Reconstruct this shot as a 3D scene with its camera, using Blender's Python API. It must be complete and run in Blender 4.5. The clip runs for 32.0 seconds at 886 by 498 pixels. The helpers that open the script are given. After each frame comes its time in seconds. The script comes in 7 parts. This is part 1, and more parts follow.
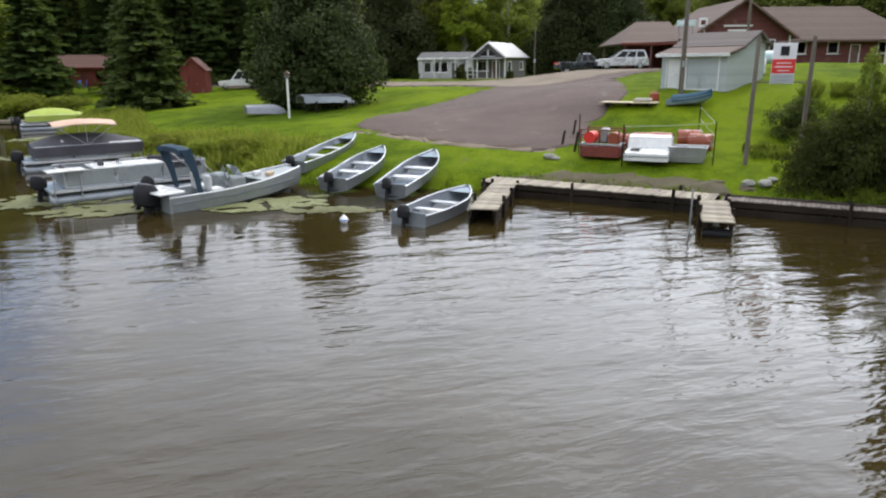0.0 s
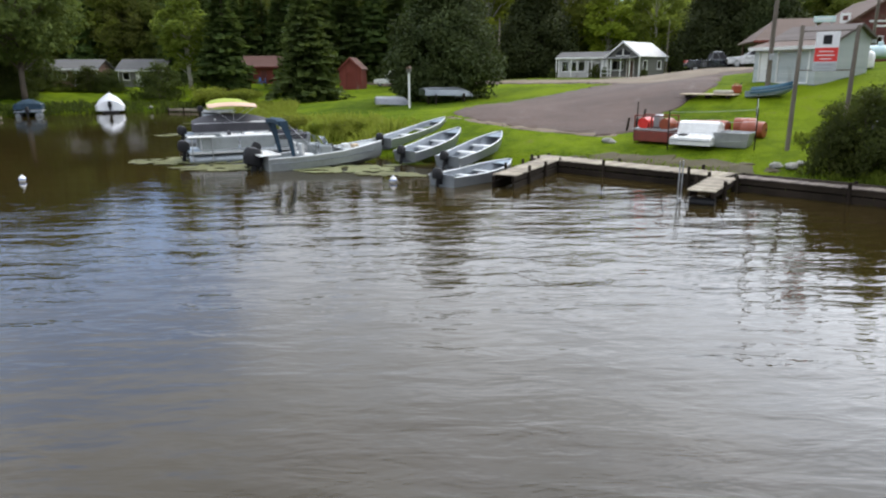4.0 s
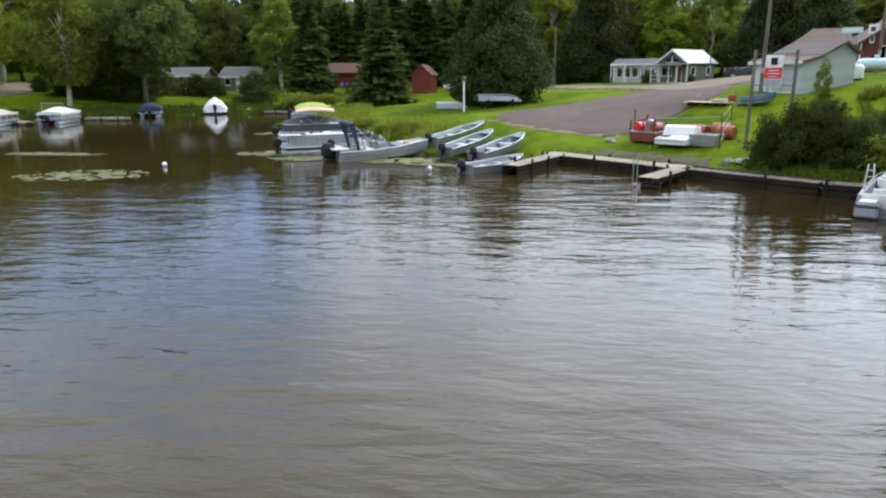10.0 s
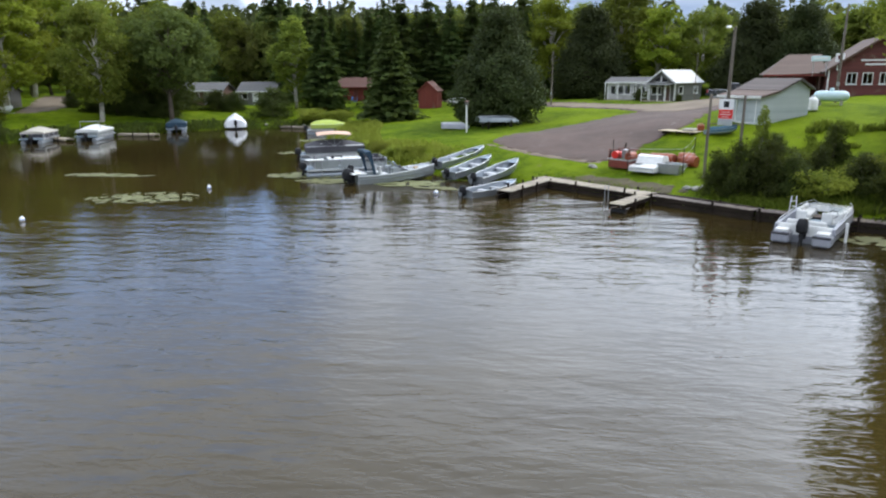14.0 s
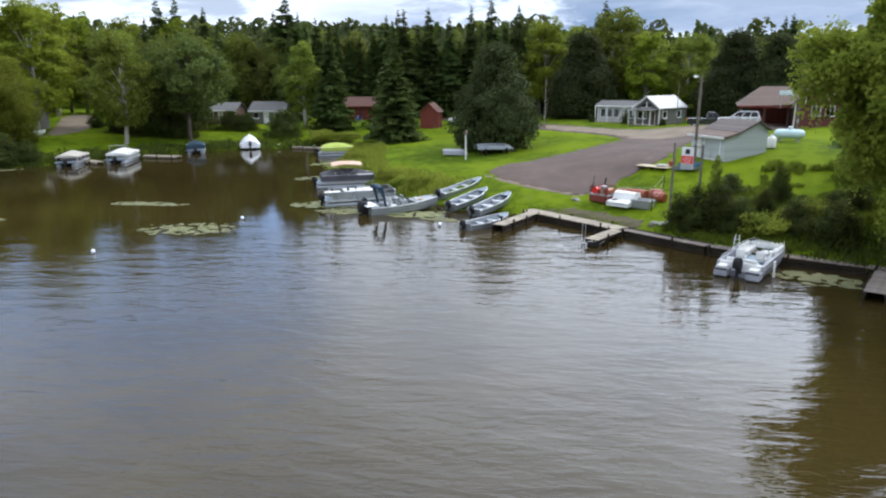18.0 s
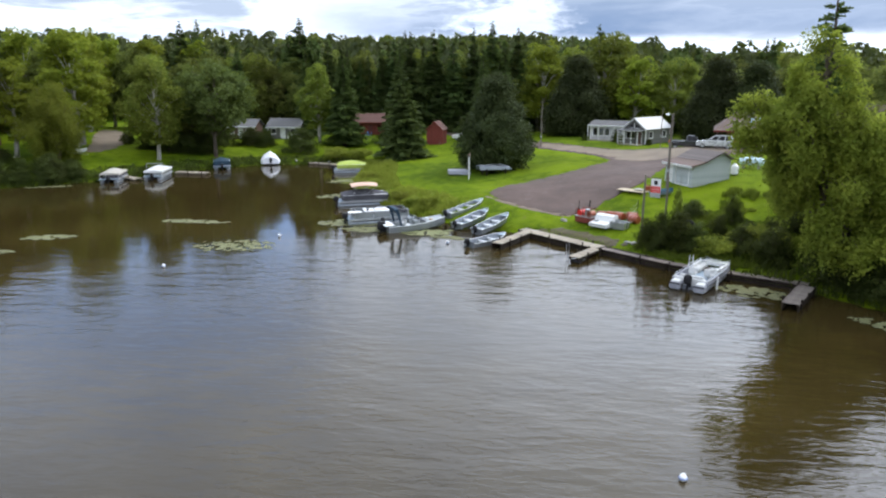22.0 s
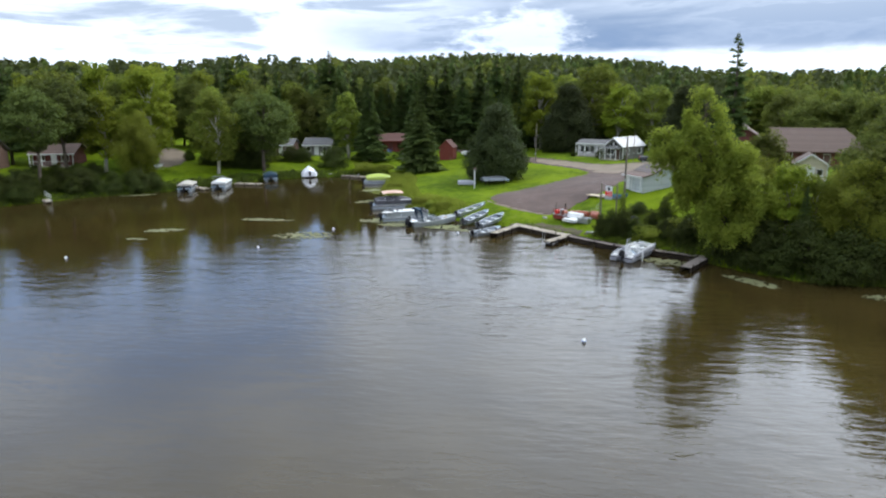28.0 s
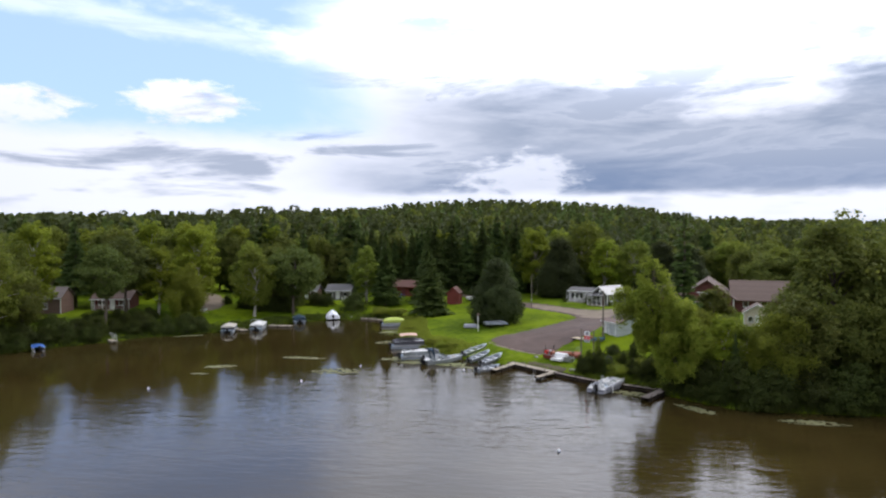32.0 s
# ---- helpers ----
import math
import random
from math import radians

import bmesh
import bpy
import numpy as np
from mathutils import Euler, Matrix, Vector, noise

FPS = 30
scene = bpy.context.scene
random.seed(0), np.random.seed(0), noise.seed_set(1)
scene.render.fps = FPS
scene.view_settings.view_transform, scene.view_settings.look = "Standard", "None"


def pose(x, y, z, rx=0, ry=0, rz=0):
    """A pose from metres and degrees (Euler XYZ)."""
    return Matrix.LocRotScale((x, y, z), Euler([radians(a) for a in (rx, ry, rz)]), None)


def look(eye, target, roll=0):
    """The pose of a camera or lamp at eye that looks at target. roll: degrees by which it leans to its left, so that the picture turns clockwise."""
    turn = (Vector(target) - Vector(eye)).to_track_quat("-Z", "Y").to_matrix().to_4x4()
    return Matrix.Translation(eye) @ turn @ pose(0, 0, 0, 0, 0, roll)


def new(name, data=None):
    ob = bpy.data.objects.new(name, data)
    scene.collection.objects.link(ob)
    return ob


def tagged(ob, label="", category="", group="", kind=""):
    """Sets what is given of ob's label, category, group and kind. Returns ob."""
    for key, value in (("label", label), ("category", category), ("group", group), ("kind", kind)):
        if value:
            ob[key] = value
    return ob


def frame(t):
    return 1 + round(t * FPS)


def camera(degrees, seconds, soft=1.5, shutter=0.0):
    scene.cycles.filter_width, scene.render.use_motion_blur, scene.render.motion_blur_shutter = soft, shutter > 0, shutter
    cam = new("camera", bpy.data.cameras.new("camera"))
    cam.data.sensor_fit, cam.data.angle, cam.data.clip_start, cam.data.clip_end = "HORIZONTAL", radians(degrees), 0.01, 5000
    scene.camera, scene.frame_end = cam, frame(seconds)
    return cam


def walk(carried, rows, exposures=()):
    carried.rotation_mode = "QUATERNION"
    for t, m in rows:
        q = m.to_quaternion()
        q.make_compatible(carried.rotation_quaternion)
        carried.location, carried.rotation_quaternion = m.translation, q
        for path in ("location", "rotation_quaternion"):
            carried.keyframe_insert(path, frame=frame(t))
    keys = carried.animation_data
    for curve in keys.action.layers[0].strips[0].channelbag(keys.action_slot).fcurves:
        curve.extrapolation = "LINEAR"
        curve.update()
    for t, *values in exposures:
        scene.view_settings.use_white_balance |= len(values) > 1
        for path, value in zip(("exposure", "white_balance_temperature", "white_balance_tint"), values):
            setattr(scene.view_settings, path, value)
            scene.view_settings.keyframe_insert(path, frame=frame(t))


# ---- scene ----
cam = camera(66.5, 32.0, soft=2.2)
PATH = [
    (0, (0.000, 0.000, 4.899), (-0.082, 19.303, -0.334), -0.46),
    (1, (1.576, -1.337, 4.711), (1.151, 17.964, -0.511), -0.33),
    (2, (2.953, -2.503, 4.524), (2.302, 16.806, -0.646), -0.19),
    (2.5, (3.523, -3.102, 4.410), (1.306, 16.091, -0.761), -0.18),
    (3, (4.251, -3.493, 4.322), (0.739, 15.507, -0.845), -0.28),
    (3.5, (4.784, -3.551, 4.290), (0.554, 15.304, -0.866), -0.39),
    (4, (5.274, -3.702, 4.221), (0.384, 15.014, -0.860), -0.30),
    (4.5, (5.849, -4.117, 4.238), (-0.250, 14.248, -0.815), -0.37),
    (6.5, (7.508, -6.469, 4.376), (0.766, 11.664, -0.698), -0.47),
    (7, (7.807, -7.134, 4.412), (1.042, 10.989, -0.667), -0.52),
    (8, (8.594, -8.421, 4.454), (1.699, 9.658, -0.606), -0.49),
    (9, (9.357, -9.819, 4.553), (2.361, 8.225, -0.492), -0.54),
    (10, (10.227, -11.142, 4.944), (3.133, 6.863, -0.110), -0.50),
    (11, (10.976, -12.453, 5.477), (3.800, 5.516, 0.418), -0.43),
    (12, (11.528, -13.746, 5.972), (4.326, 4.228, 0.964), -0.45),
    (13, (12.071, -15.100, 6.549), (4.834, 2.860, 1.544), -0.39),
    (14, (12.413, -16.632, 7.140), (5.196, 1.335, 2.131), -0.42),
    (14.5, (12.677, -17.320, 7.384), (5.444, 0.642, 2.379), -0.46),
    (16.5, (13.777, -20.060, 8.955), (6.525, -2.101, 3.967), -0.41),
    (17, (14.008, -20.836, 9.411), (6.789, -2.864, 4.421), -0.31),
    (18, (14.421, -22.364, 10.360), (7.240, -4.367, 5.406), -0.27),
    (19, (14.818, -23.908, 11.324), (7.666, -5.896, 6.385), -0.17),
    (20, (15.174, -25.626, 12.309), (8.062, -7.601, 7.355), -0.17),
    (21, (15.888, -27.596, 13.123), (8.752, -9.559, 8.249), -0.05),
    (22, (17.002, -30.323, 13.579), (9.794, -12.324, 8.670), -0.08),
    (23, (18.104, -33.276, 13.773), (10.843, -15.282, 8.928), -0.11),
    (24, (19.614, -36.283, 14.164), (12.257, -18.334, 9.293), -0.08),
    (25, (20.739, -39.693, 14.598), (13.363, -21.756, 9.715), -0.17),
    (25.5, (21.386, -41.410, 14.762), (13.993, -23.474, 9.899), -0.19),
    (27.5, (23.933, -48.143, 15.647), (16.480, -30.231, 10.789), -0.26),
    (28, (24.552, -49.790, 15.978), (17.050, -31.813, 11.448), -0.32),
    (29, (25.975, -53.559, 16.844), (18.389, -35.396, 13.302), -0.22),
    (30, (27.584, -57.934, 18.074), (19.906, -39.653, 15.455), -0.17),
    (31, (29.142, -62.191, 18.947), (21.393, -43.821, 17.368), -0.06),
    (32, (30.687, -66.123, 19.433), (22.881, -47.717, 18.905), -0.16),
]
walk(cam, [(t, look(eye, target, roll)) for t, eye, target, roll in PATH], [(0, -0.1, 7000, 11), (4, -0.05, 6900, 10), (12, 0.0, 6600, 9), (25, 0.0, 6500, 10), (28, -0.04, 6480, 8), (30, -0.1, 6520, 10), (31, -0.17, 6650, 15), (32, -0.40, 6800, 15)])

# ---- light ----
SUN = Vector((0.42, 0.62, 0.80)).normalized()      # the way to the sun
world = bpy.data.worlds.new("world")
scene.world = world
world.use_nodes = True


class Nodes:
    """Short hand for building node trees."""

    def __init__(self, tree):
        self.tree = tree
        tree.nodes.clear()

    def add(self, kind, inputs=None, **props):
        node = self.tree.nodes.new(kind)
        for key, value in props.items():
            setattr(node, key, value)
        for key, value in (inputs or {}).items():
            if isinstance(value, bpy.types.NodeSocket):
                self.tree.links.new(value, node.inputs[key])
            else:
                node.inputs[key].default_value = value
        return node

    def math(self, op, a, b=0.0, c=0.0, clamp=False):
        return self.add("ShaderNodeMath", {0: a, 1: b, 2: c}, operation=op, use_clamp=clamp).outputs[0]

    def span(self, value, low, high, out0=0.0, out1=1.0):
        node = self.add("ShaderNodeMapRange", {0: value, 1: low, 2: high, 3: out0, 4: out1}, interpolation_type="SMOOTHSTEP")
        return node.outputs[0]

    def noise(self, vector, scale, detail=4.0, rough=0.5, warp=0.0):
        return self.add("ShaderNodeTexNoise", {"Vector": vector, "Scale": scale, "Detail": detail, "Roughness": rough, "Distortion": warp}).outputs[0]

    def mix(self, factor, a, b):
        node = self.add("ShaderNodeMix", data_type="RGBA")
        for n, value in ((0, factor), (6, a), (7, b)):
            if isinstance(value, bpy.types.NodeSocket):
                self.tree.links.new(value, node.inputs[n])
            else:
                node.inputs[n].default_value = value if n == 0 else (*value[:3], 1)
        return node.outputs[2]


# A sky of broken cloud: blue in one gap, grey bellies low over the far woods, white above.
w = Nodes(world.node_tree)
way = w.add("ShaderNodeTexCoord").outputs["Generated"]
part_xyz = w.add("ShaderNodeSeparateXYZ", {0: way})
up = w.math("MAXIMUM", part_xyz.outputs[2], 0.0)
lift = w.math("ADD", up, 0.11)
flat = w.add("ShaderNodeCombineXYZ", {0: w.math("DIVIDE", part_xyz.outputs[0], lift), 1: w.math("DIVIDE", part_xyz.outputs[1], lift), 2: 0.0}).outputs[0]
sky = w.add("ShaderNodeTexSky", sky_type="NISHITA", sun_disc=False, sun_elevation=math.asin(SUN.z), sun_rotation=math.atan2(SUN.x, SUN.y),
            air_density=1.0, dust_density=1.2, ozone_density=1.6).outputs[0]
blue = w.add("ShaderNodeVectorMath", {0: sky, 1: (0.225, 0.305, 0.42)}, operation="MULTIPLY").outputs[0]
blue = w.mix(0.75, blue, (0.76, 1.10, 1.80))
turn = w.math("MULTIPLY", w.math("ARCTAN2", part_xyz.outputs[0], part_xyz.outputs[1]), 57.2958)
rise = w.math("MULTIPLY", w.math("ARCSINE", part_xyz.outputs[2]), 57.2958)
puffs = w.add("ShaderNodeMapping", {"Vector": way, "Scale": (1.0, 1.0, 2.7)}).outputs[0]
big = w.noise(puffs, 3.4, 8.0, 0.55, 0.25)
fine = w.noise(puffs, 9.0, 7.0, 0.6, 0.2)
ragged = w.math("MULTIPLY", w.math("SUBTRACT", big, 0.5), 22.0)
tilted = w.math("ADD", rise, ragged)
layer = w.add("ShaderNodeMapping", {"Vector": way, "Scale": (1.0, 1.0, 5.5)}).outputs[0]
strata = w.noise(layer, 4.2, 7.0, 0.58, 0.35)
wob = w.math("MULTIPLY", w.math("SUBTRACT", fine, 0.5), 3.4)

lumps = w.math("ADD", w.math("MULTIPLY", wob, 0.5), w.math("MULTIPLY", w.math("SUBTRACT", w.noise(puffs, 24.0, 7.0, 0.65, 0.3), 0.5), 4.2))


def tuft(az, el, wide, tall, low=0.3, high=1.5):
    """A single ragged cloud, or a rift, round one bearing and height in degrees."""
    across = w.math("DIVIDE", w.math("SUBTRACT", turn, az), wide)
    over = w.math("DIVIDE", w.math("SUBTRACT", rise, el), tall)
    square = w.math("ADD", w.math("MULTIPLY", across, across), w.math("MULTIPLY", over, over))
    return w.span(w.math("ADD", square, lumps), low, high, 1.0, 0.0)


# one wide gap of blue low in the west, with small clouds and a long thin band drifting in it
gap = w.math("MULTIPLY", w.math("MULTIPLY", w.span(turn, -105, -78), w.span(w.math("ADD", turn, w.math("MULTIPLY", ragged, 0.7)), -36, -28, 1.0, 0.0)),
             w.math("MULTIPLY", w.span(w.math("ADD", rise, w.math("MULTIPLY", wob, 0.6)), 6.8, 9.0), w.span(w.math("ADD", rise, w.math("MULTIPLY", ragged, 0.4)), 18, 30, 1.0, 0.0)))
band_line = w.math("ABSOLUTE", w.math("ADD", w.math("SUBTRACT", rise, w.math("MULTIPLY_ADD", turn, -0.085, 11.6)), w.math("MULTIPLY", wob, 0.8)))
band = w.span(band_line, 0.2, 1.3, 0.4, 0.0)
drift = w.math("MAXIMUM", w.math("MAXIMUM", tuft(-43.4, 10.1, 4.2, 1.5), tuft(-55.0, 9.2, 4.0, 1.2)), w.math("MAXIMUM", band, w.span(big, 0.55, 0.68, 0.0, 0.6)))
rift = w.math("MULTIPLY", tuft(-24.5, 16.6, 4.0, 0.9), 0.6)
cloud = w.math("SUBTRACT", 1.0, w.math("MAXIMUM", w.math("MULTIPLY", gap, w.math("SUBTRACT", 1.0, drift)), rift), clamp=True)
# grey undersides of the cloud bank ahead, layered, darkest low down, above a bright strip at the horizon
bank = w.math("MULTIPLY", w.math("MULTIPLY", w.span(w.math("ADD", turn, ragged), -37, -14), w.span(turn, 40, 70, 1.0, 0.0)),
              w.math("MULTIPLY", w.span(w.math("ADD", rise, w.math("MULTIPLY", wob, 0.35)), 2.7, 3.6), w.span(w.math("ADD", tilted, wob), 11.0, 15.0, 1.0, 0.0)))
burst = w.math("MULTIPLY", tuft(-16.8, 4.4, 5.5, 2.0), 0.8)
bank = w.math("MULTIPLY", w.math("MULTIPLY", bank, w.span(strata, 0.34, 0.62, 1.0, 0.62)), w.math("SUBTRACT", 1.0, burst))
wisps = w.math("MULTIPLY", w.span(strata, 0.47, 0.62), w.span(rise, 1.0, 4.0, 0.15, 0.8))
shade = w.math("MAXIMUM", bank, w.math("MULTIPLY", wisps, w.span(rise, 9, 20, 1.0, 0.45)))
tone = w.mix(shade, (1.31, 1.45, 1.70), (0.44, 0.57, 0.80))
tone = w.mix(w.math("MULTIPLY", bank, w.span(rise, 3.5, 8.0, 0.8, 0.0)), tone, (0.27, 0.41, 0.70))
ahead = w.add("ShaderNodeVectorMath", {0: way, 1: tuple(Vector((0.44, 0.68, 0.56)).normalized())}, operation="DOT_PRODUCT").outputs["Value"]
glare = w.math("MULTIPLY", w.math("MULTIPLY", w.span(rise, 8, 17), w.span(rise, 25, 42, 1.6, 1.1)), w.math("MULTIPLY", w.span(ahead, 0.40, 0.95, 0.30, 1.0), w.math("SUBTRACT", 1.0, w.math("MULTIPLY", bank, 0.75))))
glare = w.math("ADD", glare, w.math("MULTIPLY", w.math("MULTIPLY", w.span(ahead, 0.84, 0.99), w.span(rise, 10, 18)), 0.9))
tops = w.math("MULTIPLY", w.span(ahead, -0.55, 0.3, 0.75, 1.0), w.math("ADD", 1.0, glare))
tone = w.add("ShaderNodeVectorMath", {0: tone, "Scale": tops}, operation="SCALE").outputs[0]
seen = w.mix(cloud, blue, tone)
back = w.add("ShaderNodeBackground", {"Color": seen, "Strength": 0.94})
w.tree.links.new(back.outputs[0], w.add("ShaderNodeOutputWorld").inputs[0])

sun = new("sun", bpy.data.lights.new("sun", "SUN"))
sun.data.energy, sun.data.angle, sun.data.color = 1.4, radians(0.6), (1.0, 0.94, 0.84)
sun.matrix_world = look(SUN * 50, (0, 0, 0))

# ---- materials ----
def material(name, low, high, scale=3.0, rough=0.7, metal=0.0, bump=0.15, bump_scale=None, grain=(1, 1, 1), spot=None, spot_at=(0.6, 0.72), vary=0.0, coat=0.0, spec=0.5):
    """A surface whose colour wanders between two tones at two scales, with optional stains and a fine relief; lengths in metres."""
    m = bpy.data.materials.new(name)
    m.use_nodes = True
    n = Nodes(m.node_tree)
    place = n.add("ShaderNodeTexCoord").outputs["Object"]
    place = n.add("ShaderNodeMapping", {"Vector": place, "Scale": grain}).outputs[0]
    broad, close = n.noise(place, scale * 0.25, 4, 0.6), n.noise(place, scale * 3.0, 5, 0.6)
    tone = n.span(n.math("ADD", n.math("MULTIPLY", broad, 0.6), n.math("MULTIPLY", close, 0.4)), 0.32, 0.68)
    colour = n.mix(tone, low, high)
    if spot:
        colour = n.mix(n.span(n.noise(place, scale * 0.8, 6, 0.65, 0.4), *spot_at), colour, spot)
    if vary:
        luck = n.add("ShaderNodeObjectInfo").outputs["Random"]
        hsv = n.add("ShaderNodeHueSaturation", {"Color": colour, "Value": n.span(luck, 0, 1, 1 - vary, 1 + vary), "Hue": n.span(luck, 0, 1, 0.5 - vary * 0.04, 0.5 + vary * 0.04)})
        colour = hsv.outputs[0]
    gloss = n.span(close, 0.2, 0.8, max(rough - 0.12, 0.03), min(rough + 0.12, 1.0))
    relief = n.add("ShaderNodeBump", {"Strength": bump, "Distance": 0.02, "Height": n.noise(place, bump_scale or scale * 8, 5, 0.6)}).outputs[0]
    shader = n.add("ShaderNodeBsdfPrincipled", {"Base Color": colour, "Roughness": gloss, "Metallic": metal, "Normal": relief, "Coat Weight": coat, "Specular IOR Level": spec})
    n.tree.links.new(shader.outputs[0], n.add("ShaderNodeOutputMaterial").inputs[0])
    return m


def foliage(name, low, high, glow=0.35, tips=None):
    """Leaves: every leaf its own tone, a little light passing through."""
    m = bpy.data.materials.new(name)
    m.use_nodes = True
    n = Nodes(m.node_tree)
    island = n.add("ShaderNodeNewGeometry").outputs["Random Per Island"]
    luck = n.add("ShaderNodeObjectInfo").outputs["Random"]
    place = n.add("ShaderNodeTexCoord").outputs["Object"]
    patch = n.noise(place, 0.55, 3, 0.6)
    tone = n.math("ADD", n.math("MULTIPLY", island, 0.55), n.math("MULTIPLY", n.span(patch, 0.3, 0.7), 0.45))
    colour = n.mix(tone, low, high)
    colour = n.add("ShaderNodeHueSaturation", {"Color": colour, "Value": n.span(luck, 0, 1, 0.75, 1.25), "Hue": n.span(luck, 0, 1, 0.495, 0.515)}).outputs[0]
    body = n.add("ShaderNodeBsdfPrincipled", {"Base Color": colour, "Roughness": 0.7, "Specular IOR Level": 0.12}).outputs[0]
    thin = n.add("ShaderNodeBsdfTranslucent", {"Color": n.mix(0.35, colour, (0.205, 0.25, 0.03))}).outputs[0]
    both = n.add("ShaderNodeMixShader", {0: glow, 1: body, 2: thin}).outputs[0]
    n.tree.links.new(both, n.add("ShaderNodeOutputMaterial").inputs[0])
    return m


def glass(name, tint=(0.9, 0.95, 0.95), rough=0.03):
    m = bpy.data.materials.new(name)
    m.use_nodes = True
    n = Nodes(m.node_tree)
    shader = n.add("ShaderNodeBsdfPrincipled", {"Base Color": (*tint, 1), "Roughness": rough, "Transmission Weight": 1.0, "IOR": 1.45})
    n.tree.links.new(shader.outputs[0], n.add("ShaderNodeOutputMaterial").inputs[0])
    return m


def water_material():
    """Brown lake water: small wind ripples over a longer, slower swell, with calmer and rougher patches."""
    m = bpy.data.materials.new("lake_water")
    m.use_nodes = True
    n = Nodes(m.node_tree)
    place = n.add("ShaderNodeTexCoord").outputs["Object"]
    turned = n.add("ShaderNodeMapping", {"Vector": place, "Rotation": (0, 0, radians(-15))}).outputs[0]      # wave crests lie across the wind
    turned = n.add("ShaderNodeMapping", {"Vector": turned, "Scale": (0.36, 1.0, 1.0)}).outputs[0]
    ripple = n.noise(turned, 2.3, 3, 0.55, 0.4)
    swell = n.noise(turned, 0.7, 2, 0.5, 0.2)
    chop = n.math("MULTIPLY", n.noise(turned, 6.5, 2, 0.5, 0.3), 0.012)
    calm = n.span(n.noise(place, 0.06, 3, 0.5), 0.35, 0.65, 0.6, 1.15)
    where = n.add("ShaderNodeSeparateXYZ", {0: place})
    inner = n.math("ADD", where.outputs[1], n.math("MULTIPLY", where.outputs[0], -0.7))      # the sheltered bay lies calmer
    calm = n.math("MULTIPLY", calm, n.span(inner, 8, 34, 1.0, 0.20))
    calm = n.math("MULTIPLY", calm, n.span(where.outputs[1], -28, 0, 0.55, 1.0))      # and the open lake beyond the point
    height = n.math("ADD", n.math("ADD", chop, n.math("MULTIPLY", ripple, 0.055)), n.math("MULTIPLY", swell, 0.11))
    relief = n.add("ShaderNodeBump", {"Strength": n.math("MULTIPLY", calm, 0.64), "Distance": 1.0, "Height": height}).outputs[0]
    murk = n.mix(n.span(n.noise(place, 0.09, 4, 0.6), 0.35, 0.65), (0.0250, 0.0172, 0.0054), (0.0370, 0.0258, 0.0080))
    shader = n.add("ShaderNodeBsdfPrincipled", {"Base Color": murk, "Roughness": 0.04, "IOR": 1.37, "Normal": relief})
    n.tree.links.new(shader.outputs[0], n.add("ShaderNodeOutputMaterial").inputs[0])
    return m


def ground_material(name, greens, soil, bare=(0.62, 0.74)):
    m = bpy.data.materials.new(name)
    m.use_nodes = True
    n = Nodes(m.node_tree)
    place = n.add("ShaderNodeTexCoord").outputs["Object"]
    broad, mid, close = n.noise(place, 0.09, 4, 0.6), n.noise(place, 0.8, 5, 0.65), n.noise(place, 9.0, 4, 0.7)
    tone = n.span(n.math("ADD", n.math("MULTIPLY", broad, 0.45), n.math("ADD", n.math("MULTIPLY", mid, 0.3), n.math("MULTIPLY", close, 0.25))), 0.41, 0.59)
    colour = n.mix(tone, *greens)
    colour = n.mix(n.span(n.math("ADD", n.math("MULTIPLY", mid, 0.7), n.math("MULTIPLY", close, 0.3)), *bare), colour, soil)
    relief = n.add("ShaderNodeBump", {"Strength": 0.7, "Distance": 0.06, "Height": n.math("ADD", close, n.noise(place, 28.0, 3, 0.7))}).outputs[0]
    shader = n.add("ShaderNodeBsdfPrincipled", {"Base Color": colour, "Roughness": 0.95, "Normal": relief, "Specular IOR Level": 0.05})
    n.tree.links.new(shader.outputs[0], n.add("ShaderNodeOutputMaterial").inputs[0])
    return m


GRASS = ground_material("lawn_grass", ((0.045, 0.078, 0.003), (0.131, 0.184, 0.005)), (0.105, 0.098, 0.036), (0.56, 0.68))
GRAVEL = material("grey_gravel", (0.047, 0.028, 0.021), (0.091, 0.057, 0.045), 1.2, 0.95, bump=0.8, bump_scale=22, spot=(0.155, 0.13, 0.115), spot_at=(0.60, 0.78))
SAND = material("pale_gravel", (0.124, 0.095, 0.067), (0.193, 0.150, 0.103), 1.5, 0.95, bump=0.6, bump_scale=25, spot=(0.15, 0.13, 0.10))
SOIL = material("bare_soil", (0.044, 0.035, 0.014), (0.075, 0.060, 0.025), 2.0, 0.95, bump=0.7, bump_scale=18, spot=(0.09, 0.12, 0.03))
WATER = water_material()
BARK = material("grey_brown_bark", (0.05, 0.038, 0.028), (0.13, 0.10, 0.075), 4, 0.9, bump=0.8, grain=(3, 3, 0.6), vary=0.2)
PALE_BARK = material("pale_birch_bark", (0.30, 0.27, 0.23), (0.55, 0.52, 0.47), 5, 0.8, bump=0.4, spot=(0.06, 0.05, 0.045), spot_at=(0.55, 0.66), grain=(1, 1, 3))
SPRUCE = foliage("spruce_needles", (0.045, 0.081, 0.025), (0.137, 0.184, 0.052), 0.35)
CEDAR = foliage("cedar_sprays", (0.020, 0.030, 0.011), (0.053, 0.063, 0.019), 0.12)
PINE = foliage("pine_needles", (0.035, 0.061, 0.020), (0.101, 0.136, 0.040), 0.35)
BIRCH = foliage("birch_leaves", (0.094, 0.131, 0.020), (0.235, 0.256, 0.044), 0.55)
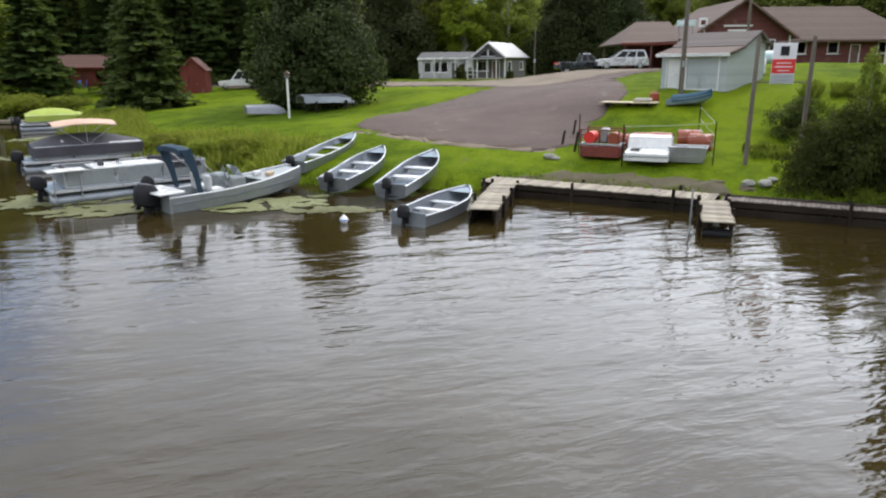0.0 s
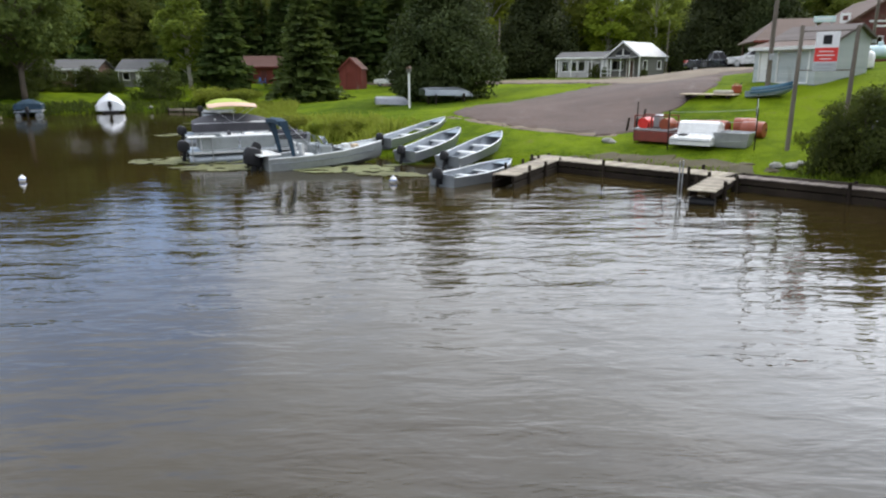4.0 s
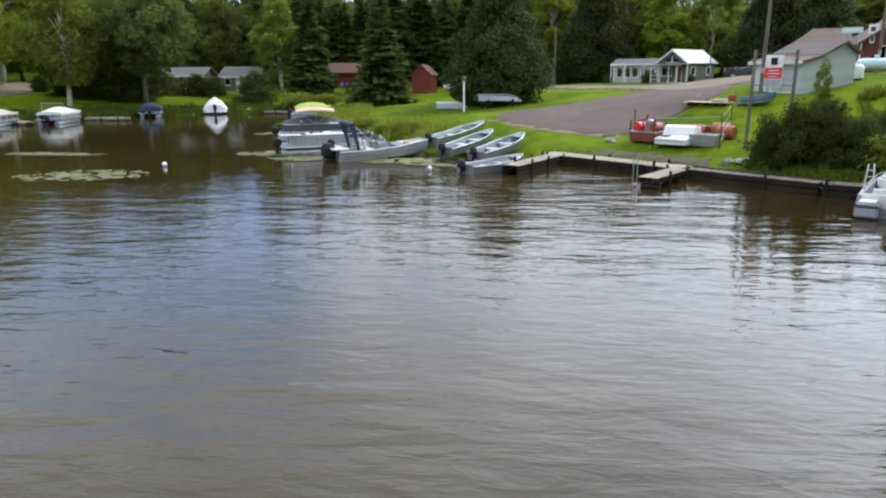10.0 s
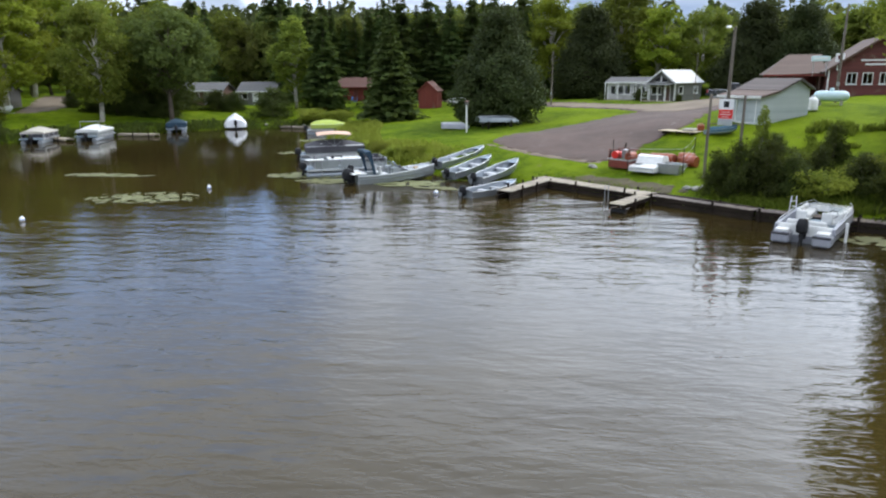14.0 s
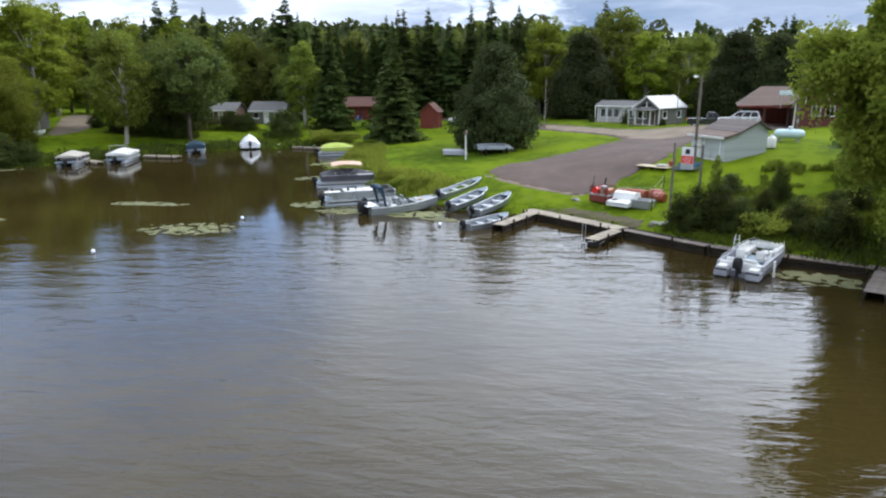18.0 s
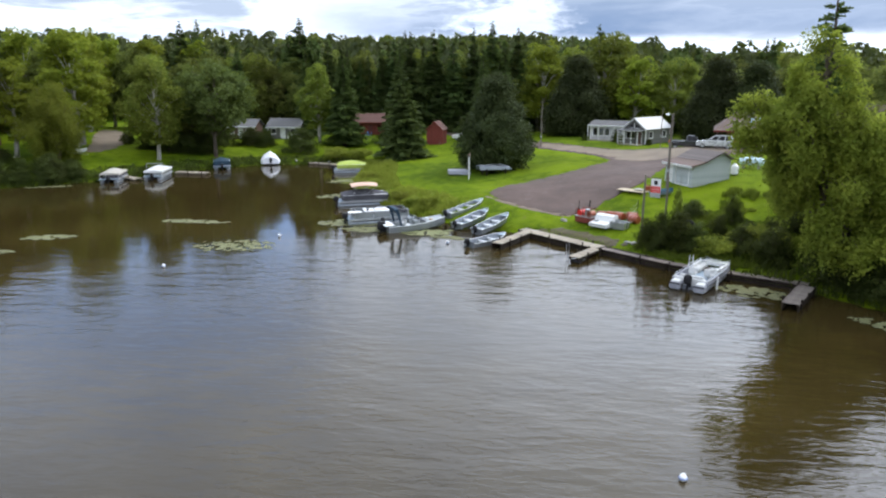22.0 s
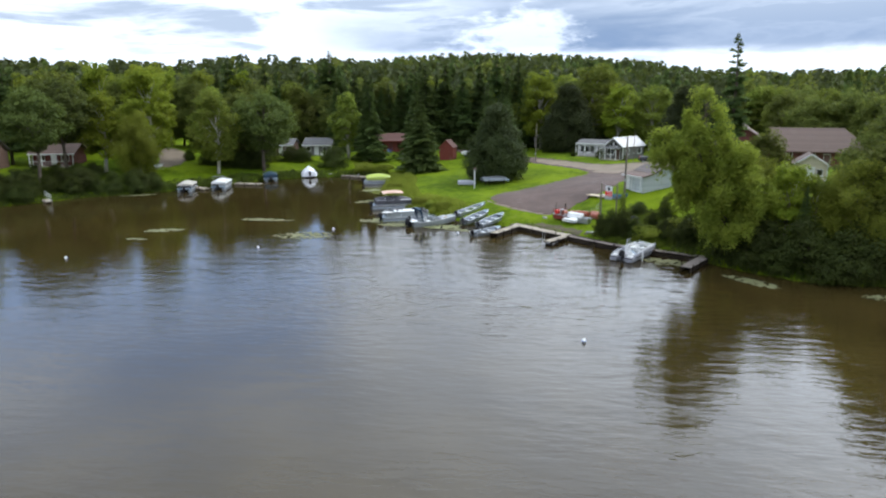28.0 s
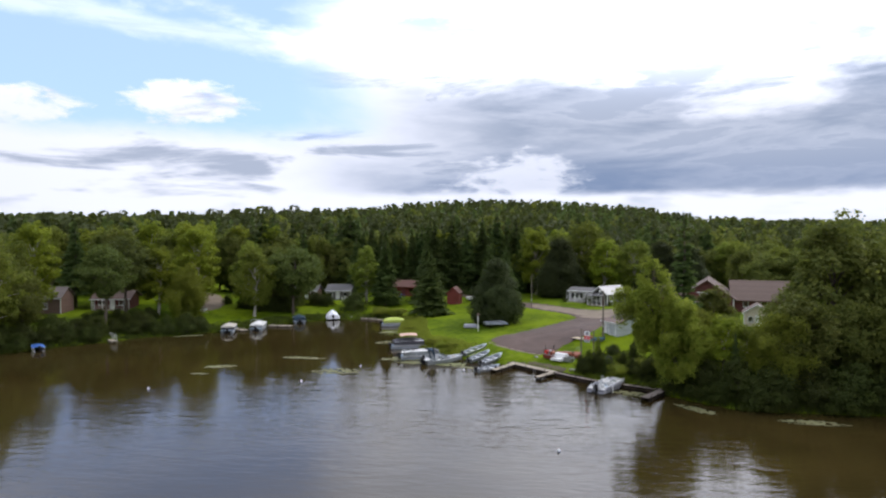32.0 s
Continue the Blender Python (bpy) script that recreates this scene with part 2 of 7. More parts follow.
MAPLE = foliage("maple_leaves", (0.064, 0.084, 0.020), (0.172, 0.178, 0.040), 0.5)
LIME = foliage("pale_poplar_leaves", (0.121, 0.161, 0.014), (0.263, 0.284, 0.029), 0.5)
WILLOW = foliage("willow_leaves", (0.130, 0.165, 0.022), (0.287, 0.295, 0.043), 0.6)
FAR_LEAF = foliage("far_leaves", (0.033, 0.046, 0.018), (0.074, 0.086, 0.028), 0.25)
OAK = foliage("dark_oak_leaves", (0.040, 0.058, 0.016), (0.108, 0.125, 0.029), 0.4)
SHRUB = foliage("shrub_leaves", (0.024, 0.034, 0.009), (0.063, 0.074, 0.016), 0.35)
WEED = foliage("reed_and_weed_blades", (0.165, 0.215, 0.026), (0.360, 0.395, 0.070), 0.55)
MEADOW = foliage("long_bank_grass", (0.060, 0.088, 0.010), (0.165, 0.190, 0.026), 0.5)
LAWN = foliage("lawn_blades", (0.085, 0.125, 0.012), (0.180, 0.230, 0.020), 0.4)


def siding(name, low, high, pitch=0.16, upright=False, rough=0.75, dirt=(0.2, 0.17, 0.13), axis_scale=1.0):
    """Boards or panels in rows: a shallow step from board to board, stained and weathered."""
    m = bpy.data.materials.new(name)
    m.use_nodes = True
    n = Nodes(m.node_tree)
    place = n.add("ShaderNodeTexCoord").outputs["Object"]
    xyz = n.add("ShaderNodeSeparateXYZ", {0: place})
    along = n.math("ADD", xyz.outputs[0], xyz.outputs[1]) if upright else xyz.outputs[2]
    row = n.math("DIVIDE", along, pitch)
    step = n.math("FRACT", row)
    board = n.add("ShaderNodeTexWhiteNoise", {"W": n.math("FLOOR", row)}, noise_dimensions="1D").outputs[0]
    stain = n.noise(place, 1.1, 5, 0.65)
    colour = n.mix(n.math("ADD", n.math("MULTIPLY", board, 0.5), n.math("MULTIPLY", stain, 0.5)), low, high)
    colour = n.mix(n.span(n.noise(place, 0.7, 6, 0.7, 0.5), 0.58, 0.75, 0.0, 0.55), colour, dirt)
    relief = n.add("ShaderNodeBump", {"Strength": 0.6, "Distance": 0.02, "Height": n.math("ADD", step, n.math("MULTIPLY", n.noise(place, 30, 4, 0.6), 0.2))}).outputs[0]
    shader = n.add("ShaderNodeBsdfPrincipled", {"Base Color": colour, "Roughness": rough, "Normal": relief})
    n.tree.links.new(shader.outputs[0], n.add("ShaderNodeOutputMaterial").inputs[0])
    return m


WHITE_SIDING = siding("white_vinyl_siding", (0.370, 0.378, 0.370), (0.493, 0.493, 0.475))
PALE_SIDING = siding("pale_blue_grey_boards", (0.354, 0.394, 0.403), (0.492, 0.522, 0.522), 0.2)
CREAM_SIDING = siding("cream_board_siding", (0.50, 0.44, 0.33), (0.64, 0.57, 0.44), 0.18)
GREY_SIDING = siding("grey_board_siding", (0.102, 0.100, 0.092), (0.150, 0.145, 0.132))
MAROON_SIDING = siding("maroon_log_siding", (0.085, 0.022, 0.020), (0.14, 0.036, 0.032), 0.22)
RED_SIDING = siding("red_barn_boards", (0.12, 0.020, 0.013), (0.19, 0.033, 0.021), 0.18, True)
BROWN_SIDING = siding("brown_board_siding", (0.10, 0.058, 0.046), (0.16, 0.095, 0.075), 0.2)
SHINGLE = siding("brown_asphalt_shingles", (0.088, 0.059, 0.047), (0.141, 0.098, 0.080), 0.14, rough=0.9, dirt=(0.12, 0.10, 0.09))
GREY_SHINGLE = siding("grey_asphalt_shingles", (0.085, 0.083, 0.082), (0.14, 0.138, 0.136), 0.14, rough=0.9, dirt=(0.10, 0.09, 0.08))
RUST_SHINGLE = siding("rusty_red_shingles", (0.105, 0.052, 0.040), (0.16, 0.080, 0.060), 0.14, rough=0.9, dirt=(0.14, 0.09, 0.07))
SHED_SHINGLE = siding("faded_grey_brown_shingles", (0.088, 0.072, 0.066), (0.145, 0.120, 0.110), 0.14, rough=0.9, dirt=(0.09, 0.08, 0.075))
# Grey metal with its base tone lifted to hold a painted sun glint.
METAL_ROOF = siding("glint_pale_ribbed_metal_roof", (0.271, 0.271, 0.271), (0.385, 0.385, 0.377), 0.3, True, 0.45, (0.22, 0.21, 0.20))
WHITE = material("white_paint", (0.62, 0.62, 0.60), (0.78, 0.78, 0.76), 2.0, 0.5, bump=0.1, spot=(0.5, 0.48, 0.44), spot_at=(0.62, 0.8))
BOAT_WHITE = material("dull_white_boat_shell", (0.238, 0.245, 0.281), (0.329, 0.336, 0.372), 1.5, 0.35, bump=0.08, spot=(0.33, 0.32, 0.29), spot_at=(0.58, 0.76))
GELCOAT = material("white_gelcoat", (0.68, 0.68, 0.66), (0.80, 0.80, 0.78), 1.5, 0.25, bump=0.05, spot=(0.55, 0.54, 0.50), spot_at=(0.62, 0.8), coat=0.3)
ALUMINIUM = material("dull_aluminium", (0.212, 0.238, 0.264), (0.323, 0.348, 0.374), 2.5, 0.42, 0.75, 0.15, spot=(0.28, 0.28, 0.28), spot_at=(0.6, 0.75))
PALE_METAL = material("brushed_aluminium_seat", (0.510, 0.518, 0.527), (0.629, 0.637, 0.646), 3.0, 0.35, 0.55, 0.1)
GREY_HULL = material("grey_painted_hull", (0.19, 0.21, 0.21), (0.29, 0.31, 0.31), 1.5, 0.4, 0.25, 0.1, spot=(0.20, 0.19, 0.16), spot_at=(0.6, 0.76))
BLUE_LINER = material("blue_grey_boat_liner", (0.16, 0.21, 0.26), (0.25, 0.31, 0.36), 2.5, 0.6, 0.2, 0.15, spot=(0.14, 0.13, 0.12))
BLACK = material("black_plastic", (0.008, 0.008, 0.009), (0.018, 0.018, 0.020), 3.0, 0.5, bump=0.1, spec=0.25)
NAVY = material("navy_canvas", (0.008, 0.024, 0.042), (0.018, 0.050, 0.080), 6.0, 0.85, bump=0.3)
DARK_CANVAS = material("dark_grey_canvas", (0.035, 0.034, 0.040), (0.07, 0.068, 0.078), 4.0, 0.85, bump=0.3)
TAN_CANVAS = material("tan_canvas", (0.38, 0.29, 0.19), (0.52, 0.41, 0.28), 4.0, 0.85, bump=0.3)
CORAL_CANVAS = material("faded_coral_canvas", (0.46, 0.30, 0.22), (0.60, 0.41, 0.31), 4.0, 0.85, bump=0.3)
LIME_CANVAS = material("lime_green_canvas", (0.26, 0.33, 0.05), (0.36, 0.43, 0.08), 4.0, 0.8, bump=0.3)
CREAM_CANVAS = material("cream_canvas_cover", (0.322, 0.298, 0.248), (0.422, 0.391, 0.335), 3.0, 0.8, bump=0.4, spot=(0.40, 0.36, 0.28))
BOAT_COVER = material("pale_boat_cover", (0.50, 0.50, 0.48), (0.64, 0.64, 0.61), 2.5, 0.7, bump=0.4, spot=(0.42, 0.41, 0.37))
TARP_WHITE = material("white_shrink_wrap", (0.72, 0.73, 0.76), (0.84, 0.85, 0.88), 2.0, 0.4, bump=0.3)
TARP_BLUE = material("dark_blue_tarpaulin", (0.012, 0.045, 0.075), (0.028, 0.085, 0.125), 3.0, 0.8, bump=0.5, spec=0.2)
VINYL = material("light_grey_vinyl_cushion", (0.50, 0.50, 0.49), (0.64, 0.64, 0.62), 3.0, 0.5, bump=0.1)
PLANK = material("weathered_deck_planks", (0.215, 0.182, 0.136), (0.33, 0.285, 0.22), 2.0, 0.85, bump=0.4, grain=(0.7, 6, 1), spot=(0.22, 0.19, 0.15), vary=0.22)
# Darker, browner boards than PLANK, for the runs right of the pier.
PLANK_DARK = material("dark_brown_planks", (0.115, 0.092, 0.078), (0.19, 0.155, 0.13), 2.0, 0.85, bump=0.4, grain=(0.7, 6, 1), spot=(0.09, 0.08, 0.06), vary=0.22)
# Wet timber, its colour darkened further to take in shade beneath the docks.
TIMBER = material("shade_darkened_wet_timber", (0.013, 0.010, 0.007), (0.032, 0.024, 0.018), 3.0, 0.9, bump=0.5, spot=(0.03, 0.036, 0.014), vary=0.15, spec=0.12)
POLE_WOOD = material("grey_weathered_pole", (0.10, 0.082, 0.066), (0.19, 0.16, 0.13), 4.0, 0.85, bump=0.5, grain=(4, 4, 0.4), vary=0.1)
PALE_WOOD = material("pale_raw_lumber", (0.42, 0.34, 0.22), (0.58, 0.49, 0.34), 3.0, 0.8, bump=0.3, grain=(0.6, 4, 4))
SIGN_RED = material("red_sign_enamel", (0.62, 0.02, 0.015), (0.74, 0.035, 0.025), 1.5, 0.4, bump=0.05)
SIGN_WHITE = material("white_sign_enamel", (0.68, 0.68, 0.68), (0.80, 0.80, 0.80), 1.5, 0.4, bump=0.05)
ORANGE = material("orange_plastic", (0.224, 0.045, 0.018), (0.312, 0.070, 0.027), 3.0, 0.45, bump=0.1, spot=(0.35, 0.09, 0.05))
RUST_RED = material("dark_red_painted_steel", (0.11, 0.018, 0.012), (0.20, 0.035, 0.022), 3.0, 0.6, bump=0.2, spot=(0.08, 0.045, 0.03))
STEEL = material("galvanised_steel", (0.30, 0.31, 0.32), (0.42, 0.43, 0.44), 5.0, 0.45, 0.8, 0.1)
TANK_BLUE = material("pale_blue_tank_paint", (0.46, 0.60, 0.64), (0.58, 0.71, 0.74), 1.2, 0.4, bump=0.08, spot=(0.40, 0.50, 0.52))
BLUE_PLASTIC = material("blue_plastic", (0.03, 0.10, 0.34), (0.05, 0.16, 0.46), 3.0, 0.45, bump=0.1)
RUBBER = material("black_rubber", (0.012, 0.012, 0.012), (0.028, 0.028, 0.028), 6.0, 0.85, bump=0.3)
CAR_BLACK = material("dark_blue_black_car_paint", (0.010, 0.012, 0.018), (0.018, 0.020, 0.028), 1.0, 0.22, bump=0.0, coat=1.0)
CAR_SILVER = material("silver_white_car_paint", (0.52, 0.53, 0.54), (0.60, 0.61, 0.62), 1.0, 0.28, 0.3, bump=0.0, coat=1.0)
LAMP_GLASS = material("lamp_lens", (0.70, 0.70, 0.66), (0.78, 0.78, 0.74), 2.0, 0.12, bump=0.0)
STONE = material("pale_lichen_stone", (0.21, 0.205, 0.18), (0.33, 0.32, 0.29), 6.0, 0.9, bump=0.5, spot=(0.18, 0.19, 0.13))
LILY = foliage("lily_pad_leaves", (0.145, 0.153, 0.070), (0.239, 0.242, 0.128), 0.1)
PANE = glass("window_glass", (0.75, 0.8, 0.82))

# ---- ground, water and gravel ----
SHORE = [(-400, -120), (-150, -40), (-96, -12), (-82, -2), (-76, 6), (-74, 13), (-70.5, 20), (-69, 26), (-63.5, 32), (-60.5, 38), (-57.5, 46), (-54.5, 54), (-50, 61),
         (-42, 64.5), (-36, 64), (-31, 58), (-27, 48.5), (-22.8, 41.5), (-17.6, 36.0), (-12, 32.2), (-7, 29.4), (-3, 28.0), (2.9, 27.2), (6, 25.4), (9.3, 23.3), (14.4, 20.4),
         (19.2, 18.9), (23.8, 17.4), (27, 15.2), (31, 13.6), (36, 13.8), (46, 16.5), (60, 22), (120, 40), (400, 60)]
RISE = [(12, 26.5, 2.0), (13, 42, 3.9), (20, 45, 4.7), (17, 67, 4.3), (30, 60, 4.8), (0, 85, 3.2), (10, 85, 3.3), (-4.3, 36.6, 2.5), (-10.8, 48, 1.6), (-10, 56, 1.8),
        (3, 60, 2.9), (-30, 71, 1.2), (-31, 85, 2.0), (-60, 79, 2.4), (-84, 35, 3.0), (-50, 95, 2.6), (40, 20, 4.0), (60, 30, 6.0), (-90, 0, 3.0), (-100, 60, 4.0),
        (0, 140, 5.0), (-150, 200, 8.0), (100, 100, 7.0), (-20, 45, 1.0), (2, 31, 1.9)]


def shore_distance(x, y):
    """Metres inland from the water's edge; negative over the lake."""
    x, y = np.asarray(x, float), np.asarray(y, float)
    best, inside = np.full(x.shape, 1e9), np.zeros(x.shape, bool)
    ring = SHORE + [(400, -900), (-400, -900)]
    for n, ((ax, ay), (bx, by)) in enumerate(zip(ring, ring[1:] + ring[:1])):
        dx, dy = bx - ax, by - ay
        if n < len(SHORE) - 1:
            k = np.clip(((x - ax) * dx + (y - ay) * dy) / (dx * dx + dy * dy), 0, 1)
            best = np.minimum(best, np.hypot(x - ax - k * dx, y - ay - k * dy))
        if dy:
            inside ^= ((ay > y) != (by > y)) & (x < (y - ay) / dy * dx + ax)
    return np.where(inside, -best, best)


def ground_height(x, y):
    x, y = np.asarray(x, float), np.asarray(y, float)
    d = shore_distance(x, y)
    top, total = np.zeros(x.shape), np.zeros(x.shape)
    for cx, cy, h in RISE:
        weight = 1 / (((x - cx) ** 2 + (y - cy) ** 2) ** 1.5 + 60)
        top, total = top + weight * h, total + weight
    land = top / total * (1 - np.exp(-np.maximum(d, 0) / 8.0)) + 0.16 * (1 - np.exp(-np.maximum(d, 0) / 0.4))
    far = np.maximum(d - 60, 0)
    land = land + 0.028 * far * np.exp(-far / 900)
    land = land + 19 * np.exp(-(((x + 180) / 165) ** 2) - ((y - 560) / 170) ** 2) * (d > 0)
    return np.where(d > 0, land, np.maximum(d * 0.3, -1.6) - 0.02)


def at(x, y, dz=0.0):
    return float(ground_height(x, y)) + dz


# ---- building tools ----
class Geo:
    """Gathers points and faces for one mesh."""

    def __init__(self):
        self.v, self.f = [], []

    def put(self, points, faces, m=None):
        k = len(self.v)
        self.v += [tuple(m @ Vector(p)) for p in points] if m is not None else [tuple(p) for p in points]
        self.f += [tuple(i + k for i in face) for face in faces]
        return self

    def box(self, x, y, z, sx, sy, sz, rz=0.0, c=0.012, m=None):
        """A chamfered block with its centre at x, y, z."""
        c = min(c, sx * 0.3, sy * 0.3, sz * 0.3)
        pts, idx = [], {}
        for i in (-1, 1):
            for j in (-1, 1):
                for k in (-1, 1):
                    for a in range(3):
                        p = [i * (sx / 2 - c), j * (sy / 2 - c), k * (sz / 2 - c)]
                        p[a] += (i, j, k)[a] * c
                        idx[i, j, k, a] = len(pts)
                        pts.append(p)
        faces = []
        for a in range(3):
            b, d = (a + 1) % 3, (a + 2) % 3
            for s in (-1, 1):
                ring = []
                for u, w_ in ((-1, -1), (1, -1), (1, 1), (-1, 1)):
                    key = [0, 0, 0]
                    key[a], key[b], key[d] = s, u, w_
                    ring.append(idx[(*key, a)])
                faces.append(ring if s > 0 else ring[::-1])
            for u in (-1, 1):
                for w_ in (-1, 1):
                    k0, k1 = [0, 0, 0], [0, 0, 0]
                    k0[b], k0[d], k1[b], k1[d] = u, w_, u, w_
                    k0[a], k1[a] = -1, 1
                    face = [idx[(*k0, b)], idx[(*k1, b)], idx[(*k1, d)], idx[(*k0, d)]]
                    faces.append(face if u * w_ < 0 else face[::-1])
        for i in (-1, 1):
            for j in (-1, 1):
                for k in (-1, 1):
                    face = [idx[i, j, k, a] for a in range(3)]
                    faces.append(face if i * j * k > 0 else face[::-1])
        t = pose(x, y, z, 0, 0, rz)
        return self.put(pts, faces, m @ t if m is not None else t)

    def tube(self, path, radii, n=8, caps=True):
        """A round bar along a path of points; radii one number or one for each point."""
        path = [Vector(p) for p in path]
        radii = [radii] * len(path) if isinstance(radii, (int, float)) else radii
        pts, faces = [], []
        side = None
        for k, p in enumerate(path):
            ahead = (path[min(k + 1, len(path) - 1)] - path[max(k - 1, 0)]).normalized()
            if side is None or abs(side.dot(ahead)) > 0.98:
                side = Vector((1, 0, 0)) if abs(ahead.x) < 0.8 else Vector((0, 1, 0))
            side = (side - ahead * side.dot(ahead)).normalized()
            other = ahead.cross(side)
            pts += [p + (side * math.cos(2 * math.pi * j / n) + other * math.sin(2 * math.pi * j / n)) * radii[k] for j in range(n)]
        for k in range(len(path) - 1):
            faces += [(k * n + j, k * n + (j + 1) % n, (k + 1) * n + (j + 1) % n, (k + 1) * n + j) for j in range(n)]
        if caps:
            faces += [tuple(range(n))[::-1], tuple((len(path) - 1) * n + j for j in range(n))]
        return self.put(pts, faces)

    def loft(self, rings, closed=True, caps=True):
        """A skin over rings of equally many points."""
        n, pts, faces = len(rings[0]), [p for r in rings for p in r], []
        for k in range(len(rings) - 1):
            for j in range(n if closed else n - 1):
                faces.append((k * n + j, k * n + (j + 1) % n, (k + 1) * n + (j + 1) % n, (k + 1) * n + j))
        if caps and closed:
            faces += [tuple(range(n))[::-1], tuple((len(rings) - 1) * n + j for j in range(n))]
        return self.put(pts, faces)

    def ball(self, x, y, z, rx, ry, rz, n=12, rows=8):
        rings = []
        for k in range(1, rows):
            a = math.pi * k / rows
            rings.append([(x + rx * math.sin(a) * math.cos(2 * math.pi * j / n), y + ry * math.sin(a) * math.sin(2 * math.pi * j / n), z - rz * math.cos(a)) for j in range(n)])
        return self.loft(rings)

    def slab(self, outline, z0, z1):
        """A prism over a flat outline."""
        n = len(outline)
        pts = [(x, y, z0) for x, y in outline] + [(x, y, z1) for x, y in outline]
        return self.put(pts, [tuple(range(n))[::-1], tuple(range(n, 2 * n))] + [(j, (j + 1) % n, n + (j + 1) % n, n + j) for j in range(n)])

    def move(self, m):
        self.v = [tuple(m @ Vector(p)) for p in self.v]
        return self


def raw(name, v, f, mat, smooth=False):
    mesh = bpy.data.meshes.new(name)
    mesh.from_pydata(v, [], f)
    mesh.materials.append(mat)
    if smooth:
        mesh.polygons.foreach_set("use_smooth", [True] * len(mesh.polygons))
    mesh.update()
    return mesh


def part(name, geo, mat, parent=None, label="", smooth=False, kind=""):
    """Links a Geo as one mesh object under a thing or a part."""
    ob = new(name, raw(name, geo.v, geo.f, mat, smooth))
    if smooth:
        ob.data.set_sharp_from_angle(angle=radians(40))
    if parent is not None:
        ob.parent = parent
    return tagged(ob, label, kind=kind)


def thing(name, label, category, group="", m=None):
    """An Empty at the base of a thing, which its parts hang from."""
    ob = new(name)
    ob.empty_display_size = 0.2
    if m is not None:
        ob.matrix_basis = m
    return tagged(ob, label, category, group)


def draped(name, outline, mat, step=1.0, dz=0.06, rough_edge=0.25, seed=3, smoothings=2, drop=0.08):
    """A thin sheet over the ground inside an outline."""
    for _ in range(smoothings):
        ring = []
        for a, b in zip(outline, outline[1:] + outline[:1]):
            ring += [(a[0] * 0.75 + b[0] * 0.25, a[1] * 0.75 + b[1] * 0.25), (a[0] * 0.25 + b[0] * 0.75, a[1] * 0.25 + b[1] * 0.75)]
        outline = ring
    fine = []
    for a, b in zip(outline, outline[1:] + outline[:1]):
        k = max(1, int(math.dist(a, b) / 0.5))
        fine += [(a[0] + (b[0] - a[0]) * j / k, a[1] + (b[1] - a[1]) * j / k) for j in range(k)]
    fine = [(x + rough_edge * noise.noise((x * 0.9, y * 0.9, seed)) + 0.4 * rough_edge * noise.noise((x * 3, y * 3, seed)),
             y + rough_edge * noise.noise((x * 0.9, y * 0.9, seed + 7)) + 0.4 * rough_edge * noise.noise((x * 3, y * 3, seed + 9))) for x, y in fine]
    bm = bmesh.new()
    face = bm.faces.new([bm.verts.new((x, y, 0)) for x, y in fine])
    bmesh.ops.triangulate(bm, faces=[face])
    xs, ys = [p[0] for p in fine], [p[1] for p in fine]
    for axis, low, high in ((0, min(xs), max(xs)), (1, min(ys), max(ys))):
        at_ = math.ceil(low / step) * step
        while at_ < high:
            normal = (1, 0, 0) if axis == 0 else (0, 1, 0)
            bmesh.ops.bisect_plane(bm, geom=bm.verts[:] + bm.edges[:] + bm.faces[:], plane_co=(at_, at_, 0), plane_no=normal)
            at_ += step
    co = np.array([v.co for v in bm.verts])
    h = ground_height(co[:, 0], co[:, 1])
    for v, z in zip(bm.verts, h):
        v.co.z = z + (dz - drop if v.is_boundary else dz)
    bmesh.ops.recalc_face_normals(bm, faces=bm.faces[:])
    mesh = bpy.data.meshes.new(name)
    bm.to_mesh(mesh)
    bm.free()
    mesh.materials.append(mat)
    return new(name, mesh)


# the ground: fine by the shore, coarse towards the horizon
def spread(low, high, fine_step, reach):
    inner = list(np.arange(low, high + 0.01, fine_step))
    out, step, left, right = [], fine_step, [], []
    a, b = low, high
    while b < reach:
        step *= 1.22
        a, b = a - step, b + step
        left.append(a)
        right.append(b)
    return np.array(left[::-1] + inner + right)


gx, gy = spread(-92, 62, 1.0, 2600), spread(-6, 112, 1.0, 2600)
GX, GY = np.meshgrid(gx, gy)
GZ = ground_height(GX, GY)
GZ = GZ + np.where(GZ > 0.25, 0.05 * np.sin(GX * 1.7 + 2 * np.sin(GY * 0.6)) * np.sin(GY * 1.3), 0)
cols = len(gx)
faces = [(r * cols + c, r * cols + c + 1, (r + 1) * cols + c + 1, (r + 1) * cols + c) for r in range(len(gy) - 1) for c in range(cols - 1)]
ground = new("ground", raw("ground", np.stack([GX, GY, GZ], -1).reshape(-1, 3).tolist(), faces, GRASS, True))
tagged(ground, "mown green lawn sloping down to the lake shore", "ground", kind="structure")

wx, wy = spread(-120, 120, 8, 2400), spread(-120, 120, 8, 2400)
wcols = len(wx)
water = new("water", raw("water", [(x, y, 0) for y in wy for x in wx if True],
                         [(r * wcols + c, r * wcols + c + 1, (r + 1) * wcols + c + 1, (r + 1) * wcols + c) for r in range(len(wy) - 1) for c in range(wcols - 1)], WATER))
tagged(water, "brown lake water with small wind ripples", "water", kind="structure")

